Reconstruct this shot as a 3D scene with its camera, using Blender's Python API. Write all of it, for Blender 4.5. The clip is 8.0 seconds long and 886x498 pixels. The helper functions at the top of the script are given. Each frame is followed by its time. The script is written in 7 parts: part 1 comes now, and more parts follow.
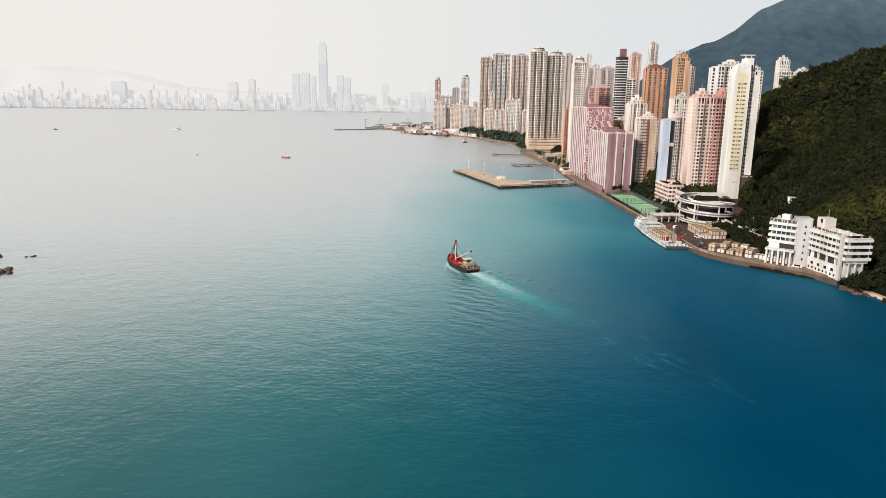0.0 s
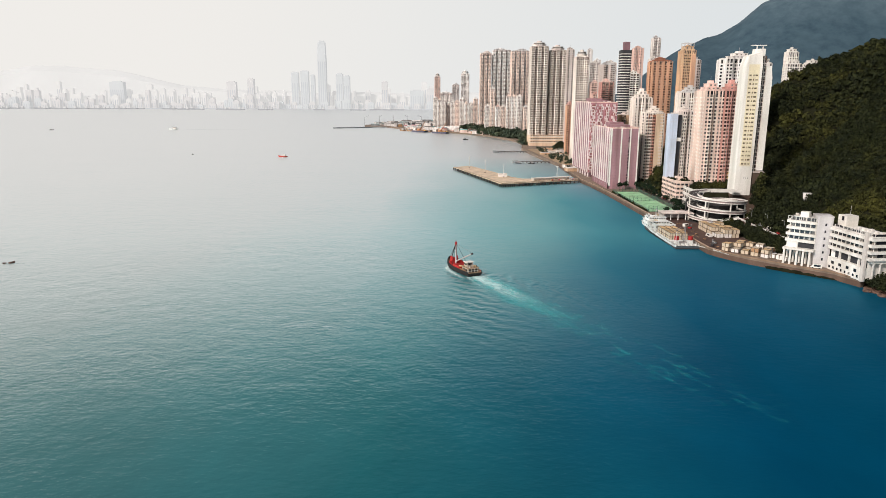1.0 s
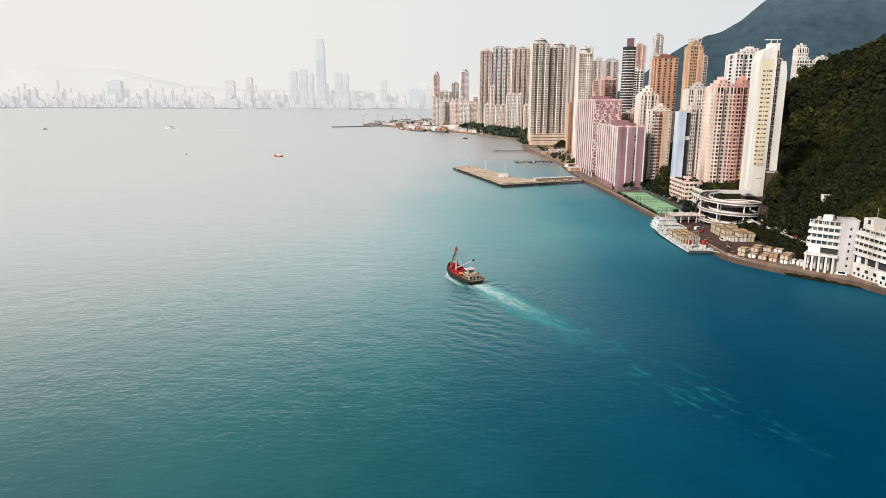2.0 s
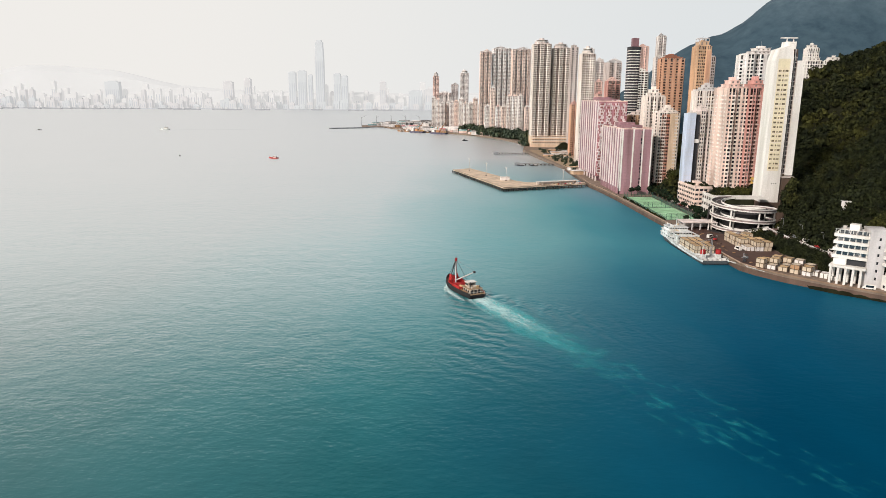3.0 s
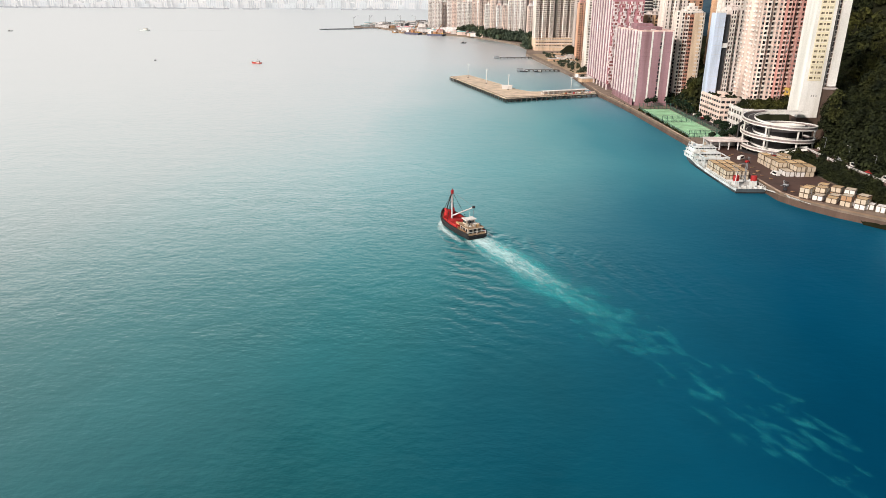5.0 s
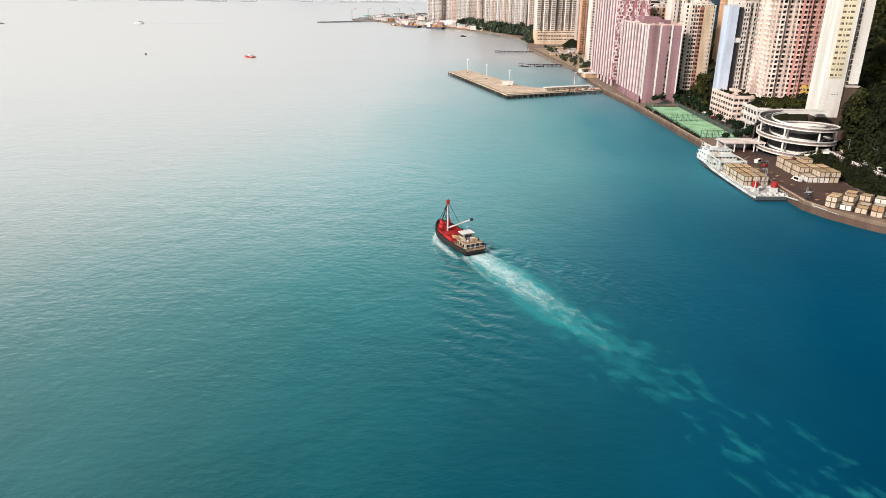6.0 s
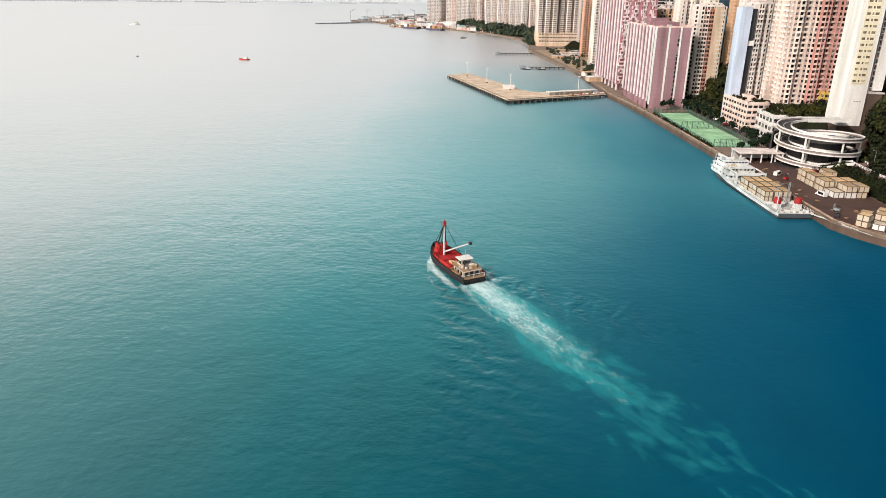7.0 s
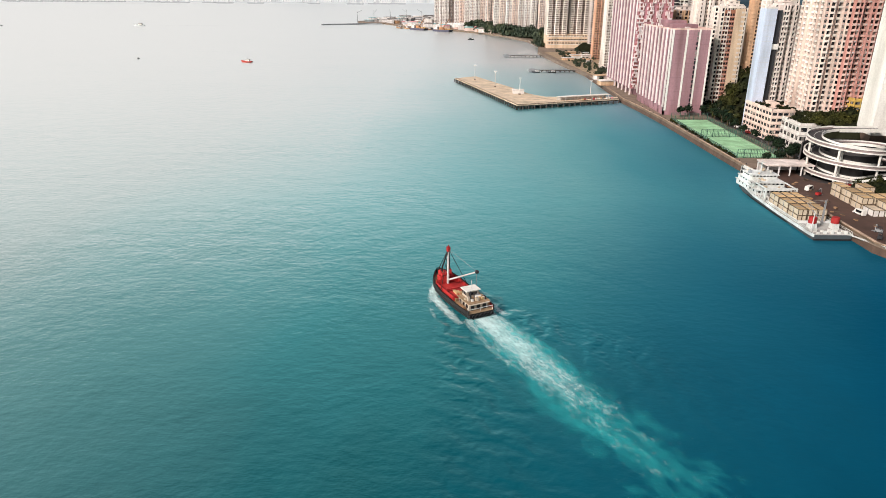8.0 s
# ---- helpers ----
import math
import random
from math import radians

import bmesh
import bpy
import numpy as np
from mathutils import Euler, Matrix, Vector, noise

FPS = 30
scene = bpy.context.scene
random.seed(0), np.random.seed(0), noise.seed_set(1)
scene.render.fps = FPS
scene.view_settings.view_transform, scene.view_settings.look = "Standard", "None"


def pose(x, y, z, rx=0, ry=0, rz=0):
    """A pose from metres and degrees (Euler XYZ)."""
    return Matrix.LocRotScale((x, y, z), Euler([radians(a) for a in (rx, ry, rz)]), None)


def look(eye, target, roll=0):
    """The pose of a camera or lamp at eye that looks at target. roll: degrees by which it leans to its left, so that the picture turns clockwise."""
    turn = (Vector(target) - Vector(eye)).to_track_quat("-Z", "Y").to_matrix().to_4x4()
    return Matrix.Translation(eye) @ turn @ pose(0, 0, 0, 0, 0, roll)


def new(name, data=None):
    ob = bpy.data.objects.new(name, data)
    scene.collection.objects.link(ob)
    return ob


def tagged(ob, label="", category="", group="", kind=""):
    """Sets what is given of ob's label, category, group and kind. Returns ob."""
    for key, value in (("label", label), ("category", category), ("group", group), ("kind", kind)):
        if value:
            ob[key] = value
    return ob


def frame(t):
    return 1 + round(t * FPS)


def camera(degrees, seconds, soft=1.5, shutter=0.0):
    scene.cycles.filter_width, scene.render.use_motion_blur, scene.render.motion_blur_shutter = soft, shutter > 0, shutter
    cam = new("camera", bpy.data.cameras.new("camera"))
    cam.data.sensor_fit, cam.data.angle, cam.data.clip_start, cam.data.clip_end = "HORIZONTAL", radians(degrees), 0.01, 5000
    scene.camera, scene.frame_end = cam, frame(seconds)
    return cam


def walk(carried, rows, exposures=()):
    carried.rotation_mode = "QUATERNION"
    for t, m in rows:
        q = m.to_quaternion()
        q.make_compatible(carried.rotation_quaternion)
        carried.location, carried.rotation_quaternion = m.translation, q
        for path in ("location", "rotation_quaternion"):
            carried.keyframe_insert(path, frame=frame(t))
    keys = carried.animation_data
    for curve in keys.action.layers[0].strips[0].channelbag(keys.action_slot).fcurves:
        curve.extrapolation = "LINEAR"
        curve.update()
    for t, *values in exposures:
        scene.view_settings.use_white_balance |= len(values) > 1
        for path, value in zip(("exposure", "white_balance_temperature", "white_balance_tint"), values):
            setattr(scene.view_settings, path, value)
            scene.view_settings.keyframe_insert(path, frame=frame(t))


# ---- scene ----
cam = camera(66.0, 8.0, soft=0.45)
PATH = [
    (0, (3.178, 1.838, 89.628), (3.188, 3.791, 89.198), 0.8),
    (0.5, (3.808, 11.376, 88.902), (3.815, 13.328, 88.469), 0.6),
    (1, (4.172, 21.304, 87.893), (4.178, 23.256, 87.456), 0.3),
    (1.5, (4.204, 32.037, 87.083), (4.211, 33.988, 86.642), 0.2),
    (3, (4.509, 66.294, 85.561), (4.519, 68.246, 85.126), 0.4),
    (3.5, (4.735, 77.691, 85.283), (4.748, 79.638, 84.828), 0.3),
    (4, (5.001, 89.33, 85.148), (5.016, 91.252, 84.597), 0.4),
    (4.5, (5.469, 101.269, 84.936), (5.486, 103.159, 84.281), 0.4),
    (6, (8.314, 138.049, 83.842), (8.331, 139.916, 83.127), 0.5),
    (6.5, (9.13, 150.072, 83.659), (9.147, 151.94, 82.945), 0.5),
    (7, (9.88, 161.733, 83.516), (9.896, 163.602, 82.803), 0.5),
    (7.5, (10.459, 173.255, 83.405), (10.474, 175.124, 82.694), 0.5),
    (8, (10.989, 184.653, 83.324), (10.984, 186.522, 82.613), 0.5),
]
walk(cam, [(t, look(eye, target, roll)) for t, eye, target, roll in PATH], [(0, -0.08), (3.5, -0.08), (4.5, 0.06), (6, 0.14), (8, 0.12)])
scene.view_settings.exposure = 0.0

# ---- light: hazy daylight, sun behind thin cloud over the open water ----
SUN_FROM = Vector((-0.62, -0.56, 0.55)).normalized()
world = bpy.data.worlds.new("hazy_sky")
scene.world = world
world.use_nodes = True
wt = world.node_tree
wn, wl = wt.nodes, wt.links
wn.clear()


def wnode(kind, **kw):
    n = wn.new(kind)
    for k, v in kw.items():
        n.inputs[k].default_value = v
    return n


w_out = wn.new("ShaderNodeOutputWorld")
w_bg = wn.new("ShaderNodeBackground")
w_sky = wn.new("ShaderNodeTexSky")
w_sky.sky_type = "NISHITA"
w_sky.sun_disc = False
w_sky.sun_elevation = math.asin(SUN_FROM.z)
w_sky.sun_rotation = math.atan2(SUN_FROM.x, SUN_FROM.y)
w_sky.air_density, w_sky.dust_density, w_sky.ozone_density = 1.0, 2.5, 1.5
w_geo = wn.new("ShaderNodeTexCoord")
w_sep = wn.new("ShaderNodeSeparateXYZ")
wl.new(w_geo.outputs["Generated"], w_sep.inputs[0])
# haze lies low along the horizon and reaches higher on the sun's side
w_side = wn.new("ShaderNodeMapRange")
w_side.interpolation_type = "SMOOTHSTEP"
w_side.inputs["From Min"].default_value, w_side.inputs["From Max"].default_value = 0.60, -0.45
wl.new(w_sep.outputs["X"], w_side.inputs["Value"])
w_reach = wn.new("ShaderNodeMath")
w_reach.operation = "MULTIPLY_ADD"
w_reach.inputs[1].default_value, w_reach.inputs[2].default_value = 0.90, 0.36
wl.new(w_side.outputs[0], w_reach.inputs[0])
w_div = wn.new("ShaderNodeMath")
w_div.operation = "DIVIDE"
wl.new(w_sep.outputs["Z"], w_div.inputs[0])
wl.new(w_reach.outputs[0], w_div.inputs[1])
w_fac = wn.new("ShaderNodeMapRange")
w_fac.interpolation_type = "SMOOTHSTEP"
w_fac.inputs["From Min"].default_value, w_fac.inputs["From Max"].default_value = 0.35, 1.0
w_fac.inputs["To Min"].default_value, w_fac.inputs["To Max"].default_value = 1.0, 0.0
wl.new(w_div.outputs[0], w_fac.inputs["Value"])
w_hazecol = wn.new("ShaderNodeMix")
w_hazecol.data_type = "RGBA"
w_hazecol.inputs["A"].default_value = (0.76, 0.80, 0.82, 1)
w_hazecol.inputs["B"].default_value = (0.92, 0.895, 0.86, 1)
wl.new(w_side.outputs[0], w_hazecol.inputs["Factor"])
w_scale = wn.new("ShaderNodeVectorMath")
w_scale.operation = "SCALE"
w_scale.inputs["Scale"].default_value = 0.065
wl.new(w_sky.outputs[0], w_scale.inputs[0])
w_mix = wn.new("ShaderNodeMix")
w_mix.data_type = "RGBA"
wl.new(w_fac.outputs[0], w_mix.inputs["Factor"])
wl.new(w_scale.outputs[0], w_mix.inputs["A"])
wl.new(w_hazecol.outputs["Result"], w_mix.inputs["B"])
wl.new(w_mix.outputs["Result"], w_bg.inputs["Color"])
w_bg.inputs["Strength"].default_value = 1.0
wl.new(w_bg.outputs[0], w_out.inputs["Surface"])

sun_data = bpy.data.lights.new("sun", "SUN")
sun_data.energy, sun_data.angle, sun_data.color = 4.4, radians(7), (1.0, 0.915, 0.855)
sun = new("sun", sun_data)
sun.matrix_world = look(SUN_FROM * 100, (0, 0, 0))

# ---- materials ----
def ramp_mix(nt, fac, a, b):
    m = nt.nodes.new("ShaderNodeMix")
    m.data_type = "RGBA"
    m.inputs["A"].default_value, m.inputs["B"].default_value = (*a, 1), (*b, 1)
    nt.links.new(fac, m.inputs["Factor"])
    return m.outputs["Result"]


def tex_noise(nt, vec, scale, detail=3.0, rough=0.6, stretch=(1, 1, 1)):
    mp = nt.nodes.new("ShaderNodeMapping")
    mp.inputs["Scale"].default_value = stretch
    nt.links.new(vec, mp.inputs[0])
    n = nt.nodes.new("ShaderNodeTexNoise")
    n.inputs["Scale"].default_value, n.inputs["Detail"].default_value = scale, detail
    n.inputs["Roughness"].default_value = rough
    nt.links.new(mp.outputs[0], n.inputs["Vector"])
    return n.outputs["Fac"]


def span(nt, value, a, b, lo=0.0, hi=1.0):
    m = nt.nodes.new("ShaderNodeMapRange")
    m.inputs["From Min"].default_value, m.inputs["From Max"].default_value = a, b
    m.inputs["To Min"].default_value, m.inputs["To Max"].default_value = lo, hi
    nt.links.new(value, m.inputs["Value"])
    return m.outputs[0]


def base_mat(name):
    m = bpy.data.materials.new(name)
    m.use_nodes = True
    nt = m.node_tree
    b = nt.nodes["Principled BSDF"]
    tc = nt.nodes.new("ShaderNodeTexCoord")
    return m, nt, b, tc.outputs["Object"]


def tinted(c, k):
    return tuple(max(0.0, min(1.0, v * k)) for v in c)


def paint(name, col, rough=0.75, dirt=0.45, metal=0.0, fine=1.2, coarse=0.12, streak=(1, 1, 0.12), bump=0.15, island=0.0):
    """Painted or plain surface: fine grain, broad stains drawn downwards, slight relief."""
    m, nt, b, obj = base_mat(name)
    n1 = tex_noise(nt, obj, coarse, 4, 0.6, streak)
    n2 = tex_noise(nt, obj, fine, 5, 0.65)
    c1 = ramp_mix(nt, span(nt, n1, 0.35, 0.68), col, tinted((col[0] * 0.97, col[1] * 0.94, col[2] * 0.9), 1 - dirt))
    mm = nt.nodes.new("ShaderNodeMix")
    mm.data_type, mm.blend_type = "RGBA", "MULTIPLY"
    mm.inputs["Factor"].default_value = 1.0
    g = nt.nodes.new("ShaderNodeCombineColor")
    v = span(nt, n2, 0.3, 0.7, 0.86, 1.06)
    for k in range(3):
        nt.links.new(v, g.inputs[k])
    nt.links.new(c1, mm.inputs["A"])
    nt.links.new(g.outputs[0], mm.inputs["B"])
    last = mm.outputs["Result"]
    if island:
        oi = nt.nodes.new("ShaderNodeObjectInfo")
        ge = nt.nodes.new("ShaderNodeNewGeometry")
        ad = nt.nodes.new("ShaderNodeMath")
        ad.operation = "ADD"
        nt.links.new(oi.outputs["Random"], ad.inputs[0])
        nt.links.new(ge.outputs["Random Per Island"], ad.inputs[1])
        fr = nt.nodes.new("ShaderNodeMath")
        fr.operation = "FRACT"
        nt.links.new(ad.outputs[0], fr.inputs[0])
        hv = nt.nodes.new("ShaderNodeHueSaturation")
        nt.links.new(span(nt, fr.outputs[0], 0, 1, 1 - island, 1 + island), hv.inputs["Value"])
        nt.links.new(last, hv.inputs["Color"])
        last = hv.outputs[0]
    nt.links.new(last, b.inputs["Base Color"])
    b.inputs["Roughness"].default_value, b.inputs["Metallic"].default_value = rough, metal
    if bump:
        bp = nt.nodes.new("ShaderNodeBump")
        bp.inputs["Strength"].default_value, bp.inputs["Distance"].default_value = bump, 0.1
        nt.links.new(n2, bp.inputs["Height"])
        nt.links.new(bp.outputs[0], b.inputs["Normal"])
    return m


def glazing(name, dark=(0.014, 0.016, 0.02), light=(0.30, 0.27, 0.24), cell=(1.6, 1.6, 2.9), share=0.72, rough=0.15):
    """Window glass with rooms and curtains behind it, differing from window to window."""
    m, nt, b, obj = base_mat(name)
    dv = nt.nodes.new("ShaderNodeVectorMath")
    dv.operation = "DIVIDE"
    dv.inputs[1].default_value = cell
    nt.links.new(obj, dv.inputs[0])
    fl = nt.nodes.new("ShaderNodeVectorMath")
    fl.operation = "FLOOR"
    nt.links.new(dv.outputs[0], fl.inputs[0])
    wnz = nt.nodes.new("ShaderNodeTexWhiteNoise")
    nt.links.new(fl.outputs[0], wnz.inputs["Vector"])
    c = ramp_mix(nt, span(nt, wnz.outputs["Value"], share, 1.0), dark, light)
    nt.links.new(c, b.inputs["Base Color"])
    b.inputs["Roughness"].default_value = rough
    b.inputs["IOR"].default_value = 1.45
    return m


def leaf_mat(name, a, b_, c_):
    m, nt, b, obj = base_mat(name)
    ge = nt.nodes.new("ShaderNodeNewGeometry")
    n1 = tex_noise(nt, obj, 0.02, 3, 0.6)
    n2 = tex_noise(nt, obj, 0.16, 3, 0.6)
    c1 = ramp_mix(nt, span(nt, n2, 0.32, 0.68), a, b_)
    mm = nt.nodes.new("ShaderNodeMix")
    mm.data_type = "RGBA"
    mm.inputs["B"].default_value = (*c_, 1)
    nt.links.new(span(nt, n1, 0.5, 0.7, 0, 0.8), mm.inputs["Factor"])
    nt.links.new(c1, mm.inputs["A"])
    hv = nt.nodes.new("ShaderNodeHueSaturation")
    nt.links.new(span(nt, ge.outputs["Random Per Island"], 0, 1, 0.55, 1.5), hv.inputs["Value"])
    nt.links.new(mm.outputs["Result"], hv.inputs["Color"])
    nt.links.new(hv.outputs[0], b.inputs["Base Color"])
    b.inputs["Roughness"].default_value = 0.7
    b.inputs["Specular IOR Level"].default_value = 0.05
    return m


BOAT_AT, BOAT_TURN = (15.2, 362.8), 117.0


def water_mat():
    m, nt, b, obj = base_mat("sea_water")
    sep = nt.nodes.new("ShaderNodeSeparateXYZ")
    nt.links.new(obj, sep.inputs[0])
    drift = tex_noise(nt, obj, 0.006, 3, 0.55, (1, 0.5, 1))
    wob = nt.nodes.new("ShaderNodeMath")
    wob.operation = "MULTIPLY_ADD"
    wob.inputs[1].default_value = 130.0
    nt.links.new(drift, wob.inputs[0])
    nt.links.new(sep.outputs["X"], wob.inputs[2])
    # the bluer side of the water colour draws inshore up the bay
    bear = nt.nodes.new("ShaderNodeMath")
    bear.operation = "ADD"
    nt.links.new(wob.outputs[0], bear.inputs[0])
    nt.links.new(span(nt, sep.outputs["Y"], 220.0, 470.0, 0.0, -95.0), bear.inputs[1])
    side = span(nt, bear.outputs[0], 40.0, 150.0)
    def blend(fac, first, second):
        n = nt.nodes.new("ShaderNodeMix")
        n.data_type = "RGBA"
        nt.links.new(fac, n.inputs["Factor"])
        nt.links.new(first, n.inputs["A"])
        if isinstance(second, tuple):
            n.inputs["B"].default_value = (*second, 1)
        else:
            nt.links.new(second, n.inputs["B"])
        return n.outputs["Result"]

    def times(p, q):
        n = nt.nodes.new("ShaderNodeMath")
        n.operation = "MULTIPLY"
        nt.links.new(p, n.inputs[0])
        nt.links.new(q, n.inputs[1])
        return n.outputs[0]

    # painted-in reflections: pale sky up the bay and offshore, dark hill along the quay
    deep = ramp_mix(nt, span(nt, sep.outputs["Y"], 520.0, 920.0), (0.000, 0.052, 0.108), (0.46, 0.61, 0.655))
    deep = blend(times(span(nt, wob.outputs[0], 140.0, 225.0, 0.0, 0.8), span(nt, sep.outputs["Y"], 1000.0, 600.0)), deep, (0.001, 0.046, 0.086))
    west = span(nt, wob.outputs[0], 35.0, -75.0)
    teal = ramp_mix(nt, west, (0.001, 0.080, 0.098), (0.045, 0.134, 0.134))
    bm_ = nt.nodes.new("ShaderNodeMix")
    bm_.data_type = "RGBA"
    nt.links.new(side, bm_.inputs["Factor"])
    nt.links.new(teal, bm_.inputs["A"])
    nt.links.new(deep, bm_.inputs["B"])
    body = bm_.outputs["Result"]
    patch = tex_noise(nt, obj, 0.025, 4, 0.6, (1, 0.6, 1))
    mm = nt.nodes.new("ShaderNodeMix")
    mm.data_type, mm.blend_type = "RGBA", "MULTIPLY"
    mm.inputs["Factor"].default_value = 1.0
    g = nt.nodes.new("ShaderNodeCombineColor")
    v = span(nt, patch, 0.3, 0.7, 0.82, 1.15)
    for k in range(3):
        nt.links.new(v, g.inputs[k])
    nt.links.new(body, mm.inputs["A"])
    nt.links.new(g.outputs[0], mm.inputs["B"])
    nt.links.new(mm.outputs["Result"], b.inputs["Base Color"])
    b.inputs["Roughness"].default_value = 1.0
    b.inputs["Specular IOR Level"].default_value = 0.0
    # wind ripples over a low chop, crests lying across the wind
    rip = tex_noise(nt, obj, 0.42, 4, 0.58, (0.8, 1.15, 1))
    chop = tex_noise(nt, obj, 0.10, 2, 0.5, (0.95, 1.05, 1))
    gust = tex_noise(nt, obj, 0.012, 3, 0.6, (0.6, 1.4, 1))
    sm = nt.nodes.new("ShaderNodeMath")
    sm.operation = "MULTIPLY_ADD"
    sm.inputs[1].default_value = 1.5
    nt.links.new(chop, sm.inputs[0])
    nt.links.new(rip, sm.inputs[2])
    # ship waves fanning out behind the lighter
    vr = nt.nodes.new("ShaderNodeVectorRotate")
    vr.rotation_type = "Z_AXIS"
    vr.inputs["Center"].default_value = (*BOAT_AT, 0)
    vr.inputs["Angle"].default_value = -radians(BOAT_TURN)
    nt.links.new(obj, vr.inputs["Vector"])
    bs = nt.nodes.new("ShaderNodeSeparateXYZ")
    nt.links.new(vr.outputs[0], bs.inputs[0])

    def calc(op, a, c):
        n = nt.nodes.new("ShaderNodeMath")
        n.operation = op
        for k, v in ((0, a), (1, c)):
            if isinstance(v, (int, float)):
                n.inputs[k].default_value = v
            elif v is not None:
                nt.links.new(v, n.inputs[k])
        return n.outputs[0]

    aft = calc("SUBTRACT", BOAT_AT[0] + 12.0, bs.outputs["X"])
    off = calc("ABSOLUTE", calc("SUBTRACT", bs.outputs["Y"], BOAT_AT[1]), None)
    ratio = calc("DIVIDE", off, calc("MAXIMUM", aft, 1.0))
    inside = calc("MULTIPLY", span(nt, ratio, 0.10, 0.26), span(nt, ratio, 0.62, 0.42))
    fade = calc("MULTIPLY", span(nt, aft, 2.0, 14.0), span(nt, aft, 120.0, 35.0))
    bend = calc("MULTIPLY", tex_noise(nt, obj, 0.09, 3, 0.6), 14.0)
    crest = calc("SINE", calc("ADD", calc("MULTIPLY", calc("ADD", off, calc("MULTIPLY", aft, 0.45)), 0.8), bend), None)
    ship = calc("MULTIPLY", calc("MULTIPLY", crest, inside), fade)
    sm2 = calc("ADD", sm.outputs[0], calc("MULTIPLY", ship, 1.05))
    bp = nt.nodes.new("ShaderNodeBump")
    bp.inputs["Distance"].default_value = 0.28
    nt.links.new(calc("MULTIPLY", span(nt, gust, 0.3, 0.7, 0.5, 1.0), span(nt, wob.outputs[0], 70.0, 170.0, 1.0, 0.4)), bp.inputs["Strength"])
    nt.links.new(sm2, bp.inputs["Height"])
    nt.links.new(bp.outputs[0], b.inputs["Normal"])
    # the surface's gloss rises towards grazing view
    lw = nt.nodes.new("ShaderNodeLayerWeight")
    lw.inputs["Blend"].default_value = 0.5
    nt.links.new(bp.outputs[0], lw.inputs["Normal"])
    gl = nt.nodes.new("ShaderNodeBsdfGlossy")
    gl.inputs["Roughness"].default_value = 0.36
    gl.inputs["Color"].default_value = (0.88, 0.885, 0.885, 1)
    nt.links.new(bp.outputs[0], gl.inputs["Normal"])
    amount = nt.nodes.new("ShaderNodeMapRange")
    amount.interpolation_type = "SMOOTHSTEP"
    amount.inputs["From Min"].default_value, amount.inputs["From Max"].default_value = 0.57, 0.93
    amount.inputs["To Min"].default_value, amount.inputs["To Max"].default_value = 0.02, 0.97
    nt.links.new(lw.outputs["Facing"], amount.inputs["Value"])
    # water-tinted sheen, its strength painted up with distance along the bay
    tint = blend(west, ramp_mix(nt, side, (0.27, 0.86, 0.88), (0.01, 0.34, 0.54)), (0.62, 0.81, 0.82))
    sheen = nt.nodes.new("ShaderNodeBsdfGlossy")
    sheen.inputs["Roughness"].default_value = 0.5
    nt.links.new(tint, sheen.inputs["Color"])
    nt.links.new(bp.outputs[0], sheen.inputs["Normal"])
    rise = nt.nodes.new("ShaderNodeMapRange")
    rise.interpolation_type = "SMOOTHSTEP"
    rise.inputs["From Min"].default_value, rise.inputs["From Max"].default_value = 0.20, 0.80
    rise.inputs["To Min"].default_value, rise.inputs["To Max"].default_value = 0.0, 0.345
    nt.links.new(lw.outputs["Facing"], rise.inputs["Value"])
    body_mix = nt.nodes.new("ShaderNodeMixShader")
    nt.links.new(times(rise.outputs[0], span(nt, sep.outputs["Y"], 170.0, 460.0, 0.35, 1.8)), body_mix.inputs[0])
    nt.links.new(b.outputs[0], body_mix.inputs[1])
    nt.links.new(sheen.outputs[0], body_mix.inputs[2])
    # full gloss on the open water, cut back along the inshore strip
    slick = nt.nodes.new("ShaderNodeMath")
    slick.operation = "MULTIPLY"
    nt.links.new(amount.outputs[0], slick.inputs[0])
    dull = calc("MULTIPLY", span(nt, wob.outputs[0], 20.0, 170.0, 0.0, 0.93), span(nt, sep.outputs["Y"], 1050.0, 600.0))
    nt.links.new(calc("SUBTRACT", 1.0, dull), slick.inputs[1])
    mx = nt.nodes.new("ShaderNodeMixShader")
    nt.links.new(slick.outputs[0], mx.inputs[0])
    nt.links.new(body_mix.outputs[0], mx.inputs[1])
    nt.links.new(gl.outputs[0], mx.inputs[2])
    nt.links.new(mx.outputs[0], nt.nodes["Material Output"].inputs["Surface"])
    return m


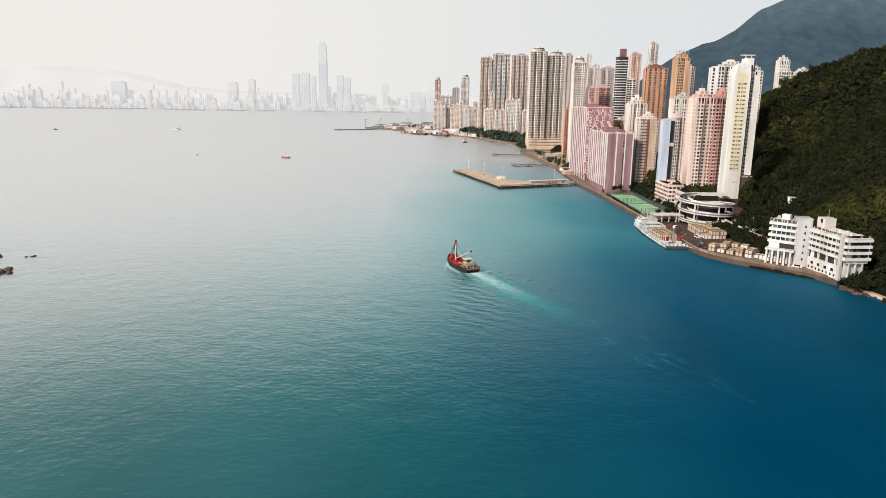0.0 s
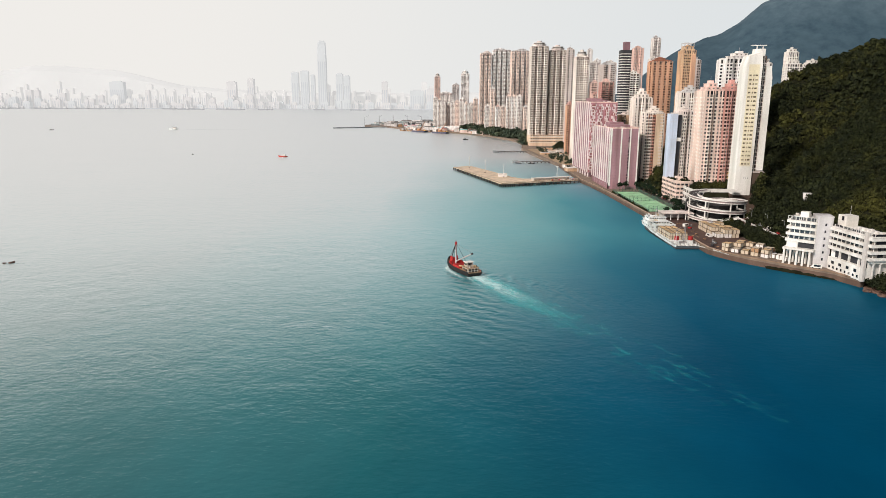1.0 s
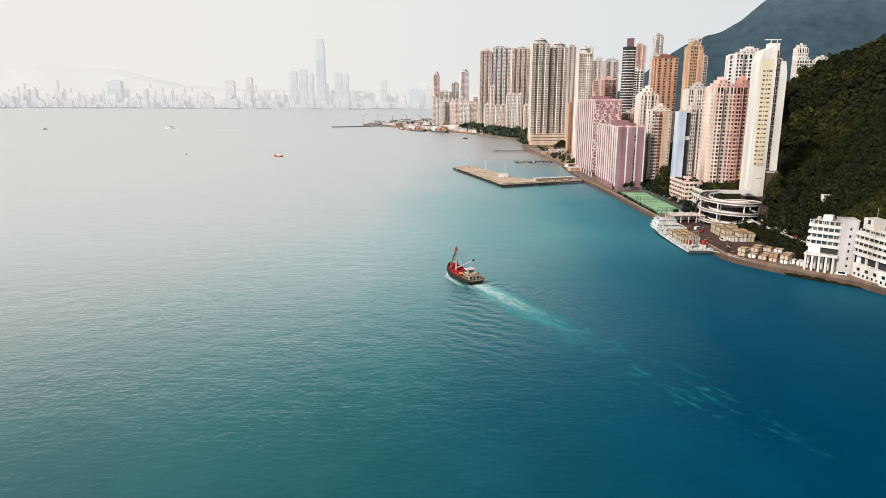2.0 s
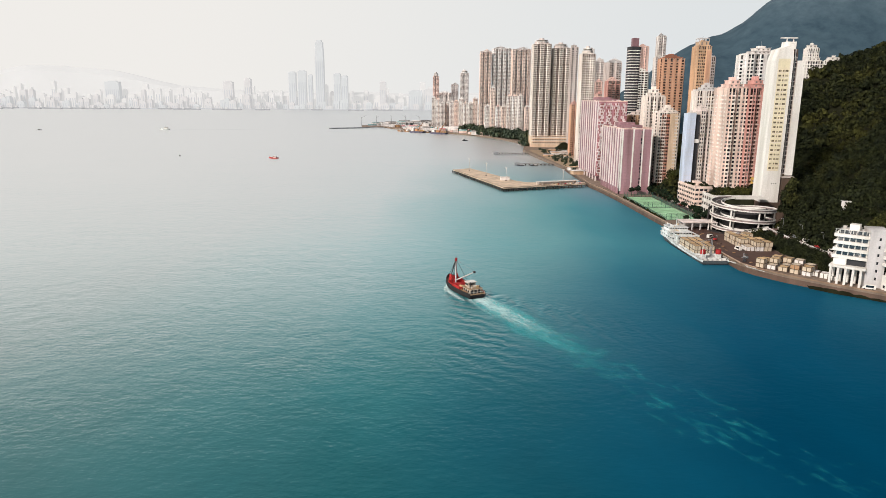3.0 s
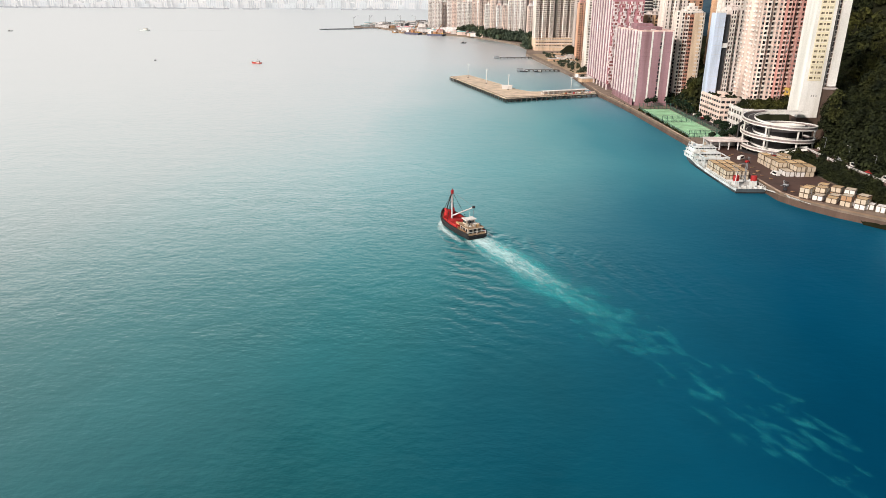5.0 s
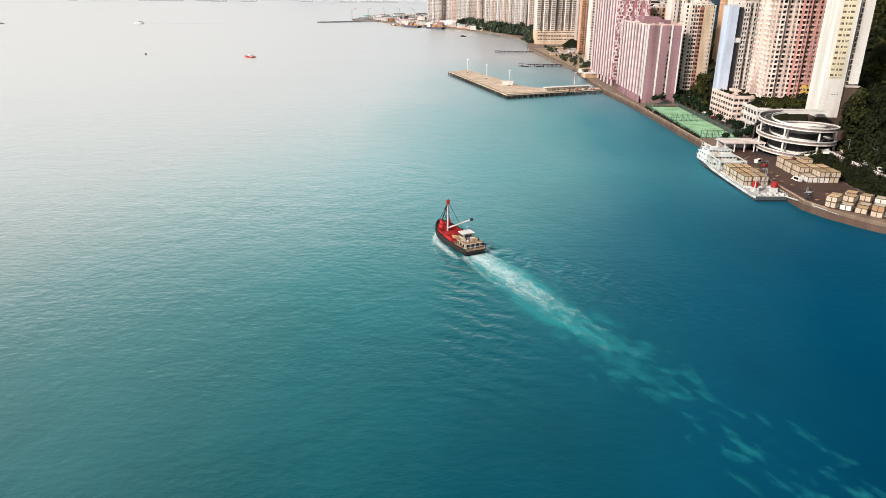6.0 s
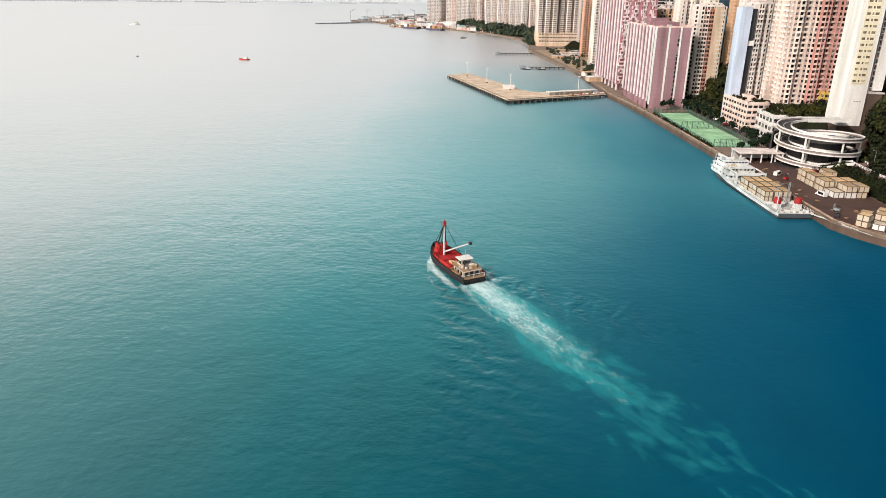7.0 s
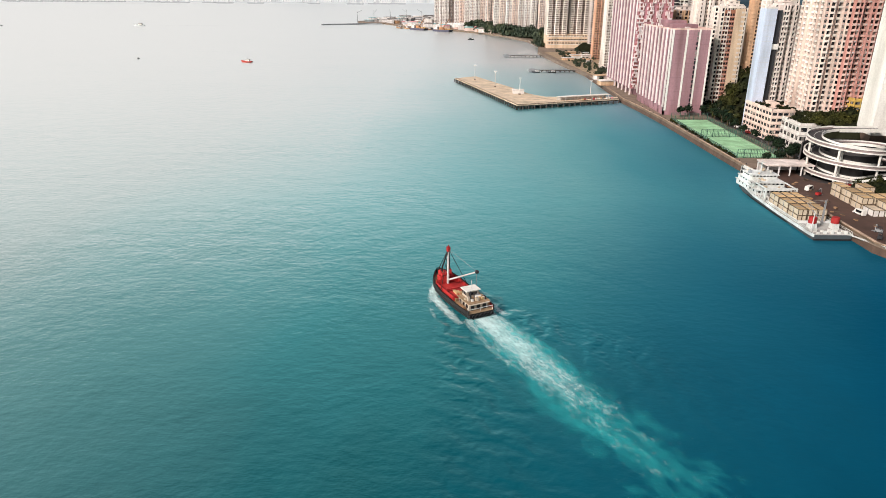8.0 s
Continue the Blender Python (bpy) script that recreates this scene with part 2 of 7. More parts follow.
def foam_mat(name, scale, cut, col, stretch, width=0.45, top=1.0):
    """Broken foam: holes show the water beneath; thins out to the sides and along its length."""
    m, nt, b, obj = base_mat(name)
    uv = nt.nodes.new("ShaderNodeAttribute")
    uv.attribute_name = "spread"
    sp = nt.nodes.new("ShaderNodeSeparateXYZ")
    nt.links.new(uv.outputs["Vector"], sp.inputs[0])
    vr = nt.nodes.new("ShaderNodeVectorRotate")
    vr.rotation_type = "Z_AXIS"
    vr.inputs["Angle"].default_value = -radians(BOAT_TURN)
    nt.links.new(obj, vr.inputs["Vector"])
    obj = vr.outputs[0]
    n = tex_noise(nt, obj, scale, 6, 0.7, stretch)
    n2 = tex_noise(nt, obj, scale * 0.25, 3, 0.6, stretch)
    av = nt.nodes.new("ShaderNodeMath")
    av.operation = "ADD"
    nt.links.new(n, av.inputs[0])
    nt.links.new(n2, av.inputs[1])
    th = nt.nodes.new("ShaderNodeMath")
    th.operation = "MULTIPLY_ADD"
    th.inputs[1].default_value, th.inputs[2].default_value = 1.0, -cut
    nt.links.new(sp.outputs["X"], th.inputs[0])
    ad = nt.nodes.new("ShaderNodeMath")
    ad.operation = "ADD"
    nt.links.new(av.outputs[0], ad.inputs[0])
    nt.links.new(th.outputs[0], ad.inputs[1])
    nt.links.new(span(nt, ad.outputs[0], 0.0, width, 0.0, top), b.inputs["Alpha"])
    b.inputs["Base Color"].default_value = (*col, 1)
    b.inputs["Roughness"].default_value = 0.6
    return m


M = {}
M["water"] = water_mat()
for key, col in dict(
    beige=(0.80, 0.69, 0.63), sand=(0.82, 0.71, 0.66), cream=(0.86, 0.77, 0.70), pinkish=(0.83, 0.58, 0.505), rose=(0.66, 0.34, 0.29),
    peach=(0.84, 0.62, 0.44), orange=(0.68, 0.39, 0.25), tan=(0.70, 0.46, 0.29), rust_brown=(0.36, 0.14, 0.08), taupe=(0.62, 0.53, 0.49), grey=(0.64, 0.61, 0.60),
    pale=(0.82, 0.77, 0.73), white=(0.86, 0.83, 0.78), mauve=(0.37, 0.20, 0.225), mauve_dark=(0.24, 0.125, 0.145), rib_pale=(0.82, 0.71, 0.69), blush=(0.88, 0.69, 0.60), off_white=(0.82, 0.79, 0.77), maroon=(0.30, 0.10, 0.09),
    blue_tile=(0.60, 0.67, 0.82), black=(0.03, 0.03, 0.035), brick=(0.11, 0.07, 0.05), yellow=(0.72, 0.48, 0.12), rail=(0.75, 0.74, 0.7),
    steel=(0.30, 0.31, 0.32), red=(0.48, 0.02, 0.018), hull_black=(0.012, 0.010, 0.010), house_cream=(0.62, 0.52, 0.42), hull_white=(0.78, 0.80, 0.78), crate=(0.60, 0.40, 0.20),
    crate_pale=(0.62, 0.51, 0.38), crate_rust=(0.44, 0.25, 0.13), deck_green=(0.20, 0.36, 0.32), asphalt=(0.045, 0.040, 0.040), deck_brown=(0.085, 0.040, 0.027), concrete=(0.23, 0.165, 0.12),
    seawall=(0.30, 0.19, 0.12), deck_grey=(0.52, 0.50, 0.47), hull_shade=(0.07, 0.08, 0.085), scrub=(0.40, 0.29, 0.18), grass=(0.022, 0.028, 0.012), shade_wall=(0.05, 0.045, 0.045), court=(0.33, 0.60, 0.34), court_edge=(0.14, 0.34, 0.16), sandy=(0.74, 0.58, 0.42), wet_stone=(0.13, 0.075, 0.05), earth=(0.020, 0.021, 0.012), rock=(0.135, 0.075, 0.052), trunk=(0.12, 0.08, 0.05),
    fence=(0.05, 0.13, 0.10), pier_pile=(0.065, 0.055, 0.05), roof_dark=(0.22, 0.19, 0.17), road_red=(0.20, 0.12, 0.10), boat_red=(0.55, 0.07, 0.05), pink_banner=(0.70, 0.30, 0.32), teal_roof=(0.25, 0.5, 0.5),
).items():
    M[key] = paint(key + "_surface", col)
M["white"] = paint("white_render", (0.80, 0.77, 0.72), dirt=0.26)
M["earth"] = paint("earth_surface", (0.020, 0.021, 0.012), rough=1.0)
M["earth"].node_tree.nodes["Principled BSDF"].inputs["Specular IOR Level"].default_value = 0.0
M["off_white"] = paint("off_white_render", (0.82, 0.79, 0.77), dirt=0.25)
M["coping_stone"] = paint("coping_stone_surface", (0.40, 0.28, 0.20), island=0.35)
M["crate"] = paint("crate_boards", (0.60, 0.40, 0.20), island=0.3)
M["glass"] = glazing("window_glass")
M["parapet_grey"] = paint("parapet_grey_surface", (0.30, 0.235, 0.225))
M["panel_yellow"] = paint("pale_yellow_panels", (0.80, 0.71, 0.50), dirt=0.25)
M["glass_panel"] = glazing("panel_window_glass", (0.13, 0.10, 0.07), (0.42, 0.36, 0.26), share=0.5)
M["glass_warm"] = glazing("window_glass_warm", (0.03, 0.02, 0.018), (0.36, 0.28, 0.23))
# haze over the far towers is lightened into these two glass colours
M["glass_haze"] = glazing("window_glass_haze", (0.27, 0.22, 0.21), (0.62, 0.54, 0.50), share=0.4, rough=0.3)
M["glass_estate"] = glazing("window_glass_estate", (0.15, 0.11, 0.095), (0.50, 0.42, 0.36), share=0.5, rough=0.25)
M["leaf"] = leaf_mat("leaves", (0.010, 0.013, 0.008), (0.024, 0.028, 0.010), (0.062, 0.060, 0.015))
M["leaf_dark"] = leaf_mat("leaves_dark", (0.008, 0.016, 0.010), (0.017, 0.029, 0.013), (0.032, 0.040, 0.014))
# waterfront foliage greyed and lightened to carry the distance haze
M["leaf_haze"] = leaf_mat("park_leaves_hazed", (0.030, 0.042, 0.030), (0.050, 0.062, 0.040), (0.075, 0.078, 0.035))
M["foam"] = foam_mat("white_foam", 1.2, 1.5, (0.74, 0.93, 0.91), (0.45, 1, 1), 0.85, 0.8)
M["churn"] = foam_mat("churned_water", 0.30, 1.40, (0.03, 0.56, 0.57), (0.5, 1, 1), 1.0, 0.78)

# ---- building blocks ----
class Geo:
    """Collects vertices and faces of one mesh."""

    def __init__(self):
        self.v, self.f = [], []

    def quad(self, *pts):
        n = len(self.v)
        self.v.extend(tuple(p) for p in pts)
        self.f.append(tuple(range(n, n + len(pts))))
        return self

    def box(self, x0, x1, y0, y1, z0, z1):
        n = len(self.v)
        self.v += [(x0, y0, z0), (x1, y0, z0), (x1, y1, z0), (x0, y1, z0), (x0, y0, z1), (x1, y0, z1), (x1, y1, z1), (x0, y1, z1)]
        self.f += [tuple(n + i for i in q) for q in ((3, 2, 1, 0), (4, 5, 6, 7), (0, 1, 5, 4), (1, 2, 6, 5), (2, 3, 7, 6), (3, 0, 4, 7))]
        return self

    def wall(self, p, q, off0, off1, z0, z1, over=0.0):
        """A slab along p-q (outward to the right of p-q), between two offsets and two heights."""
        dx, dy = q[0] - p[0], q[1] - p[1]
        k = math.hypot(dx, dy)
        tx, ty = dx / k, dy / k
        nx, ny = ty, -tx
        a = (p[0] - tx * over, p[1] - ty * over)
        b = (q[0] + tx * over, q[1] + ty * over)
        n = len(self.v)
        for z in (z0, z1):
            for (px, py), o in ((a, off1), (b, off1), (b, off0), (a, off0)):
                self.v.append((px + nx * o, py + ny * o, z))
        self.f += [tuple(n + i for i in s) for s in ((3, 2, 1, 0), (4, 5, 6, 7), (0, 1, 5, 4), (1, 2, 6, 5), (2, 3, 7, 6), (3, 0, 4, 7))]
        return self

    def prism(self, poly, z0, z1):
        n, k = len(self.v), len(poly)
        self.v += [(x, y, z0) for x, y in poly] + [(x, y, z1) for x, y in poly]
        self.f += [tuple(n + i for i in reversed(range(k))), tuple(n + k + i for i in range(k))]
        self.f += [(n + i, n + (i + 1) % k, n + k + (i + 1) % k, n + k + i) for i in range(k)]
        return self

    def rod(self, a, b, r, r2=None, k=6):
        a, b = Vector(a), Vector(b)
        r2 = r if r2 is None else r2
        w = (b - a).normalized()
        u = w.orthogonal().normalized()
        s = w.cross(u)
        n = len(self.v)
        for c, rad in ((a, r), (b, r2)):
            for i in range(k):
                t = 2 * math.pi * i / k
                self.v.append(tuple(c + (u * math.cos(t) + s * math.sin(t)) * rad))
        self.f += [(n + i, n + (i + 1) % k, n + k + (i + 1) % k, n + k + i) for i in range(k)]
        self.f += [tuple(n + i for i in reversed(range(k))), tuple(n + k + i for i in range(k))]
        return self

    def loft(self, rings, closed=True, cap=True):
        n, k = len(self.v), len(rings[0])
        for r in rings:
            self.v += [tuple(p) for p in r]
        for j in range(len(rings) - 1):
            for i in range(k if closed else k - 1):
                a, b = n + j * k + i, n + j * k + (i + 1) % k
                self.f.append((a, b, b + k, a + k))
        if cap:
            self.f += [tuple(n + i for i in reversed(range(k))), tuple(n + (len(rings) - 1) * k + i for i in range(k))]
        return self

    def mesh(self, name, material):
        me = bpy.data.meshes.new(name)
        me.from_pydata(self.v, [], self.f)
        me.materials.append(M[material] if isinstance(material, str) else material)
        me.update()
        return me


def part(name, geo, material, parent, label="", kind=""):
    ob = new(name, geo.mesh(name, material))
    ob.parent = parent
    return tagged(ob, label, "", "", kind)


def solo(name, geo, material, label, category="", group="", kind="", at=None):
    ob = new(name, geo.mesh(name, material))
    if at is not None:
        ob.matrix_basis = at
    return tagged(ob, label, category, group, kind)


def root(name, m, label, category, group=""):
    ob = new(name)
    ob.empty_display_size = 0.5
    ob.matrix_basis = m
    return tagged(ob, label, category, group)


def interp(table, v):
    xs, ys = zip(*table)
    return float(np.interp(v, xs, ys))


def smooth(a, b, v):
    t = max(0.0, min(1.0, (v - a) / (b - a)))
    return t * t * (3 - 2 * t)


# ---- ground, water and shore ----
SHORE = [(230, 238), (262, 222), (300, 213), (320, 211), (334, 206), (347, 199), (364, 181), (392, 160), (402, 157.8), (510, 157.8)]
HILL_FOOT = [(200, 250), (250, 232), (330, 222), (400, 213), (450, 211), (490, 222), (520, 240), (560, 258), (640, 262), (720, 250), (800, 245), (900, 300), (1000, 380), (1300, 560), (1900, 800)]


def land_height(x, y):
    s = interp(SHORE, y) if y < 510 else 157.0
    base = min(3.4, -3.0 + (x - s + 5) * 0.62) if y < 372 else 3.4
    base += 4.0 * smooth(34, 48, x - s) * (1 - smooth(470, 500, y)) * smooth(300, 380, y)
    terrace = 17.5 * smooth(199, 213, x) * smooth(512, 530, y) * (1 - 0.5 * smooth(700, 1000, y))
    foot = interp(HILL_FOOT, y)
    hill = max(0.0, 0.63 * (x - foot))
    if hill > 100:
        hill = 100 + 0.5 * (hill - 100)
    hill *= 1 - 0.75 * smooth(830, 1150, y)
    rough = 5.0 * noise.noise(Vector((x * 0.02, y * 0.02, 3.1))) * min(1, hill / 30)
    return base + terrace + hill + rough


def heightfield(xs, ys, fn):
    g = Geo()
    g.v = [(x, y, fn(x, y)) for y in ys for x in xs]
    k = len(xs)
    g.f = [(j * k + i, j * k + i + 1, (j + 1) * k + i + 1, (j + 1) * k + i) for j in range(len(ys) - 1) for i in range(k - 1)]
    return g


def frange(a, b, s):
    n = max(1, int(round((b - a) / s)))
    return [a + (b - a) * i / n for i in range(n + 1)]


sea = Geo()
sea.quad((-9000, -3000, 0), (9000, -3000, 0), (9000, 9000, 0), (-9000, 9000, 0))
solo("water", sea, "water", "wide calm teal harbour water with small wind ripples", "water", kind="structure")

ground_xs = frange(176, 330, 4) + frange(338, 900, 14)
ground_ys = frange(232, 700, 5) + frange(712, 1900, 20)
solo("ground", heightfield(ground_xs, ground_ys, land_height), "earth", "wooded hillside ground rising from the built-up shore", "ground", kind="structure")
for poly_face in bpy.data.meshes["ground"].polygons:
    poly_face.use_smooth = True

# reclaimed land behind a continuous sea wall
QUAY = [(204.2, 334), (199.2, 348), (182, 366), (170, 380), (161.5, 394), (157.8, 404), (157.8, 511), (157.2, 545), (156.6, 600), (155.8, 645), (153.2, 700), (150.5, 733), (152, 771), (155, 904), (146, 1021), (138, 1173), (154, 1290), (150, 1400), (117, 1537), (60, 1660), (31, 1700), (-55, 1788), (-144, 1990), (-120, 2080), (20, 2350), (60, 2900), (1500, 2900), (1500, 1200), (900, 800), (300, 800), (300, 560), (205, 520), (205, 364), (208, 336)]
quay = Geo()
quay.prism(QUAY, -5, 3.5)
solo("pavement", quay, "concrete", "weathered concrete quay and reclaimed ground behind a sea wall", "pavement", kind="structure")


def strip(points, width, z0, z1, side=1):
    """A raised strip along a line of points, its width laid off to one side."""
    g = Geo()
    rings = []
    for i, p in enumerate(points):
        a, b = points[max(0, i - 1)], points[min(len(points) - 1, i + 1)]
        d = Vector((b[0] - a[0], b[1] - a[1])).normalized()
        n = Vector((d.y, -d.x)) * side * width
        rings.append([(p[0], p[1], z0), (p[0] + n.x, p[1] + n.y, z0), (p[0] + n.x, p[1] + n.y, z1), (p[0], p[1], z1)])
    return g.loft(rings)


edge_line = QUAY[:14]
solo("seawall_coping", strip(edge_line, 0.9, 3.3, 4.0, 1), "seawall", "long stained stone coping along the quay edge", "kerb", kind="structure")
coping = bpy.data.objects["seawall_coping"]
STONES = []
for k, (cut, rise) in enumerate(((0.03, 0.10), (0.06, 0.14), (0.04, 0.08))):
    STONES.append(Geo().loft([[(-1.15 + cut, -0.12, 0), (1.15 - cut, -0.12, 0), (1.15 - cut, 0.95, 0), (-1.15 + cut, 0.95, 0)], [(-1.15 + cut, -0.12, rise), (1.15 - cut, -0.10, rise), (1.15 - cut, 0.93, rise + 0.02), (-1.15 + cut, 0.95, rise)], [(-1.05, 0.0, rise + 0.07), (1.05, 0.0, rise + 0.07), (1.05, 0.83, rise + 0.08), (-1.05, 0.83, rise + 0.07)]]).mesh("coping_stone", "coping_stone"))
stone_rng = random.Random(14)
for (ax, ay), (bx, by) in zip(edge_line[4:12], edge_line[5:13]):
    run = math.hypot(bx - ax, by - ay)
    n = max(1, int(run / 2.3))
    for i in range(n):
        u = (i + 0.5) / n
        stone = new("coping_stone", stone_rng.choice(STONES))
        stone.parent = coping
        stone.matrix_basis = pose(ax + (bx - ax) * u, ay + (by - ay) * u, 3.98, 0, 0, math.degrees(math.atan2(by - ay, bx - ax)) + stone_rng.uniform(-1, 1)) @ Matrix.Translation((0, -0.9, 0))
solo("seawall_face", strip([(x - 0.25, y) for x, y in edge_line], 0.4, -3, 2.6, 1), "wet_stone", "tide-stained sea wall facing the water", "sea wall", kind="structure")
yard = Geo()
yard.prism([(164, 395), (159.2, 405), (159.2, 509), (190, 509), (192, 470), (190, 420), (190, 396), (180, 380)], 3.4, 3.56)
solo("yard_surface", yard, "deck_brown", "reddish brown oil-stained cargo yard paving", "pavement", kind="structure")

# ---- towers ----
def notched_plan(w, d, kw, kd, notch):
    """Counter-clockwise outline of a block whose odd bays are set back as light wells."""
    pts = []
    for (ax, ay), (bx, by), k in (((-w / 2, -d / 2), (w / 2, -d / 2), kw), ((w / 2, -d / 2), (w / 2, d / 2), kd), ((w / 2, d / 2), (-w / 2, d / 2), kw), ((-w / 2, d / 2), (-w / 2, -d / 2), kd)):
        k_len = math.hypot(bx - ax, by - ay)
        tx, ty = (bx - ax) / k_len, (by - ay) / k_len
        ix, iy = -ty, tx
        for i in range(k):
            s = k_len * i / k
            e = k_len * (i + 1) / k
            o = notch if i % 2 else 0.0
            if i:
                pts.append((ax + tx * s + ix * o, ay + ty * s + iy * o))
            else:
                pts.append((ax, ay))
            if i < k - 1:
                pts.append((ax + tx * e + ix * o, ay + ty * e + iy * o))
    return pts


def window_mesh(w, h):
    """A framed window facing -y: frame, mullion and sill proud of the pane."""
    g = Geo()
    g.box(-w / 2, w / 2, -0.06, 0.0, 0, 0.08).box(-w / 2, w / 2, -0.06, 0.0, h - 0.08, h)
    g.box(-w / 2, -w / 2 + 0.08, -0.06, 0, 0.08, h - 0.08).box(w / 2 - 0.08, w / 2, -0.06, 0, 0.08, h - 0.08)
    g.box(-0.04, 0.04, -0.05, 0, 0.08, h - 0.08)
    return g


def rooftop(parent, w, d, z, rng, wall, tall=4.0, crown="step"):
    """Parapet, lift and tank rooms with louvred openings, tanks, masts and loose plant."""
    g = Geo()
    g.wall((-w / 2, -d / 2), (w / 2, -d / 2), -0.3, 0.0, z, z + 1.2).wall((-w / 2, d / 2), (-w / 2, -d / 2), -0.3, 0.0, z, z + 1.204)
    g.wall((w / 2, -d / 2), (w / 2, d / 2), -0.3, 0.0, z, z + 1.204).wall((w / 2, d / 2), (-w / 2, d / 2), -0.3, 0.0, z, z + 1.2)
    part("parapet", g, wall, parent)
    if crown == "round":
        # two drum-shaped storeys under a wide eave, with a ring of posts
        def oval(k):
            return [(w * k * math.cos(0.2618 * i), d * k * math.sin(0.2618 * i)) for i in range(24)]
        part("crown_storey", Geo().prism(oval(0.44), z, z + tall), wall, parent)
        part("crown_eave", Geo().prism(oval(0.48), z + tall, z + tall + 0.8), "pale", parent)
        part("crown_louvre", Geo().prism(oval(0.36), z + tall + 0.8, z + tall + 2.6), "roof_dark", parent)
        part("crown_cap", Geo().prism(oval(0.40), z + tall + 2.6, z + tall + 3.4), "pale", parent)
        part("tank_room", Geo().prism(oval(0.16), z + tall + 3.4, z + tall + 6.0), wall, parent)
        return
    ox, oy = rng.uniform(-0.12, 0.12) * w, rng.uniform(-0.1, 0.1) * d
    tiers = ((0.36, 0.34, 0.0, tall * 0.62), (0.24, 0.26, tall * 0.62, tall * 1.15)) if crown == "step" else ((0.40, 0.36, 0.0, tall),)
    for kx, ky, za, zb in tiers:
        part("plant_room", Geo().box(ox - w * kx, ox + w * kx, oy - d * ky, oy + d * ky, z + za, z + zb - 0.3).box(ox - w * kx - 0.4, ox + w * kx + 0.4, oy - d * ky - 0.4, oy + d * ky + 0.4, z + zb - 0.3, z + zb), wall, parent)
        n = max(2, int(w * kx * 2 / 3.2))
        for i in range(n):
            xx = ox - w * kx + (i + 0.5) * w * kx * 2 / n
            part("louvre", Geo().box(xx - 0.7, xx + 0.7, oy - d * ky - 0.08, oy - d * ky + 0.01, z + za + 0.5, z + zb - 0.8), "roof_dark", parent)
    top = z + tiers[-1][3]
    part("tank_room", Geo().box(ox - w * 0.1, ox + w * 0.12, oy - d * 0.1, oy + d * 0.18, top, top + tall * rng.uniform(0.3, 0.6)), wall, parent)
    if crown == "frame":
        frame_g = Geo()
        for i in range(4):
            for j in range(2):
                xx, yy = -w * 0.42 + i * w * 0.28, -d * 0.36 + j * d * 0.7
                frame_g.box(xx - 0.25, xx + 0.25, yy - 0.25, yy + 0.25, z, z + tall * 1.7)
        for k in (0.85, 1.62):
            frame_g.box(-w * 0.46, w * 0.46, -d * 0.36 - 0.3, -d * 0.36 + 0.3, z + tall * k, z + tall * k + 0.5).box(-w * 0.46, w * 0.46, d * 0.34 - 0.3, d * 0.34 + 0.3, z + tall * k, z + tall * k + 0.5)
            for i in range(4):
                frame_g.box(-w * 0.42 + i * w * 0.28 - 0.2, -w * 0.42 + i * w * 0.28 + 0.2, -d * 0.36 + 0.3, d * 0.34 - 0.3, z + tall * k + 0.02, z + tall * k + 0.46)
        part("roof_frame", frame_g, "grey", parent, "open concrete frame on the roof")
    t = Geo()
    t.rod((ox, oy, top - 0.2), (ox, oy, top + tall * 1.2), 0.14, 0.05)
    part("antenna", t, "steel", parent)
    for _ in range(5):
        px, py = rng.uniform(-w * 0.46, w * 0.38), rng.uniform(-d * 0.46, d * 0.38)
        s = rng.uniform(0.6, 1.4)
        part("roof_unit", Geo().box(px, px + 2 * s, py, py + 1.6 * s, z, z + rng.uniform(0.8, 2.6)), rng.choice(("grey", wall, "pale")), parent)


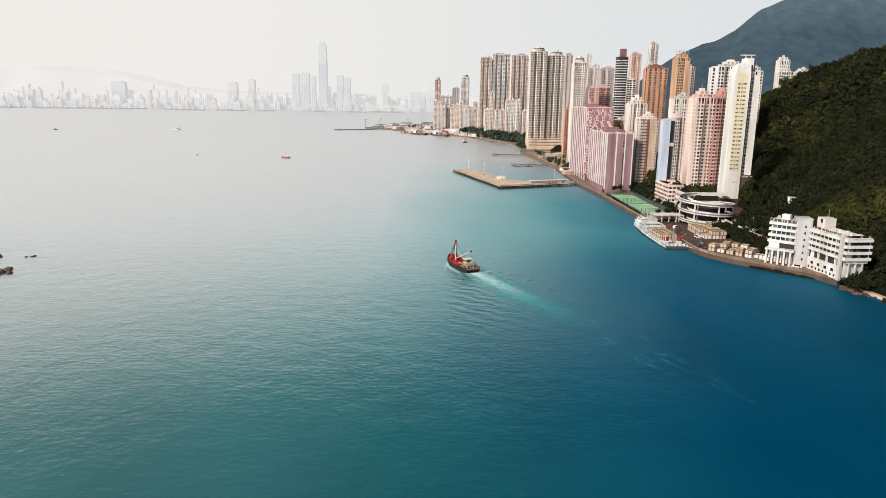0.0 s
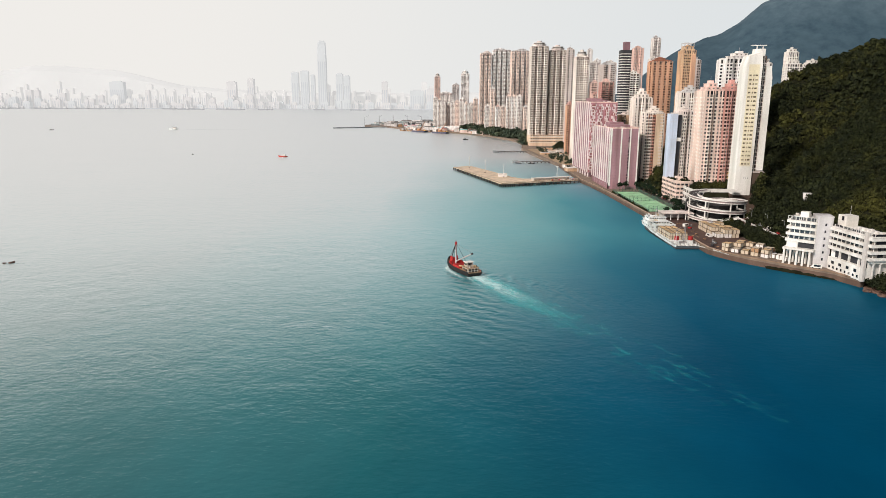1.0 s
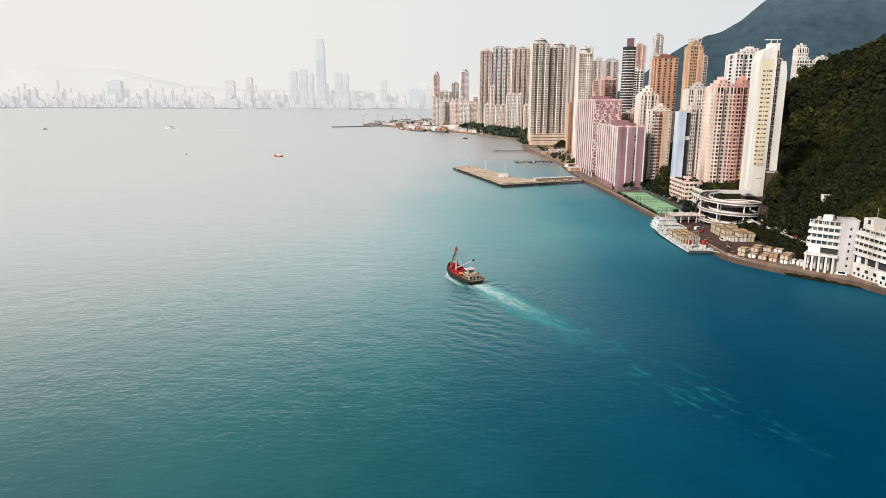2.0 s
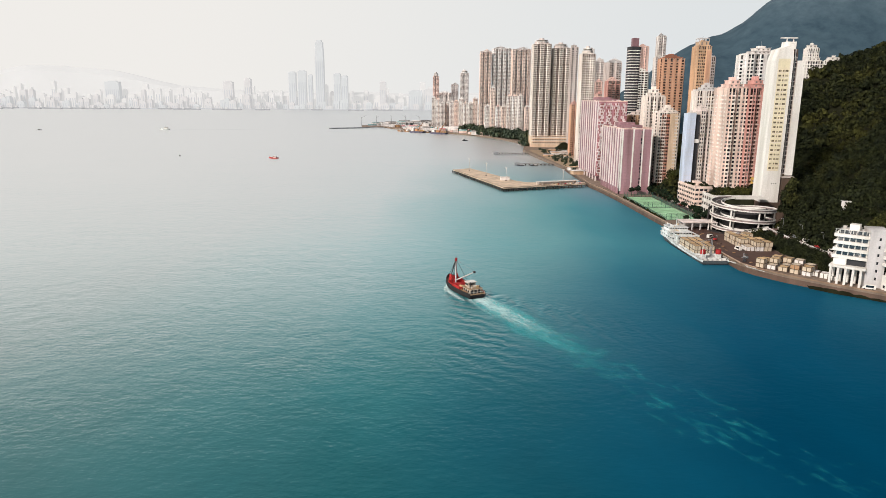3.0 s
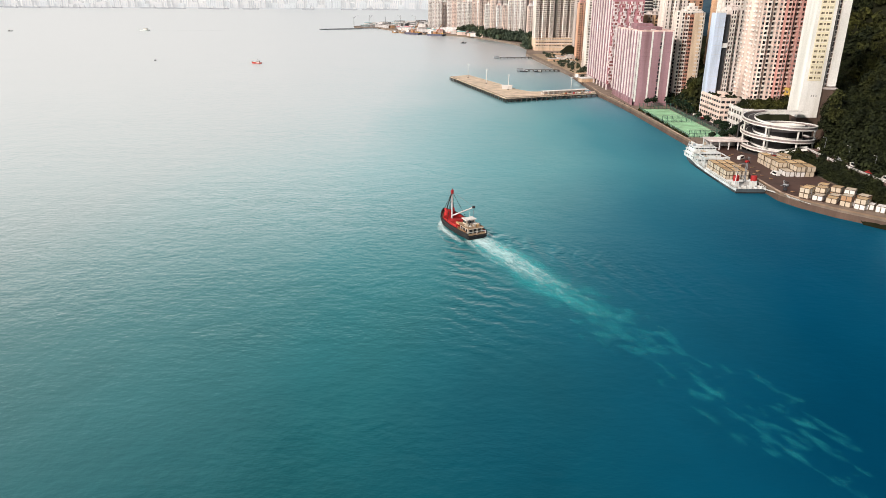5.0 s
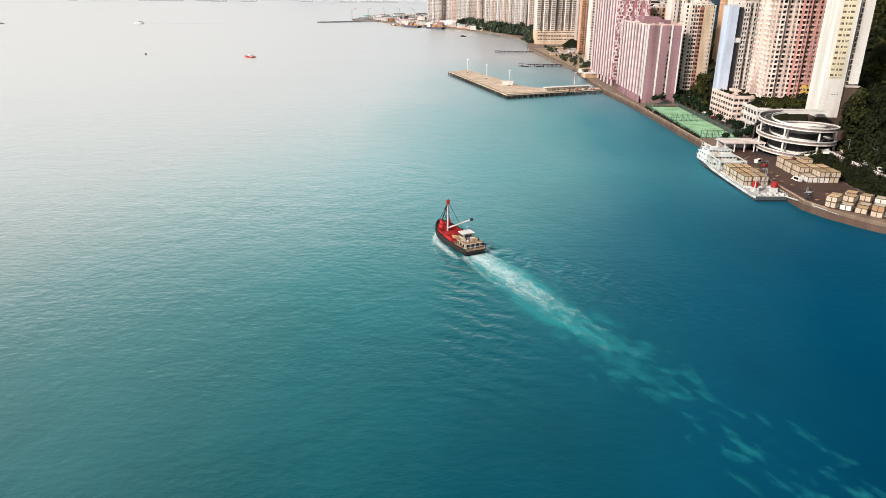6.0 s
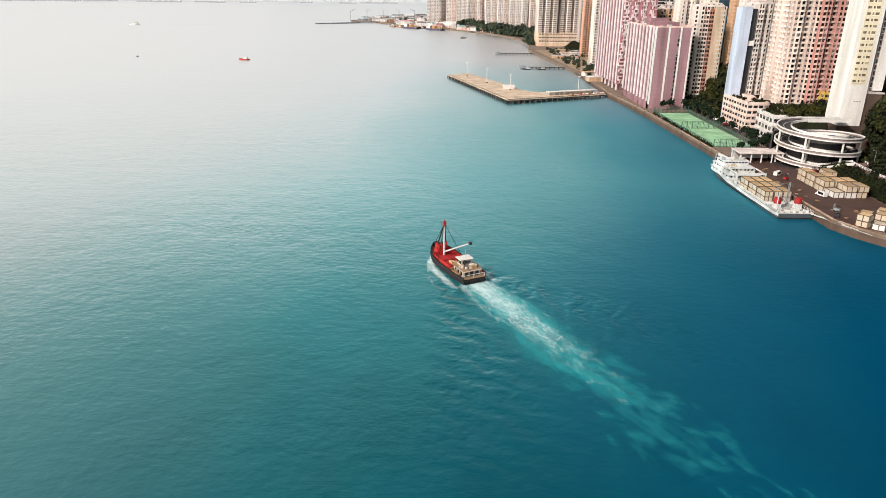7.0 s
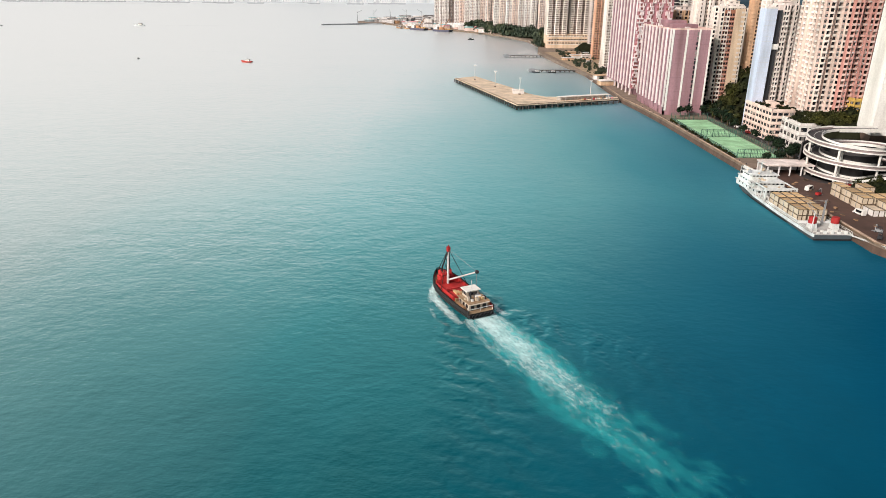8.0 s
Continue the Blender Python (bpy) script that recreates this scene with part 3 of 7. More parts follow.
def tower(name, label, x, y, w, d, z0, z1, wall, glass="glass", bays=(5, 3), notch=1.8, floor=2.9, pitch=3.0, pier=1.3, band=1.25, rot=0.0, seed=1, trim=None, group="", windows=0, crown=4.0, balcony=1.0, ac=False, proud=0.40, pattern="WBW", crown_kind="step", refuge=0, balcony_mat=None):
    """A residential tower: a glazed core behind window bays (W), open balcony bays (B) and blank strips (S), with light wells and roof structures."""
    rng = random.Random(seed)
    r = root(name, pose(x, y + d / 2, z0, 0, 0, rot), label, "building", group)
    h = z1 - z0
    plan = notched_plan(w, d, bays[0], bays[1], notch)
    part("glazing", Geo().prism(plan, 0, h - 0.1), glass, r, kind="")
    bands, piers, balconies, units = Geo(), Geo(), Geo(), Geo()
    nf = int(h / floor)
    spots = []
    for e in range(len(plan)):
        p, q = plan[e], plan[(e + 1) % len(plan)]
        k = math.hypot(q[0] - p[0], q[1] - p[1])
        lift = 0.004 * (e % 3)
        tx, ty = (q[0] - p[0]) / k, (q[1] - p[1]) / k
        ny = -tx
        if k < 2.3:
            piers.wall(p, q, 0.02, 0.30, 0, h + 0.3 + lift, 0.0)
            continue
        n = max(1, int(round(k / pitch)))
        step = k / n
        styles = [pattern[(j + e) % len(pattern)] for j in range(n)]
        if n == 1:
            styles = ["B" if e % 4 == 0 else "W"]

        def put(g, a, b, o0, o1, za, zb):
            g.wall((p[0] + tx * a, p[1] + ty * a), (p[0] + tx * b, p[1] + ty * b), o0, o1, za, zb)

        for j, style in enumerate(styles):
            a, b = j * step, (j + 1) * step
            if style == "S":
                put(piers, a, b, 0.0, proud + lift, 0, h + 0.4 + lift)
                continue
            half = pier / 2 if style == "W" else 0.16
            out = proud + lift if style == "W" else balcony * 0.85
            put(piers, a - 0.1, a + half, 0.0, out, 0, h + 0.4 + lift)
            put(piers, b - half, b + 0.1, 0.0, out + 0.003, 0, h + 0.4 + lift)
            if ny > 0.9:
                continue
            for i in range(nf):
                zf = i * floor
                if refuge and i % refuge == refuge - 1:
                    put(piers, a, b, 0.0, balcony + 0.3, zf - 0.2, zf + 0.35)
                    continue
                if style == "W":
                    put(bands, a + half, b - half, 0.0, max(0.25, proud - 0.12), zf - 0.2 if i else 0, zf + band - 0.2 + lift)
                    spots.append((p[0] + tx * (a + b) / 2, p[1] + ty * (a + b) / 2, zf + band - 0.2, math.degrees(math.atan2(ty, tx)), step - pier))
                    if ac and rng.random() < 0.4:
                        c = rng.uniform(a + half + 0.4, max(a + half + 0.41, b - half - 0.4))
                        put(units, c - 0.38, c + 0.38, 0.3, 0.9, zf + 0.1, zf + 0.65)
                else:
                    put(balconies, a + 0.17, b - 0.17, 0.02, balcony, zf - 0.18, zf)
                    put(balconies, a + 0.17, b - 0.17, balcony - 0.14, balcony + 0.003, zf, zf + 1.0)
    part("floor_band", bands, wall, r, kind="stuff")
    part("pier", piers, trim or wall, r, kind="stuff")
    if balconies.v:
        part("balcony", balconies, balcony_mat or trim or wall, r, kind="stuff")
    if units.v:
        part("air_conditioner", units, "grey", r, kind="stuff")
    part("roof", Geo().prism(plan, h - 0.1, h + 0.25), "roof_dark", r)
    rooftop(r, w * 0.92, d * 0.9, h + 0.25, rng, wall, crown, crown_kind)
    if windows:
        seen = [s for s in spots if abs(s[3]) < 100 or abs(s[3] + 90) < 5]
        seen.sort(key=lambda s: (s[2], s[0]))
        pick = seen[: windows]
        me = window_mesh(max(0.8, pick[0][4] - 0.1), floor - band - 0.05).mesh("window", "rail")
        for mx, my, mz, ang, _ in pick:
            ob = new("window", me)
            ob.parent = r
            ob.matrix_basis = pose(mx, my, mz + 0.02, 0, 0, ang) @ Matrix.Translation((0, -0.1, 0))
    return r


def ribbed_block(name, label, x0, x1, y0, y1, z0, z1, seed, zigzag=False):
    """Industrial block: pale vertical ribs on the sea side, flat mauve panels with white strips towards the open ground."""
    rng = random.Random(seed)
    cx, cy = (x0 + x1) / 2, (y0 + y1) / 2
    r = root(name, pose(cx, cy, z0), label, "building")
    w, d, h = x1 - x0, y1 - y0, z1 - z0
    part("wall", Geo().box(-w / 2, w / 2, -d / 2, d / 2, 6.5 if not zigzag else 5, h), "mauve", r)
    legs = 7
    for i in range(legs):
        g = Geo()
        yy = -d / 2 + 0.6 + (d - 1.8) * i / (legs - 1)
        g.box(-w / 2 + 0.1, -w / 2 + 1.3, yy - 0.5, yy + 0.5, 0, 6.6)
        part("column", g, "rib_pale", r)
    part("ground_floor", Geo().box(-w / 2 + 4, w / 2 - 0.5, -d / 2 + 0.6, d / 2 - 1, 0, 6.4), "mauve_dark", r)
    n = 9
    for i in range(n):
        yy = -d / 2 + 0.4 + (d - 0.8) * i / (n - 1)
        rib = Geo().box(-w / 2 - 0.7, -w / 2 + 0.02, yy - 0.95, yy + 0.95, 5.5, h + 0.6)
        part("rib", rib, "rib_pale", r)
        if i < n - 1:
            step = (d - 0.8) / (n - 1)
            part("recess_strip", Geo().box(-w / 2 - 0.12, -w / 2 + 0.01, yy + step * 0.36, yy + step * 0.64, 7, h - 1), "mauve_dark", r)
            pane = Geo().box(-0.05, 0.01, 1.2 - step / 2, -step * 0.16, 0, 1.4).mesh("window", "mauve_dark")
            for k in range(int((h - 8) / 3.1)):
                ob = new("window", pane)
                ob.parent = r
                ob.matrix_basis = pose(-w / 2, yy + step / 2, 8 + k * 3.1)
    if zigzag:
        fl = int((h - 5) / 3.0)
        cols = 4
        cw = w / cols
        part("backing", Geo().box(-w / 2 + 0.05, w / 2 - 0.05, -d / 2 - 0.05, -d / 2 + 0.02, 5, h - 0.5), "zigzag_back", r, "deep pink wall between the balconies")
        for i in range(fl):
            zf = 5 + i * 3.0
            for c in range(cols):
                xa = -w / 2 + c * cw
                a, b = sorted((rng.uniform(0.2, cw - 0.4), rng.uniform(0.2, cw - 0.4)))
                part("balcony", Geo().box(xa + a, xa + min(cw, max(b, a + 3.2)), -d / 2 - 1.1, -d / 2 + 0.01, zf, zf + 1.0), "pink_balcony", r)
                for e in (rng.choice((a, b)), rng.uniform(0.2, cw * 0.4), rng.uniform(cw * 0.45, cw - 1.3)):
                    part("fin", Geo().box(xa + e, xa + e + 0.9, -d / 2 - 0.8, -d / 2 + 0.01, zf + 1.0, zf + 3.0), "pink_balcony", r)
                part("window", Geo().box(xa + 1.2, xa + cw - 1.2, -d / 2 - 0.12, -d / 2 + 0.0, zf + 1.2, zf + 2.6), "maroon", r)
    else:
        for a, b in ((0.02, 0.07), (0.37, 0.415), (0.68, 0.72), (0.955, 0.995)):
            strip_g = Geo().box(-w / 2 + a * w, -w / 2 + b * w, -d / 2 - 0.35, -d / 2 + 0.02, 3, h + 0.5)
            part("white_strip", strip_g, "white", r)
        for k in range(int((h - 6) / 3.1)):
            part("stair_window", Geo().box(-w / 2 + 0.635 * w, -w / 2 + 0.675 * w, -d / 2 - 0.05, -d / 2 + 0.02, 6 + k * 3.1, 8.3 + k * 3.1), "glass", r)
            part("panel_joint", Geo().box(-w / 2 + 0.08 * w, w / 2 - 0.05 * w, -d / 2 - 0.02, -d / 2 + 0.01, 6.6 + k * 3.1, 6.68 + k * 3.1), "mauve_dark", r)
        b = Geo().box(-w / 2 + 0.1, w / 2 - 0.1, -d / 2 + 0.1, d / 2 - 0.1, 0, 6.6)
        part("lower_wall", b, "mauve", r)
    part("parapet", Geo().wall((-w / 2, -d / 2), (w / 2, -d / 2), -0.4, 0.0, h, h + 1.1).wall((-w / 2, d / 2), (-w / 2, -d / 2), -0.4, 0, h, h + 1.11).wall((w / 2, -d / 2), (w / 2, d / 2), -0.4, 0, h, h + 1.11), "pinkish", r)
    part("plant_room", Geo().box(-w * 0.35, w * 0.3, -d * 0.3, -d * 0.1, h, h + 3.0), "mauve", r)
    part("plant_room", Geo().box(-w * 0.2, w * 0.3, d * 0.05, d * 0.3, h, h + 4.5), "mauve", r)
    for _ in range(12):
        px, py = rng.uniform(-w * 0.45, w * 0.36), rng.uniform(-d * 0.46, d * 0.42)
        part("roof_unit", Geo().box(px, px + rng.uniform(1, 3), py, py + rng.uniform(1, 3), h, h + rng.uniform(0.8, 2.2)), "rib_pale", r)
    return r


def banded_tower(x, y, w, d, z0, z1):
    """Dark glass office tower wrapped in white bands, with rounded corners."""
    r = root("office_tower", pose(x, y + d / 2, z0), "slim dark tower wrapped in narrow white bands", "building")
    h = z1 - z0

    def outline(w_, d_, rad=3.0):
        pts = []
        for cx, cy, a0 in ((w_ / 2 - rad, -d_ / 2 + rad, -90), (w_ / 2 - rad, d_ / 2 - rad, 0), (-w_ / 2 + rad, d_ / 2 - rad, 90), (-w_ / 2 + rad, -d_ / 2 + rad, 180)):
            for i in range(5):
                a = radians(a0 + 22.5 * i)
                pts.append((cx + rad * math.cos(a), cy + rad * math.sin(a)))
        return pts

    part("glazing", Geo().prism(outline(w, d), 0, h), "black", r)
    n = int(h / 3.2)
    for i in range(n):
        part("band", Geo().prism(outline(w + 0.9, d + 0.9), i * 3.2 + 0.3, i * 3.2 + 1.25), "pale", r)
    part("crown", Geo().prism(outline(w + 0.3, d + 0.3), h - 4, h + 1), "black", r)
    part("plant_room", Geo().box(-w * 0.2, w * 0.34, -d * 0.25, d * 0.25, h + 1, h + 11), "mauve_dark", r)
    return r


def white_tower(x, y, z0, z1):
    """White slab tower: blank lower wall, a strip of small windows, a glazed stair slot and a second narrower slab."""
    r = root("apartment_tower", pose(x, y, z0, 0, 0, -4) @ Matrix.Diagonal((1.023, 1, 1, 1)), "tall bright white slab tower with a strip of small windows", "building")
    h = z1 - z0
    g = Geo()
    g.loft([[(3, 0, -4), (14, 0, -4), (14, 15, -4), (3, 15, -4)], [(3.4, 0, h - 10), (14, 0, h - 10), (14, 15, h - 10), (3.4, 15, h - 10)], [(5.2, 0.4, h - 3), (13.4, 0.4, h), (13.4, 14, h), (5.2, 14, h - 3)]])
    part("wall", g, "white", r)
    part("recess_panel", Geo().box(5.0, 12.2, -0.12, 0.01, 17, h - 9), "panel_yellow", r, "pale yellow window strip")
    n = int((h - 30) / 2.95)
    for i in range(n):
        zz = 18.2 + i * 2.95
        part("sill", Geo().box(5.4, 12.0, -0.4, -0.1, zz - 0.6, zz - 0.4), "cream", r)
        for a, b in ((5.7, 7.4), (8.3, 9.1), (9.7, 11.5)):
            part("window", Geo().box(a, b, -0.18, -0.1, zz, zz + 1.15), "glass_panel", r)
    for k in range(3):
        part("vent", Geo().box(8.6 + k * 1.3, 9.1 + k * 1.3, -0.06, 0.01, 8.2, 8.8), "black", r)
    part("stair_core", Geo().box(14, 17.4, 3, 14, 13, h - 3), "brick", r, "dark recessed stair slot")
    for i in range(int((h - 18) / 2.95)):
        zz = 15 + i * 2.95
        part("landing", Geo().box(14.1, 17.3, 2.3, 3.1, zz, zz + 0.35), "pale", r)
        part("stair_window", Geo().box(14.6, 16.9, 2.9, 3.02, zz + 0.6, zz + 2.7), "glass", r)
    part("mullion", Geo().box(15.6, 15.85, 2.1, 2.9, 13, h - 3), "pale", r)
    part("side_wall", Geo().loft([[(17.4, 1, 14), (21.6, 1, 14), (21.6, 14, 14), (17.4, 14, 14)], [(17.4, 1, h - 18), (21.6, 1, h - 18), (21.6, 14, h - 18), (17.4, 14, h - 18)], [(17.6, 2, h - 10), (20.6, 2, h - 10), (20.6, 13, h - 10), (17.6, 13, h - 10)]]), "white", r)
    part("rear_wall", Geo().box(11, 17.5, 7, 14, h - 8, h + 2), "white", r)
    part("base_terrace", Geo().box(15.02, 21.2, -1, 15, -20, 12.5), "brick", r, "dark stone base terrace")
    part("terrace_rim", Geo().box(14.8, 22.0, -1.6, 15.5, 12.5, 13.3), "taupe", r)
    part("foundation", Geo().box(2.6, 15, -0.4, 15.4, -20, -4), "brick", r, "dark stone footing on the slope")
    part("roof_beam", Geo().box(8, 18, 7, 9, h + 4, h + 4.6), "pale", r)
    for a in (11.5, 15.5):
        part("roof_post", Geo().box(a, a + 0.5, 7.6, 8.1, h - 3, h + 4), "pale", r)
    return r


M["pink_balcony"] = paint("pink_balcony_surface", (0.82, 0.68, 0.68), island=0.15)
M["zigzag_back"] = paint("deep_pink_render", (0.50, 0.22, 0.25))

ribbed_block("industrial_building", "mauve industrial block with pale ribs and white strips", 160.5, 187.5, 660, 729, 3.5, 59.5, 4)
ribbed_block("industrial_building", "taller mauve ribbed block with stacked pink balconies", 161.5, 190, 757, 840, 3.5, 82.0, 5, True)
white_tower(214.7, 516, 22.6, 119.8)
tower("apartment_tower", "pale pink apartment tower with many small balconies", 220.5, 572, 15, 24, 15, 93, "pinkish", bays=(3, 3), notch=2.2, pitch=2.4, pier=1.0, seed=11, trim="blush", windows=240, proud=0.5, balcony=1.2, ac=True, crown=5, pattern="WB", balcony_mat="cream")
tower("apartment_tower", "rose pink apartment tower with dark recessed bays", 234.5, 570, 14, 24, 15, 93, "rose", "glass_warm", bays=(3, 3), notch=2.8, pitch=2.3, pier=0.8, seed=15, trim="rose", windows=200, proud=0.5, balcony=1.2, ac=True, crown=5, pattern="BWB", balcony_mat="pinkish")
tower("apartment_tower", "cream apartment tower with stepped dark balconies", 214.2, 611, 10, 18, 12, 76, "sand", bays=(3, 3), notch=2.4, pitch=1.7, pier=0.5, seed=12, windows=100, proud=0.45, balcony=1.5, ac=True, crown=3, pattern="BBS", trim="sand", balcony_mat="cream")
tower("apartment_tower", "beige apartment tower with brown recessed bays", 208.5, 725, 17, 20, 3.4, 87, "cream", "glass_warm", bays=(5, 3), notch=2.2, pitch=1.75, pier=0.7, seed=13, ac=True, crown=6, pattern="WSBW", trim="cream")
mid = tower("apartment_tower", "peach apartment tower with a blank side wall and brown recess", 204.5, 672, 17, 18, 3.4, 73, "cream", bays=(3, 3), notch=2.6, pitch=2.0, pier=0.8, seed=14, ac=True, windows=120, crown=4, pattern="BWB")
part("blank_wall", Geo().box(0.6, 7.4, -9.9, -9.3, 0, 69.5), "peach", mid, "blank peach gable wall")
part("recess", Geo().box(-6.4, 0.6, -9.72, -9.2, 0, 68.6), "rust_brown", mid, "brown recessed bay")
for i in range(23):
    for c in (-6.0, -4.4, -2.5, -0.9):
        part("recess_window", Geo().box(c, c + 1.1, -9.8, -9.71, 1.2 + i * 2.9, 2.6 + i * 2.9), "glass", mid)
    part("recess_ledge", Geo().box(-6.3, -3.1, -10.3, -9.71, 0.1 + i * 2.9, 0.9 + i * 2.9), "cream", mid)
    part("recess_ledge", Geo().box(-2.7, 0.3, -10.1, -9.71, 0.3 + i * 2.9, 0.75 + i * 2.9), "rose", mid)


def blue_slab():
    r = root("apartment_tower", pose(197.5, 607, 3.5), "blank pale blue tiled slab beside a dark glazed stair", "building")
    part("wall", Geo().box(0, 6.5, 0, 9, 0, 71), "blue_tile", r)
    for i in range(23):
        part("tile_joint", Geo().box(0.02, 6.48, -0.03, 0.01, 3 * i + 1.5, 3 * i + 1.6), "grey", r)
    part("stair_glazing", Geo().box(6.5, 10.4, 2, 9, 0, 70), "black", r, "dark glazed stair")
    part("stair_cap", Geo().box(6.55, 10.9, 1.2, 9.4, 48, 51.0), "pale", r)
    part("parapet", Geo().box(-0.2, 6.7, -0.2, 0.3, 71, 72), "pale", r)
    return r


blue_slab()
banded_tower(234, 900, 13, 16, 18, 144)
CITY = [
    ("tall brown and orange apartment tower with dark recesses", 264, 850, 22, 22, 20, 129, "rust_brown", "glass_warm", (7, 3), 2.6, 1.9, "orange", "SBW", "step"),
    ("slim brown tower with an open concrete frame on its roof", 259.5, 750, 12, 16, 18, 135, "tan", "glass_warm", (3, 3), 1.6, 1.5, "tan", "BWB", "frame"),
    ("pale grey twin-winged apartment tower behind the white one", 267, 640, 26, 22, 24, 121, "pale", "glass", (5, 3), 3.2, 1.8, "off_white", "WBS", "step"),
    ("narrow white tower on the wooded slope", 318, 700, 8, 12, 55, 120, "white", "glass", (1, 1), 0.5, 2.0, None, "WS", "flat"),
    ("stepped white apartment block on the ridge", 391, 800, 11, 8, 85, 137, "white", "glass", (3, 1), 1.0, 1.8, None, "WB", "flat"),
    ("low white apartment block on the ridge", 392, 796, 16, 7, 80, 124, "white", "glass", (1, 1), 0.5, 2.0, None, "WB", "flat"),
    ("low white house on the ridge", 414, 800, 13, 9, 95, 125, "white", "glass", (1, 1), 0.5, 2.2, None, "WS", "flat"),
    ("long white house on the wooded ridge", 446, 806, 20, 9, 105, 128, "white", "glass", (1, 1), 0.5, 2.2, None, "WS", "flat"),
    ("cream apartment tower with regular floors and a domed roof", 189.5, 950, 16, 16, 3.4, 139, "cream", "glass_estate", (3, 3), 1.5, 1.8, "cream", "BWB", "round"),
    ("slender dark grey tower", 219.5, 1200, 10, 14, 3.4, 164, "taupe", "glass", (1, 1), 0.5, 2.0, None, "WS", "flat"),
    ("grey stepped tower with a pale crown", 259, 1100, 21, 20, 10, 136, "grey", "glass_estate", (3, 3), 2.0, 2.0, "taupe", "SBW", "step"),
    ("salmon tower beside the banded one", 238, 1010, 16, 18, 10, 108, "pinkish", "glass_estate", (3, 1), 1.5, 2.0, "rose", "WBS", "step"),
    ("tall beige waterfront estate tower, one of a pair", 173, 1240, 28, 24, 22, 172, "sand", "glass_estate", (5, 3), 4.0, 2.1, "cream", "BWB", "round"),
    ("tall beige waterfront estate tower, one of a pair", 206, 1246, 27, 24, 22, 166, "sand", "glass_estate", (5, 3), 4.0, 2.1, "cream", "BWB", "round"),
    ("tall taupe estate tower with deep light wells", 106, 1650, 24, 24, 3.4, 185, "sand", "glass_haze", (5, 3), 3.6, 2.4, "blush", "SBW", "step"),
    ("tall taupe estate tower with deep light wells", 143, 1655, 40, 26, 3.4, 192, "grey", "glass_haze", (7, 3), 4.4, 2.4, "off_white", "WBS", "step"),
    ("tall taupe estate tower with deep light wells", 180, 1600, 38, 26, 3.4, 187, "grey", "glass_haze", (7, 3), 4.4, 2.4, "blush", "SBWB", "step"),
    ("narrow pink-brown tower at the far end of the row", -7, 1850, 13, 16, 3.4, 137, "taupe", "glass_haze", (3, 1), 1.5, 2.2, "pinkish", "SWB", "round"),
    ("grey tower with a rounded stepped crown", 67, 1900, 21, 20, 3.4, 146, "off_white", "glass_haze", (3, 3), 1.5, 2.4, None, "BWB", "round"),
    ("slim grey tower far behind the roofs", 452, 1500, 14, 16, 40, 208, "grey", "glass_haze", (3, 1), 1.5, 2.2, "pale", "SWB", "step"),
    ("pink tower far behind the roofs", 410, 1480, 20, 16, 40, 186, "pinkish", "glass_haze", (3, 1), 1.5, 2.2, None, "WBS", "step"),
    ("pale tower far behind the roofs", 432, 1440, 18, 16, 40, 163, "pale", "glass_haze", (3, 1), 1.5, 2.2, None, "SBW", "step"),
    ("pale tower far behind the roofs", 286, 1320, 18, 18, 10, 148, "pale", "glass_haze", (3, 1), 1.5, 2.2, None, "WBS", "step"),
    ("grey tower far behind the roofs", 307, 1330, 16, 18, 10, 130, "grey", "glass_haze", (3, 1), 1.5, 2.2, None, "SBW", "step"),
    ("pale tower far behind the roofs", 336, 1400, 20, 18, 20, 153, "pale", "glass_haze", (3, 1), 1.5, 2.2, None, "WBW", "step"),
    ("pink tower far behind the roofs", 320, 1200, 18, 18, 20, 121, "rose", "glass_haze", (3, 1), 1.5, 2.2, None, "BWS", "step"),
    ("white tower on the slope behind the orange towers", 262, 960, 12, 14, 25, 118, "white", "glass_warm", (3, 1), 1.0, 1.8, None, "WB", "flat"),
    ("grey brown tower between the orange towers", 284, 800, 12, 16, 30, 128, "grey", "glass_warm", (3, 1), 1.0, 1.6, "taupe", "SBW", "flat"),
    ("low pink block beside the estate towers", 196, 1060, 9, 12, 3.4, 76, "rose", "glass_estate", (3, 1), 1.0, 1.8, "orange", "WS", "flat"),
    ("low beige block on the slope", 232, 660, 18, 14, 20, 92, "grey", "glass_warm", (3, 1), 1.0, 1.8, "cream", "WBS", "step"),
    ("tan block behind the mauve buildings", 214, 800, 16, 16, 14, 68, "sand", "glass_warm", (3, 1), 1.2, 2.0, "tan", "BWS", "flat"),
    ("faint pale spire-like tower in the haze", 482, 2300, 14, 14, 40, 236, "pale", "glass_haze", (1, 1), 0.5, 3.0, None, "WS", "step"),
    ("pale green glass tower in the haze", 442, 2000, 16, 16, 40, 188, "off_white", "glass_haze", (1, 1), 0.5, 2.6, None, "WS", "step"),
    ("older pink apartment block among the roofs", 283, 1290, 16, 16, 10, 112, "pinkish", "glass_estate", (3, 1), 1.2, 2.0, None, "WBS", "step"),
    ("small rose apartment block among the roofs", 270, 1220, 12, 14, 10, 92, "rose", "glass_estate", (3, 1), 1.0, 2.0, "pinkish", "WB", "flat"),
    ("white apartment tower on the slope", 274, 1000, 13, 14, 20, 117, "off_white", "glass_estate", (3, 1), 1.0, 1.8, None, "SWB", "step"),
    ("pale waterfront block behind the older row", 17, 1960, 32, 16, 3.4, 96, "off_white", "glass_haze", (5, 1), 1.5, 2.6, "pale", "WBS", "flat"),
    ("grey waterfront block behind the older row", 45, 2060, 19, 16, 3.4, 120, "grey", "glass_haze", (3, 1), 1.5, 2.6, None, "SWB", "step"),
]
made = []
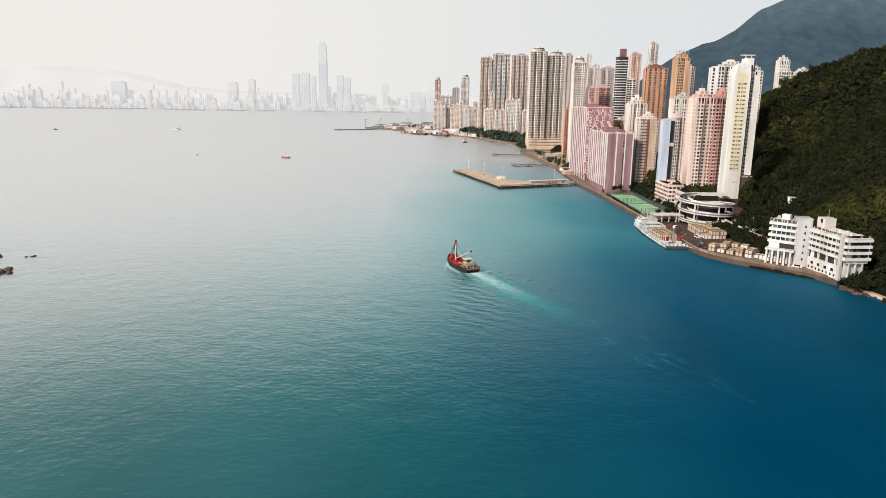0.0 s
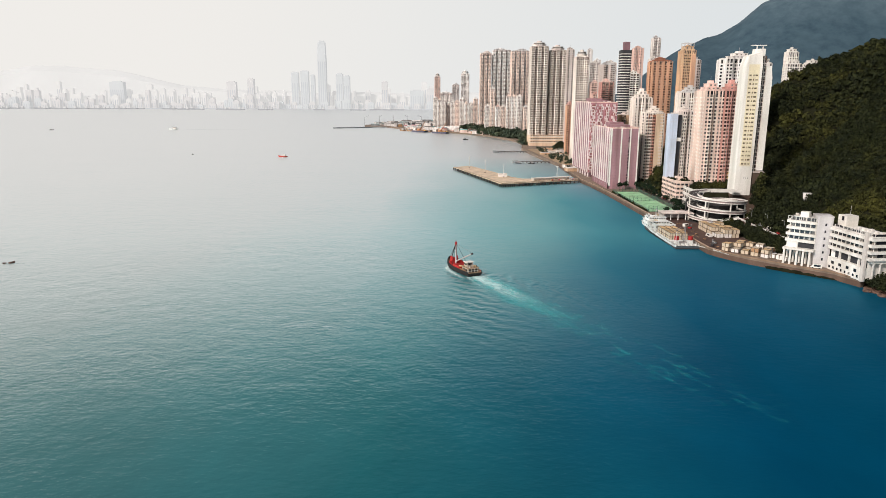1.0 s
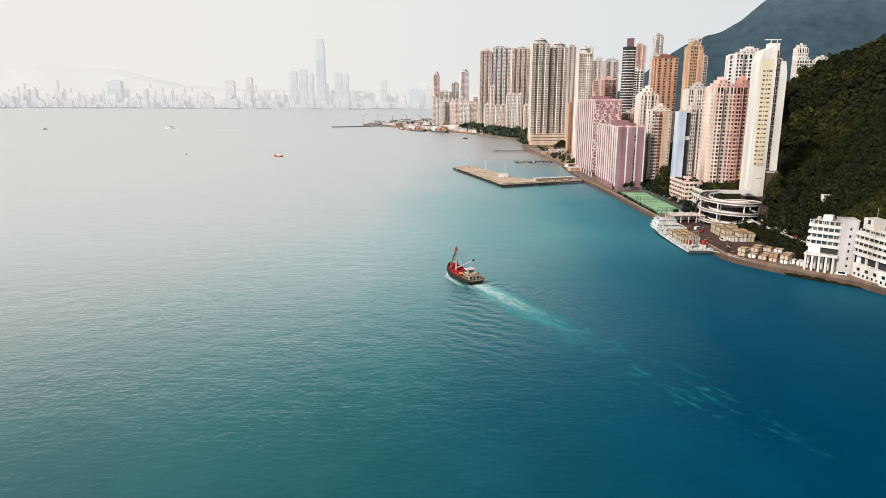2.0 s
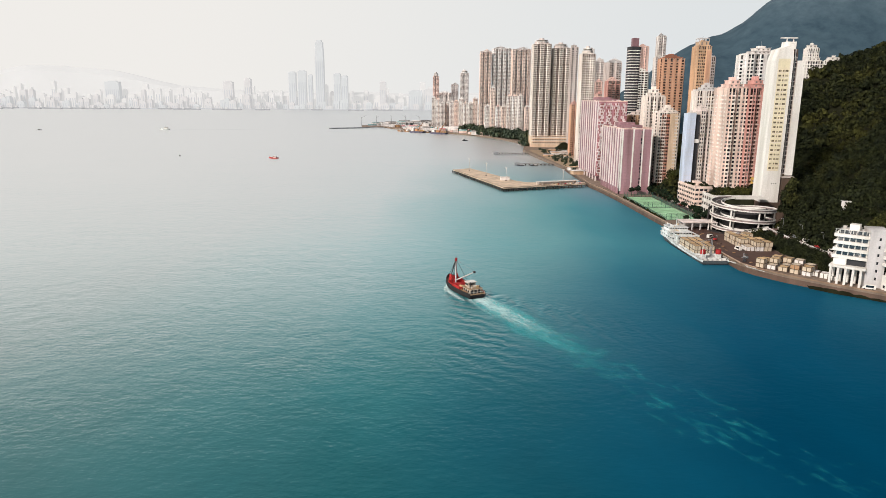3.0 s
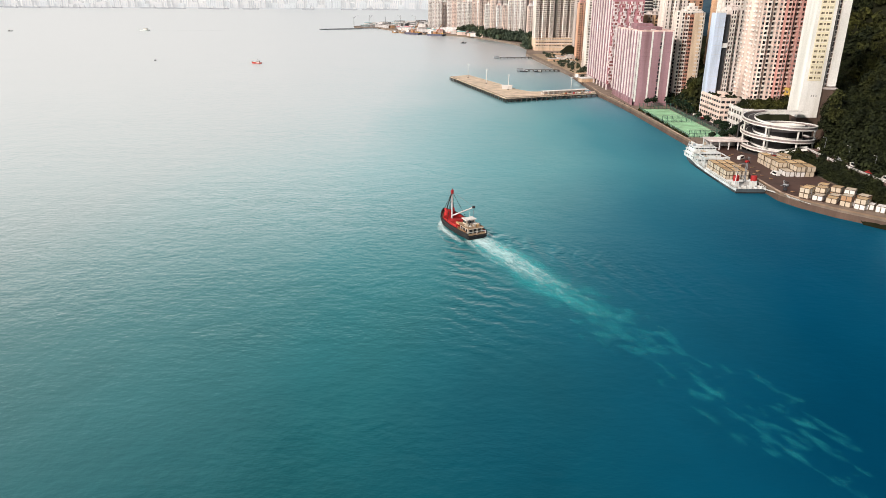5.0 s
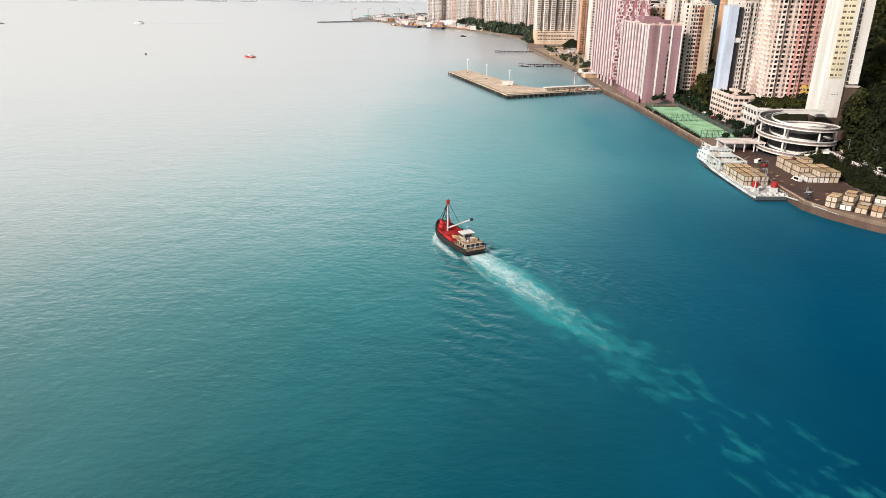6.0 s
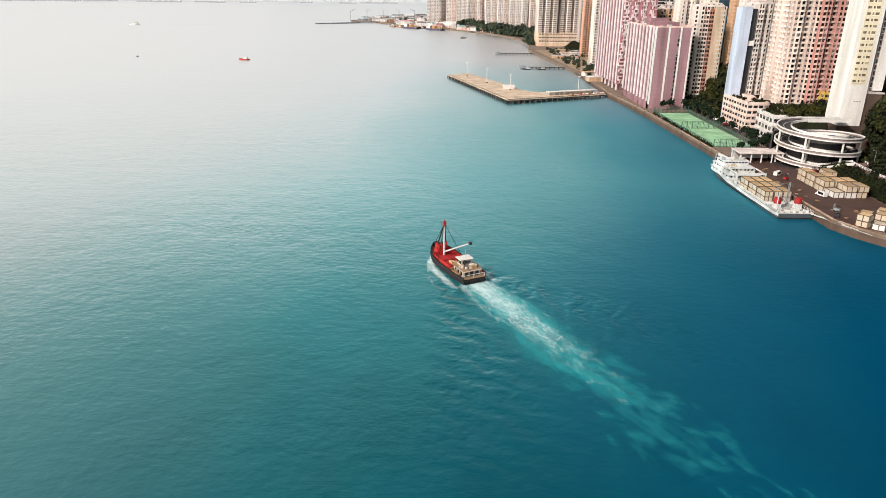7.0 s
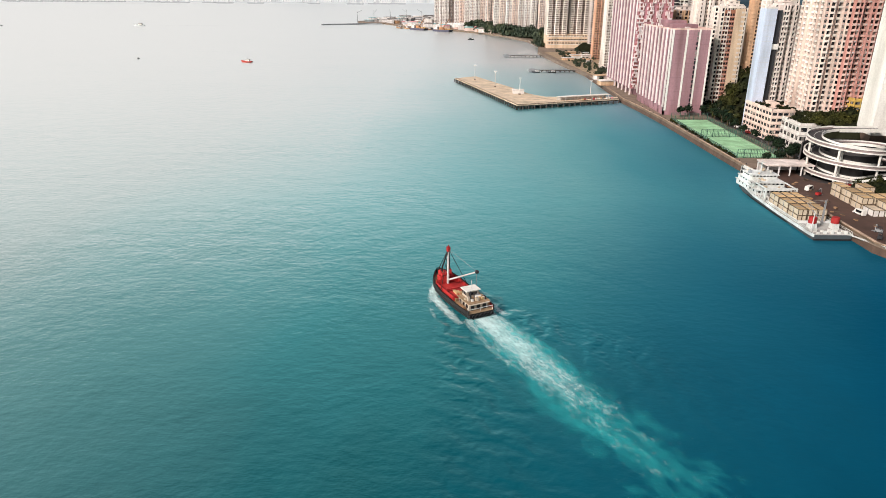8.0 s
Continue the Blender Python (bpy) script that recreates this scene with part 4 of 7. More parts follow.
for i, (lab, x, y, w, d, z0, z1, wall, glass, bays, notch, pitch, trim, pattern, crown_kind) in enumerate(CITY):
    block = tower("apartment_tower" if z1 - z0 > 45 else "apartment_block", lab, x, y, w, d, z0, z1, wall, glass, bays, notch, 2.9 if y < 1100 else 3.0, pitch * (1.25 if y < 900 else 1.9), 0.9 if y < 1300 else 1.2, 1.2, 0, 40 + i, trim, proud=0.6 if y > 900 else 0.45, crown=4.5 if y < 780 else 3.6, balcony=1.3 if y > 900 else 1.0, pattern=pattern, crown_kind=crown_kind, refuge=20 if z1 - z0 > 130 else 0)
    made.append(block)
for a, b in ((-7.6, -4.4), (-1.2, 2.2), (4.8, 8.0)):
    part("blank_panel", Geo().box(a, b, -11.9, -11.3, 0, 108), "orange", made[0], "plain orange facade strip")
part("blank_panel", Geo().box(2.2, 6.1, -9.2, -8.3, 0, 113), "orange", made[1], "plain orange-tan facade strip")

rng = random.Random(8)
row_walls = ["off_white", "blush", "pale", "off_white", "pale", "blush", "pinkish"]
for i in range(11):
    x = -12 + i * 11.2
    tower("apartment_block", "older pale apartment block in the waterfront row", x, 1835 - i * 9 + rng.uniform(-12, 12), 9.6, 14, 3.4, rng.uniform(66, 84), row_walls[i % 6], "glass_haze", (3, 1), 1.2, 3.0, 2.4, 1.1, 1.2, 0, 80 + i, row_walls[(i + 2) % 6], "waterfront row", crown=3, proud=0.8, pattern=("WS", "SBW", "BWS")[i % 3])
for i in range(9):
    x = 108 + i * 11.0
    tower("apartment_block", "older pale apartment block in the waterfront row", x, 1600 - i * 12 + rng.uniform(-12, 12), 9.5, 14, 3.4, rng.choice((66, 78, 84, 105, 88)), row_walls[(i * 3) % 7], "glass_haze", (3, 1), 1.2, 3.0, 2.2, 1.0, 1.2, 0, 95 + i, row_walls[(i + 4) % 6], "waterfront row", crown=3, proud=0.8, pattern=("SBW", "WS", "BWS")[i % 3])

# podium of the estate pair
pod = root("podium", pose(159, 1234, 3.5), "yellowish podium with rows of openings below the estate towers", "building")
part("wall", Geo().box(0, 68, 0, 40, 0, 19), "peach", pod)
for k in range(3):
    part("ledge", Geo().box(-0.6, 68.6, -0.8, 0.01, 5 + k * 5.5, 5.9 + k * 5.5), "cream", pod)
    for i in range(16):
        part("opening", Geo().box(2 + i * 4.1, 4.8 + i * 4.1, -0.15, 0.01, 6.6 + k * 5.0, 8.4 + k * 5.0), "glass_warm", pod)


def low_block(label, x, y, w, d, z0, h, floors, cols, cols_side, wall, rot=0, planted=False):
    """A low street-side building with rows of windows, cornices and a flat roof."""
    r = root("low_building", pose(x, y, z0, 0, 0, rot), label, "building")
    part("wall", Geo().box(0, w, 0, d, 0, h), wall, r)
    fh = h / floors
    for f in range(floors):
        part("ledge", Geo().box(-0.35, w + 0.35, -0.35, d + 0.35, (f + 1) * fh - 0.5, (f + 1) * fh - 0.15 + 0.3 * (f == floors - 1)), wall, r)
        for c in range(cols):
            s = w / cols
            part("window", Geo().box(c * s + 0.15 * s, c * s + 0.88 * s, -0.12, 0.01, f * fh + 0.28 * fh, f * fh + 0.72 * fh), "glass", r)
        for c in range(cols_side):
            s = d / cols_side
            part("window", Geo().box(-0.12, 0.01, c * s + 0.2 * s, c * s + 0.8 * s, f * fh + 0.28 * fh, f * fh + 0.72 * fh), "glass", r)
    part("parapet", Geo().wall((0, 0), (w, 0), -0.4, 0, h, h + 1.1).wall((0, d), (0, 0), -0.4, 0, h, h + 1.11).wall((w, 0), (w, d), -0.4, 0, h, h + 1.11), wall, r)
    part("roof", Geo().box(0.4, w - 0.4, 0.4, d - 0.4, h, h + 0.12), "roof_dark", r)
    part("roof_hut", Geo().box(w * 0.5, w * 0.8, d * 0.4, d * 0.7, h, h + 2.6), wall, r)
    return r


low_block("beige five-storey podium with rows of dark windows", 195.5, 574, 13, 36, 3.5, 17, 5, 4, 9, "blush")
low_block("white podium building with square windows", 199, 547, 17, 24, 3.5, 14, 3, 4, 5, "pale", -3)
low_block("yellow tiled low building below the pink tower", 236, 566, 10, 9, 19, 9, 3, 3, 2, "yellow")
low_block("small white building beside the mauve block", 190, 690, 9, 10, 3.5, 9, 3, 3, 3, "pinkish")

# ---- waterfront: pier, courts, ramp, yard, ship, institute building ----
def pier():
    out = [(64, 697), (148, 733), (149, 744.5), (90, 742), (80, 757), (66, 802), (40, 876), (19.5, 858)]
    r = root("pier", pose(0, 0, 0), "L-shaped sandy concrete pier on dark piles", "pier")
    part("deck", Geo().prism(out, 2.75, 3.4), "sandy", r)
    part("beam", strip([(20.2, 857.5), (64.6, 698.2), (147.8, 734.0)], 1.2, 1.7, 2.75, -1), "pier_pile", r, "dark edge beam under the deck")
    part("kerb", strip([(19.7, 857.5), (64.2, 697.4), (147.8, 733.2)], 0.7, 3.35, 3.9, -1), "concrete", r)
    edge = [(19.5, 858), (64, 697), (148, 733)]
    for (ax, ay), (bx, by) in zip(edge, edge[1:]):
        k = math.hypot(bx - ax, by - ay)
        n = int(k / 5.0)
        for i in range(n + 1):
            x, y = ax + (bx - ax) * i / n, ay + (by - ay) * i / n
            part("fender_pile", Geo().rod((x - 0.3, y - 0.5, -3), (x - 0.3, y - 0.5, 2.9), 0.55), "pier_pile", r)
    under = Geo()
    for i in range(18):
        for j in range(5):
            u, v = i / 17, (j + 0.5) / 5
            ax, ay = 19.5 + (64 - 19.5) * u, 856 + (697 - 856) * u
            under.rod((ax + 1 + 12 * v, ay + 6 * v, -3), (ax + 1 + 12 * v, ay + 6 * v, 2.76), 0.45, k=5)
    part("pile_row", under, "pier_pile", r, kind="stuff")
    return r


pier()


def lamp_mast(x, y, z, h=13):
    r = root("lamp_mast", pose(x, y, z), "tall white lamp mast standing on the pier", "street lamp", "pier lamp masts")
    part("pole", Geo().rod((0, 0, 0), (0, 0, h), 0.32, 0.18), "rail", r)
    part("base", Geo().box(-0.8, 0.8, -0.8, 0.8, 0, 0.9), "concrete", r)
    part("head", Geo().box(-1.2, 1.2, -0.3, 0.3, h, h + 0.5), "rail", r)


for x, y in ((38, 848), (54, 798), (71, 752), (126, 738)):
    lamp_mast(x, y, 3.4)
shed = root("pier_shed", pose(99, 720, 3.4, 0, 0, 21.5), "long low white canopy along the pier's root", "shed")
part("roof", Geo().box(0, 46, 0, 5, 2.6, 3.0), "white", shed)
for i in range(10):
    part("post", Geo().box(i * 4.9 + 0.2, i * 4.9 + 0.6, 0.3, 0.7, 0, 2.6), "rail", shed)
    part("post", Geo().box(i * 4.9 + 0.2, i * 4.9 + 0.6, 4.3, 4.7, 0, 2.6), "rail", shed)
part("wall", Geo().box(0.8, 45.0, 4.1, 4.25, 0, 2.6), "pale", shed)
hut = root("pier_hut", pose(66, 757, 3.4), "small white hut on the pier", "shed")
part("wall", Geo().box(0, 9, 0, 5, 0, 3), "pale", hut)
part("roof", Geo().box(-0.5, 9.5, -0.5, 5.5, 3, 3.4), "white", hut)
rng = random.Random(3)
for i in range(16):
    x, y = 110 + rng.uniform(0, 34), 0
    y = 719.5 + (x - 110) * 0.43 + rng.uniform(0, 3)
    c = rng.choice(("pink_banner", "white", "crate", "red", "steel"))
    solo("crate", Geo().box(-0.9, 0.9, -0.7, 0.7, 0, 1.1).box(-0.95, 0.95, -0.75, 0.75, 1.1, 1.22), c, "small stacked crate of goods on the pier", "crate", "pier goods", at=pose(x, y, 3.41, 0, 0, rng.uniform(0, 90)))


def jetty(x0, x1, y, w, label):
    r = root("jetty", pose(0, 0, 0), label, "jetty")
    part("deck", Geo().box(x0, x1, y, y + w, 1.6, 2.2), "pier_pile", r)
    for i in range(int((x1 - x0) / 5)):
        for s in (0.4, w - 0.4):
            part("pile", Geo().rod((x0 + 1 + i * 5, y + s, -3), (x0 + 1 + i * 5, y + s, 1.7), 0.35), "pier_pile", r)
    part("dolphin", Geo().box(x0 - 3, x0 + 4, y - 2, y + w + 2, 0.4, 3.0), "steel", r)
    for i in range(8):
        part("rail_post", Geo().box(x0 + 5 + i * 4, x0 + 5.25 + i * 4, y + 0.1, y + 0.35, 2.2, 3.3), "rail", r)


jetty(90, 141, 1122, 5, "narrow dark jetty with a square landing at its end")
jetty(104, 155, 948, 5, "short dark jetty with moored launches")


def launch(name, label, x, y, rot, k, hull, house, group=""):
    """A small harbour launch: hull with raised bow, cabin, mast."""
    r = root(name, pose(x, y, 0, 0, 0, rot), label, "boat", group)
    rings = []
    for s, half, zk, zd in ((-5, 1.5, 0.1, 1.1), (-2, 1.7, -0.2, 1.0), (2, 1.6, -0.2, 1.15), (4.2, 0.8, 0.0, 1.5), (5.4, 0.06, 0.6, 1.8)):
        rings.append([(s * k, -half * k, zd * k), (s * k, -half * 0.7 * k, zk * k), (s * k, half * 0.7 * k, zk * k), (s * k, half * k, zd * k)])
    part("hull", Geo().loft(rings), hull, r)
    part("cabin", Geo().box(-3 * k, 0.6 * k, -1.0 * k, 1.0 * k, 1.0 * k, 2.5 * k), house, r)
    part("window", Geo().box(-2.6 * k, 0.3 * k, -1.03 * k, 1.03 * k, 1.75 * k, 2.2 * k), "glass", r)
    part("cabin_roof", Geo().box(-3.3 * k, 1.0 * k, -1.2 * k, 1.2 * k, 2.5 * k, 2.68 * k), house, r)
    part("mast", Geo().rod((-1 * k, 0, 2.6 * k), (-1 * k, 0, 4.4 * k), 0.07 * k), "steel", r)
    return r


launch("launch", "red and white harbour launch under way", -228, 1026, 165, 1.35, "boat_red", "white")
launch("buoy_boat", "small dark work boat at rest", -370, 1055, 100, 0.6, "black", "steel")
launch("launch", "small dark launch far out", -975, 1760, 20, 1.0, "black", "grey")
launch("ferry", "pale ferry drawing a thin wake", -690, 1815, 172, 2.4, "hull_white", "white")
launch("sampan", "small dark sampan off the waterfront", 54, 1450, 20, 1.1, "black", "steel")
launch("launch", "dark launch moored beside the jetty", 108, 944, 178, 0.9, "black", "grey", "moored launches")
launch("launch", "dark launch moored beside the jetty", 125, 942, 170, 0.9, "hull_black", "pale", "moored launches")

# ball courts inside green wire fences
court = Geo()
court.prism([(161.5, 531), (184, 531), (184.5, 641), (161.5, 641)], 3.4, 3.6)
solo("court_surface", court, "court", "green painted ball court surface", "sports court", kind="structure")
lines = Geo()
for y0, y1 in ((534, 581), (587, 637)):
    for a, b in ((163.5, 163.65), (182.0, 182.15)):
        lines.box(a, b, y0, y1, 3.6, 3.606)
    for yy in (y0, (y0 + y1) / 2, y1):
        lines.box(163.65, 182, yy, yy + 0.15, 3.6, 3.606)
solo("court_lines", lines, "rail", "white painted court markings", "marking", kind="structure")


def fence_run(x0, y0, x1, y1, h, label):
    r = root("fence", pose(0, 0, 3.55), label, "fence", "court fences")
    k = math.hypot(x1 - x0, y1 - y0)
    n = max(2, int(k / 3.0))
    for i in range(n + 1):
        x, y = x0 + (x1 - x0) * i / n, y0 + (y1 - y0) * i / n
        part("post", Geo().box(x - 0.12, x + 0.12, y - 0.12, y + 0.12, 0, h), "fence", r)
    g = Geo()
    for z in (0.25, h * 0.5, h - 0.12):
        g.wall((x0, y0), (x1, y1), -0.05, 0.05, z, z + 0.12)
    part("rail", g, "fence", r)
    w = Geo()
    m = int(k / 0.8)
    for i in range(m):
        x, y = x0 + (x1 - x0) * (i + 0.5) / m, y0 + (y1 - y0) * (i + 0.5) / m
        w.box(x - 0.05, x + 0.05, y - 0.05, y + 0.05, 0.1, h)
    part("wire", w, "fence", r, kind="stuff")


for a in ((161, 530.5, 184.5, 530.5, 4.5), (161, 584, 184.5, 584, 4.5), (161, 641.5, 185, 641.5, 4.5), (161, 531, 161, 641, 1.8), (185, 531, 185, 641, 2.4)):
    fence_run(*a, "green wire fence round the ball courts")

# street behind the courts
solo("road", strip([(192, 400), (193, 470), (191, 520), (190.5, 560), (191, 640), (191, 780)], 6.5, 3.4, 3.6, 1), "asphalt", "worn grey street behind the courts", "road", kind="structure")
solo("hill_road", strip([(203, 372), (203, 400), (202, 440), (204, 476)], 7.0, 7.0, 8.4, 1), "road_red", "reddish road climbing past the yard", "road", kind="structure")


def car(x, y, z, rot, col, van=False, group="parked cars"):
    r = root("van" if van else "car", pose(x, y, z, 0, 0, rot), ("white delivery van parked at the roadside" if van else "small parked car on the street"), "van" if van else "car", group)
    k = 1.25 if van else 1.0
    h = 2.1 if van else 1.4
    prof = [(-2.1, 0.35), (-2.1, 0.95 if not van else h), (-1.3 if not van else -2.0, h), (0.5 if not van else 1.2, h), (1.2 if not van else 1.7, 0.95), (2.1, 0.8), (2.15, 0.35)]
    rings = [[(px * k, s, pz) for px, pz in prof] for s in (-0.85, 0.85)]
    part("body", Geo().loft(rings), col, r)
    part("window", Geo().box(-1.5 * k, 0.9 * k, -0.87, 0.87, 0.98, h - 0.15), "glass", r)
    for wx in (-1.3, 1.3):
        for wy in (-0.8, 0.8):
            part("wheel", Geo().rod((wx * k, wy - 0.1, 0.33), (wx * k, wy + 0.1, 0.33), 0.33, k=10), "black", r)


rng = random.Random(21)
for i in range(22):
    car(193.6 + rng.choice((0.0, 3.2)), 530 + i * 9.5 + rng.uniform(-2, 2), 3.6, 90 + rng.choice((0, 180)), rng.choice(("white", "pale", "steel", "red", "black", "blue_tile")), rng.random() < 0.25)
car(194.8, 357, 3.62, 150, "white", True)
for i in range(6):
    car(206 + rng.uniform(0, 1), 382 + i * 13, 8.4, 92, rng.choice(("white", "red", "steel")), i % 2 == 0)


def spiral_ramp():
    """Two and a half turns of car ramp: deck with parapets on round columns."""
    cx, cy = 197.5, 495.0
    r = root("spiral_ramp", pose(cx, cy, 3.5), "white concrete spiral car ramp with dark decks on columns", "ramp")
    turns, top, n = 2.4444, 18.8, 160
    start = radians(-110)

    def at(u):
        return start - u * turns * 2 * math.pi, 2.0 + u * (top - 2.0)

    def sweep(r0, r1, z0, z1, u0=0.0, u1=1.0):
        rings = []
        for i in range(n + 1):
            a, z = at(u0 + (u1 - u0) * i / n)
            c, s = math.cos(a), math.sin(a)
            rings.append([(r0 * c, r0 * s, z + z0), (r1 * c, r1 * s, z + z0), (r1 * c, r1 * s, z + z1), (r0 * c, r0 * s, z + z1)])
        return Geo().loft(rings)

    part("deck", sweep(13.2, 19.0, -0.35, 0.0), "asphalt", r, "dark asphalt ramp deck")
    part("outer_parapet", sweep(19.0, 19.3, -0.8, 1.0), "parapet_grey", r, "grey-brown parapet face")
    part("edge_band", sweep(19.3, 19.6, -0.95, -0.4), "white", r, "white lower band of the parapet")
    part("edge_band", sweep(18.95, 19.65, 0.65, 1.15), "white", r, "white upper band of the parapet")
    part("inner_parapet", sweep(12.9, 13.2, -0.3, 0.9), "white", r)
    # wall added inside the turns, near black for the shaded interior
    core = [[(q * math.cos(radians(15 * k)), q * math.sin(radians(15 * k)), zz) for q, zz in ((12.2, 0), (12.6, 0), (12.6, 12.2), (12.2, 12.2))] for k in range(25)]
    part("core_shade", Geo().loft(core), "shade_wall", r, "wall added inside the ramp, coloured dark as shade")
    part("lane_line", sweep(16.2, 16.4, 0.0, 0.02), "rail", r)
    for i in range(7):
        a = radians(360 / 7 * i + 20)
        hgt = 1.0
        for u in np.linspace(0, 1, 400):
            aa, z = at(u)
            if abs(math.remainder(aa - a, 2 * math.pi)) < 0.03:
                hgt = max(hgt, z)
        for rad in ((18.5, 13.6) if i % 3 == 1 else (18.5,)):
            part("column", Geo().rod((rad * math.cos(a), rad * math.sin(a), -0.1), (rad * math.cos(a), rad * math.sin(a), hgt - 0.3), 0.5, k=10), "white", r)
    part("ground_slab", Geo().rod((0, 0, -0.1), (0, 0, 0.12), 21.5, k=32), "asphalt", r)
    a, z = at(1.0)
    c, s = math.cos(a), math.sin(a)
    bx, by = 16.3 * c, 16.3 * s
    part("link_deck", Geo().box(bx - 1, bx + 22, by - 3.4, by + 3.4, z - 0.3, z - 0.02), "asphalt", r)
    for yy in (-3.7, 3.2):
        part("link_parapet", Geo().box(bx + 0.2, bx + 22, by + yy, by + yy + 0.5, z - 0.7, z + 0.9), "white", r)
    # the lower end leaves the turn and climbs to the hill road
    a, z = at(0.0)
    dx, dy = -math.sin(a), math.cos(a)
    for name_, r0, r1, z0, z1, mat in (("exit_deck", 13.2, 19.0, -0.35, 0.0, "asphalt"), ("exit_parapet", 12.8, 13.2, -0.4, 0.85, "white"), ("exit_parapet", 19.0, 19.5, -0.4, 0.85, "white")):
        rings = []
        for k in range(7):
            s, lift = 2.4 * k, 2.9 * smooth(0, 6, k)
            rings.append([(q * math.cos(a) + dx * s, q * math.sin(a) + dy * s, z + zz + lift) for q, zz in ((r0, z0), (r1, z0), (r1, z1), (r0, z1))])
        part(name_, Geo().loft(rings), mat, r)
    # retaining wall round the far side, coloured dark as the shade behind the ramp
    wall_rings = []
    for k in range(25):
        a = radians(5 + 6.2 * k)
        wall_rings.append([(q * math.cos(a), q * math.sin(a), zz) for q, zz in ((20.2, 0), (20.8, 0), (20.8, 13.5), (20.2, 13.5))])
    part("retaining_wall", Geo().loft(wall_rings), "shade_wall", r, "retaining wall coloured dark as the shade behind the ramp")
    return r


spiral_ramp()
solo("verge", heightfield(frange(191, 203, 1.5), frange(396, 470, 4), lambda x, y: land_height(x, y) + 0.35), "grass", "grassy verge sloping from the hill road to the yard", "grass", kind="structure")


def freight_box(label, x, y, z, w, d, h, col, rot=0.0, group="yard freight"):
    """A strapped freight crate: boarded sides with corner posts, battens and straps."""
    r = root("freight_crate", pose(x, y, z, 0, 0, rot), label, "crate", group)
    part("body", Geo().box(0.06, w - 0.06, 0.06, d - 0.06, 0.12, h - 0.06), "crate_pale" if col == "crate" else col, r)
    lid = Geo().box(0, w, 0, d, h - 0.14, h)
    part("lid", lid, {"crate": "crate", "crate_pale": "crate", "white": "pale"}.get(col, "crate_pale"), r)
    part("rim", Geo().box(-0.02, w + 0.02, -0.02, 0.2, h - 0.16, h + 0.03).box(-0.02, w + 0.02, d - 0.2, d + 0.02, h - 0.16, h + 0.03).box(-0.02, 0.2, 0.2, d - 0.2, h - 0.16, h + 0.03).box(w - 0.2, w + 0.02, 0.2, d - 0.2, h - 0.16, h + 0.03), "trunk", r, "dark wooden rim")
    for i in range(3):
        xx = w * i / 2
        part("batten", Geo().box(max(0, xx - 0.16), min(w, xx + 0.16), -0.03, 0.05, 0, h - 0.1), "trunk", r)
        yy = d * i / 2
        part("batten", Geo().box(-0.03, 0.05, max(0, yy - 0.16), min(d, yy + 0.16), 0, h - 0.1), "trunk", r)
    part("strap", Geo().box(-0.05, w + 0.05, d * 0.48, d * 0.52, 0, h + 0.02), "steel", r)
    return r


rng = random.Random(5)
for i in range(3):
    for j in range(4):
        for k in range(2 if (i + j) % 4 else 1):
            freight_box("tan strapped freight crate stacked in the yard", 174 + i * 4.8 + rng.uniform(-0.3, 0.3), 433 + j * 8.1 + rng.uniform(-0.4, 0.4), 3.56 + k * 2.55, 4.3, 7.2, 2.5, rng.choice(("crate", "crate_pale", "crate", "crate", "pale")))
for i in range(5):
    for j in range(3):
        for k in range(rng.choice((1, 1, 2, 2))):
            freight_box("mixed freight crate stacked near the quay edge", 163.0 + i * 3.6 + j * 3.4, 398 + j * 4.8 - i * 4.2, 3.56 + k * 2.25, 4.2, 4.6, 2.2, rng.choice(("pale", "crate_rust", "crate_pale", "crate", "crate_pale", "crate")), -48 + rng.uniform(-7, 7))
for i in range(4):
    freight_box("white tarpaulined load on the quay", 179 + i * 2.2, 384.5 - i * 4.0, 3.56, 3.6, 4.2, 2.6 - 0.3 * (i % 2), "white", -44)


def forklift(x, y, rot, col):
    r = root("forklift", pose(x, y, 3.56, 0, 0, rot), "small yard forklift standing between the crates", "vehicle", "yard vehicles")
    part("body", Geo().box(-1.2, 0.9, -0.7, 0.7, 0.4, 1.3), col, r)
    part("cab_roof", Geo().box(-0.9, 0.6, -0.65, 0.65, 2.2, 2.3), "black", r)
    for a in (-0.85, 0.5):
        for b in (-0.6, 0.55):
            part("roof_post", Geo().box(a, a + 0.08, b, b + 0.08, 1.3, 2.2), "black", r)
    part("lift_mast", Geo().box(0.95, 1.1, -0.5, -0.35, 0.1, 2.9).box(0.95, 1.1, 0.35, 0.5, 0.1, 2.9).box(0.95, 1.1, -0.35, 0.35, 2.7, 2.9), "steel", r)
    part("fork", Geo().box(1.1, 2.2, -0.45, -0.3, 0.15, 0.25), "steel", r)
    part("fork", Geo().box(1.1, 2.2, 0.3, 0.45, 0.15, 0.25), "steel", r)
    for a in (-0.8, 0.6):
        for b in (-0.65, 0.65):
            part("wheel", Geo().rod((a, b - 0.12, 0.35), (a, b + 0.12, 0.35), 0.35, k=10), "black", r)


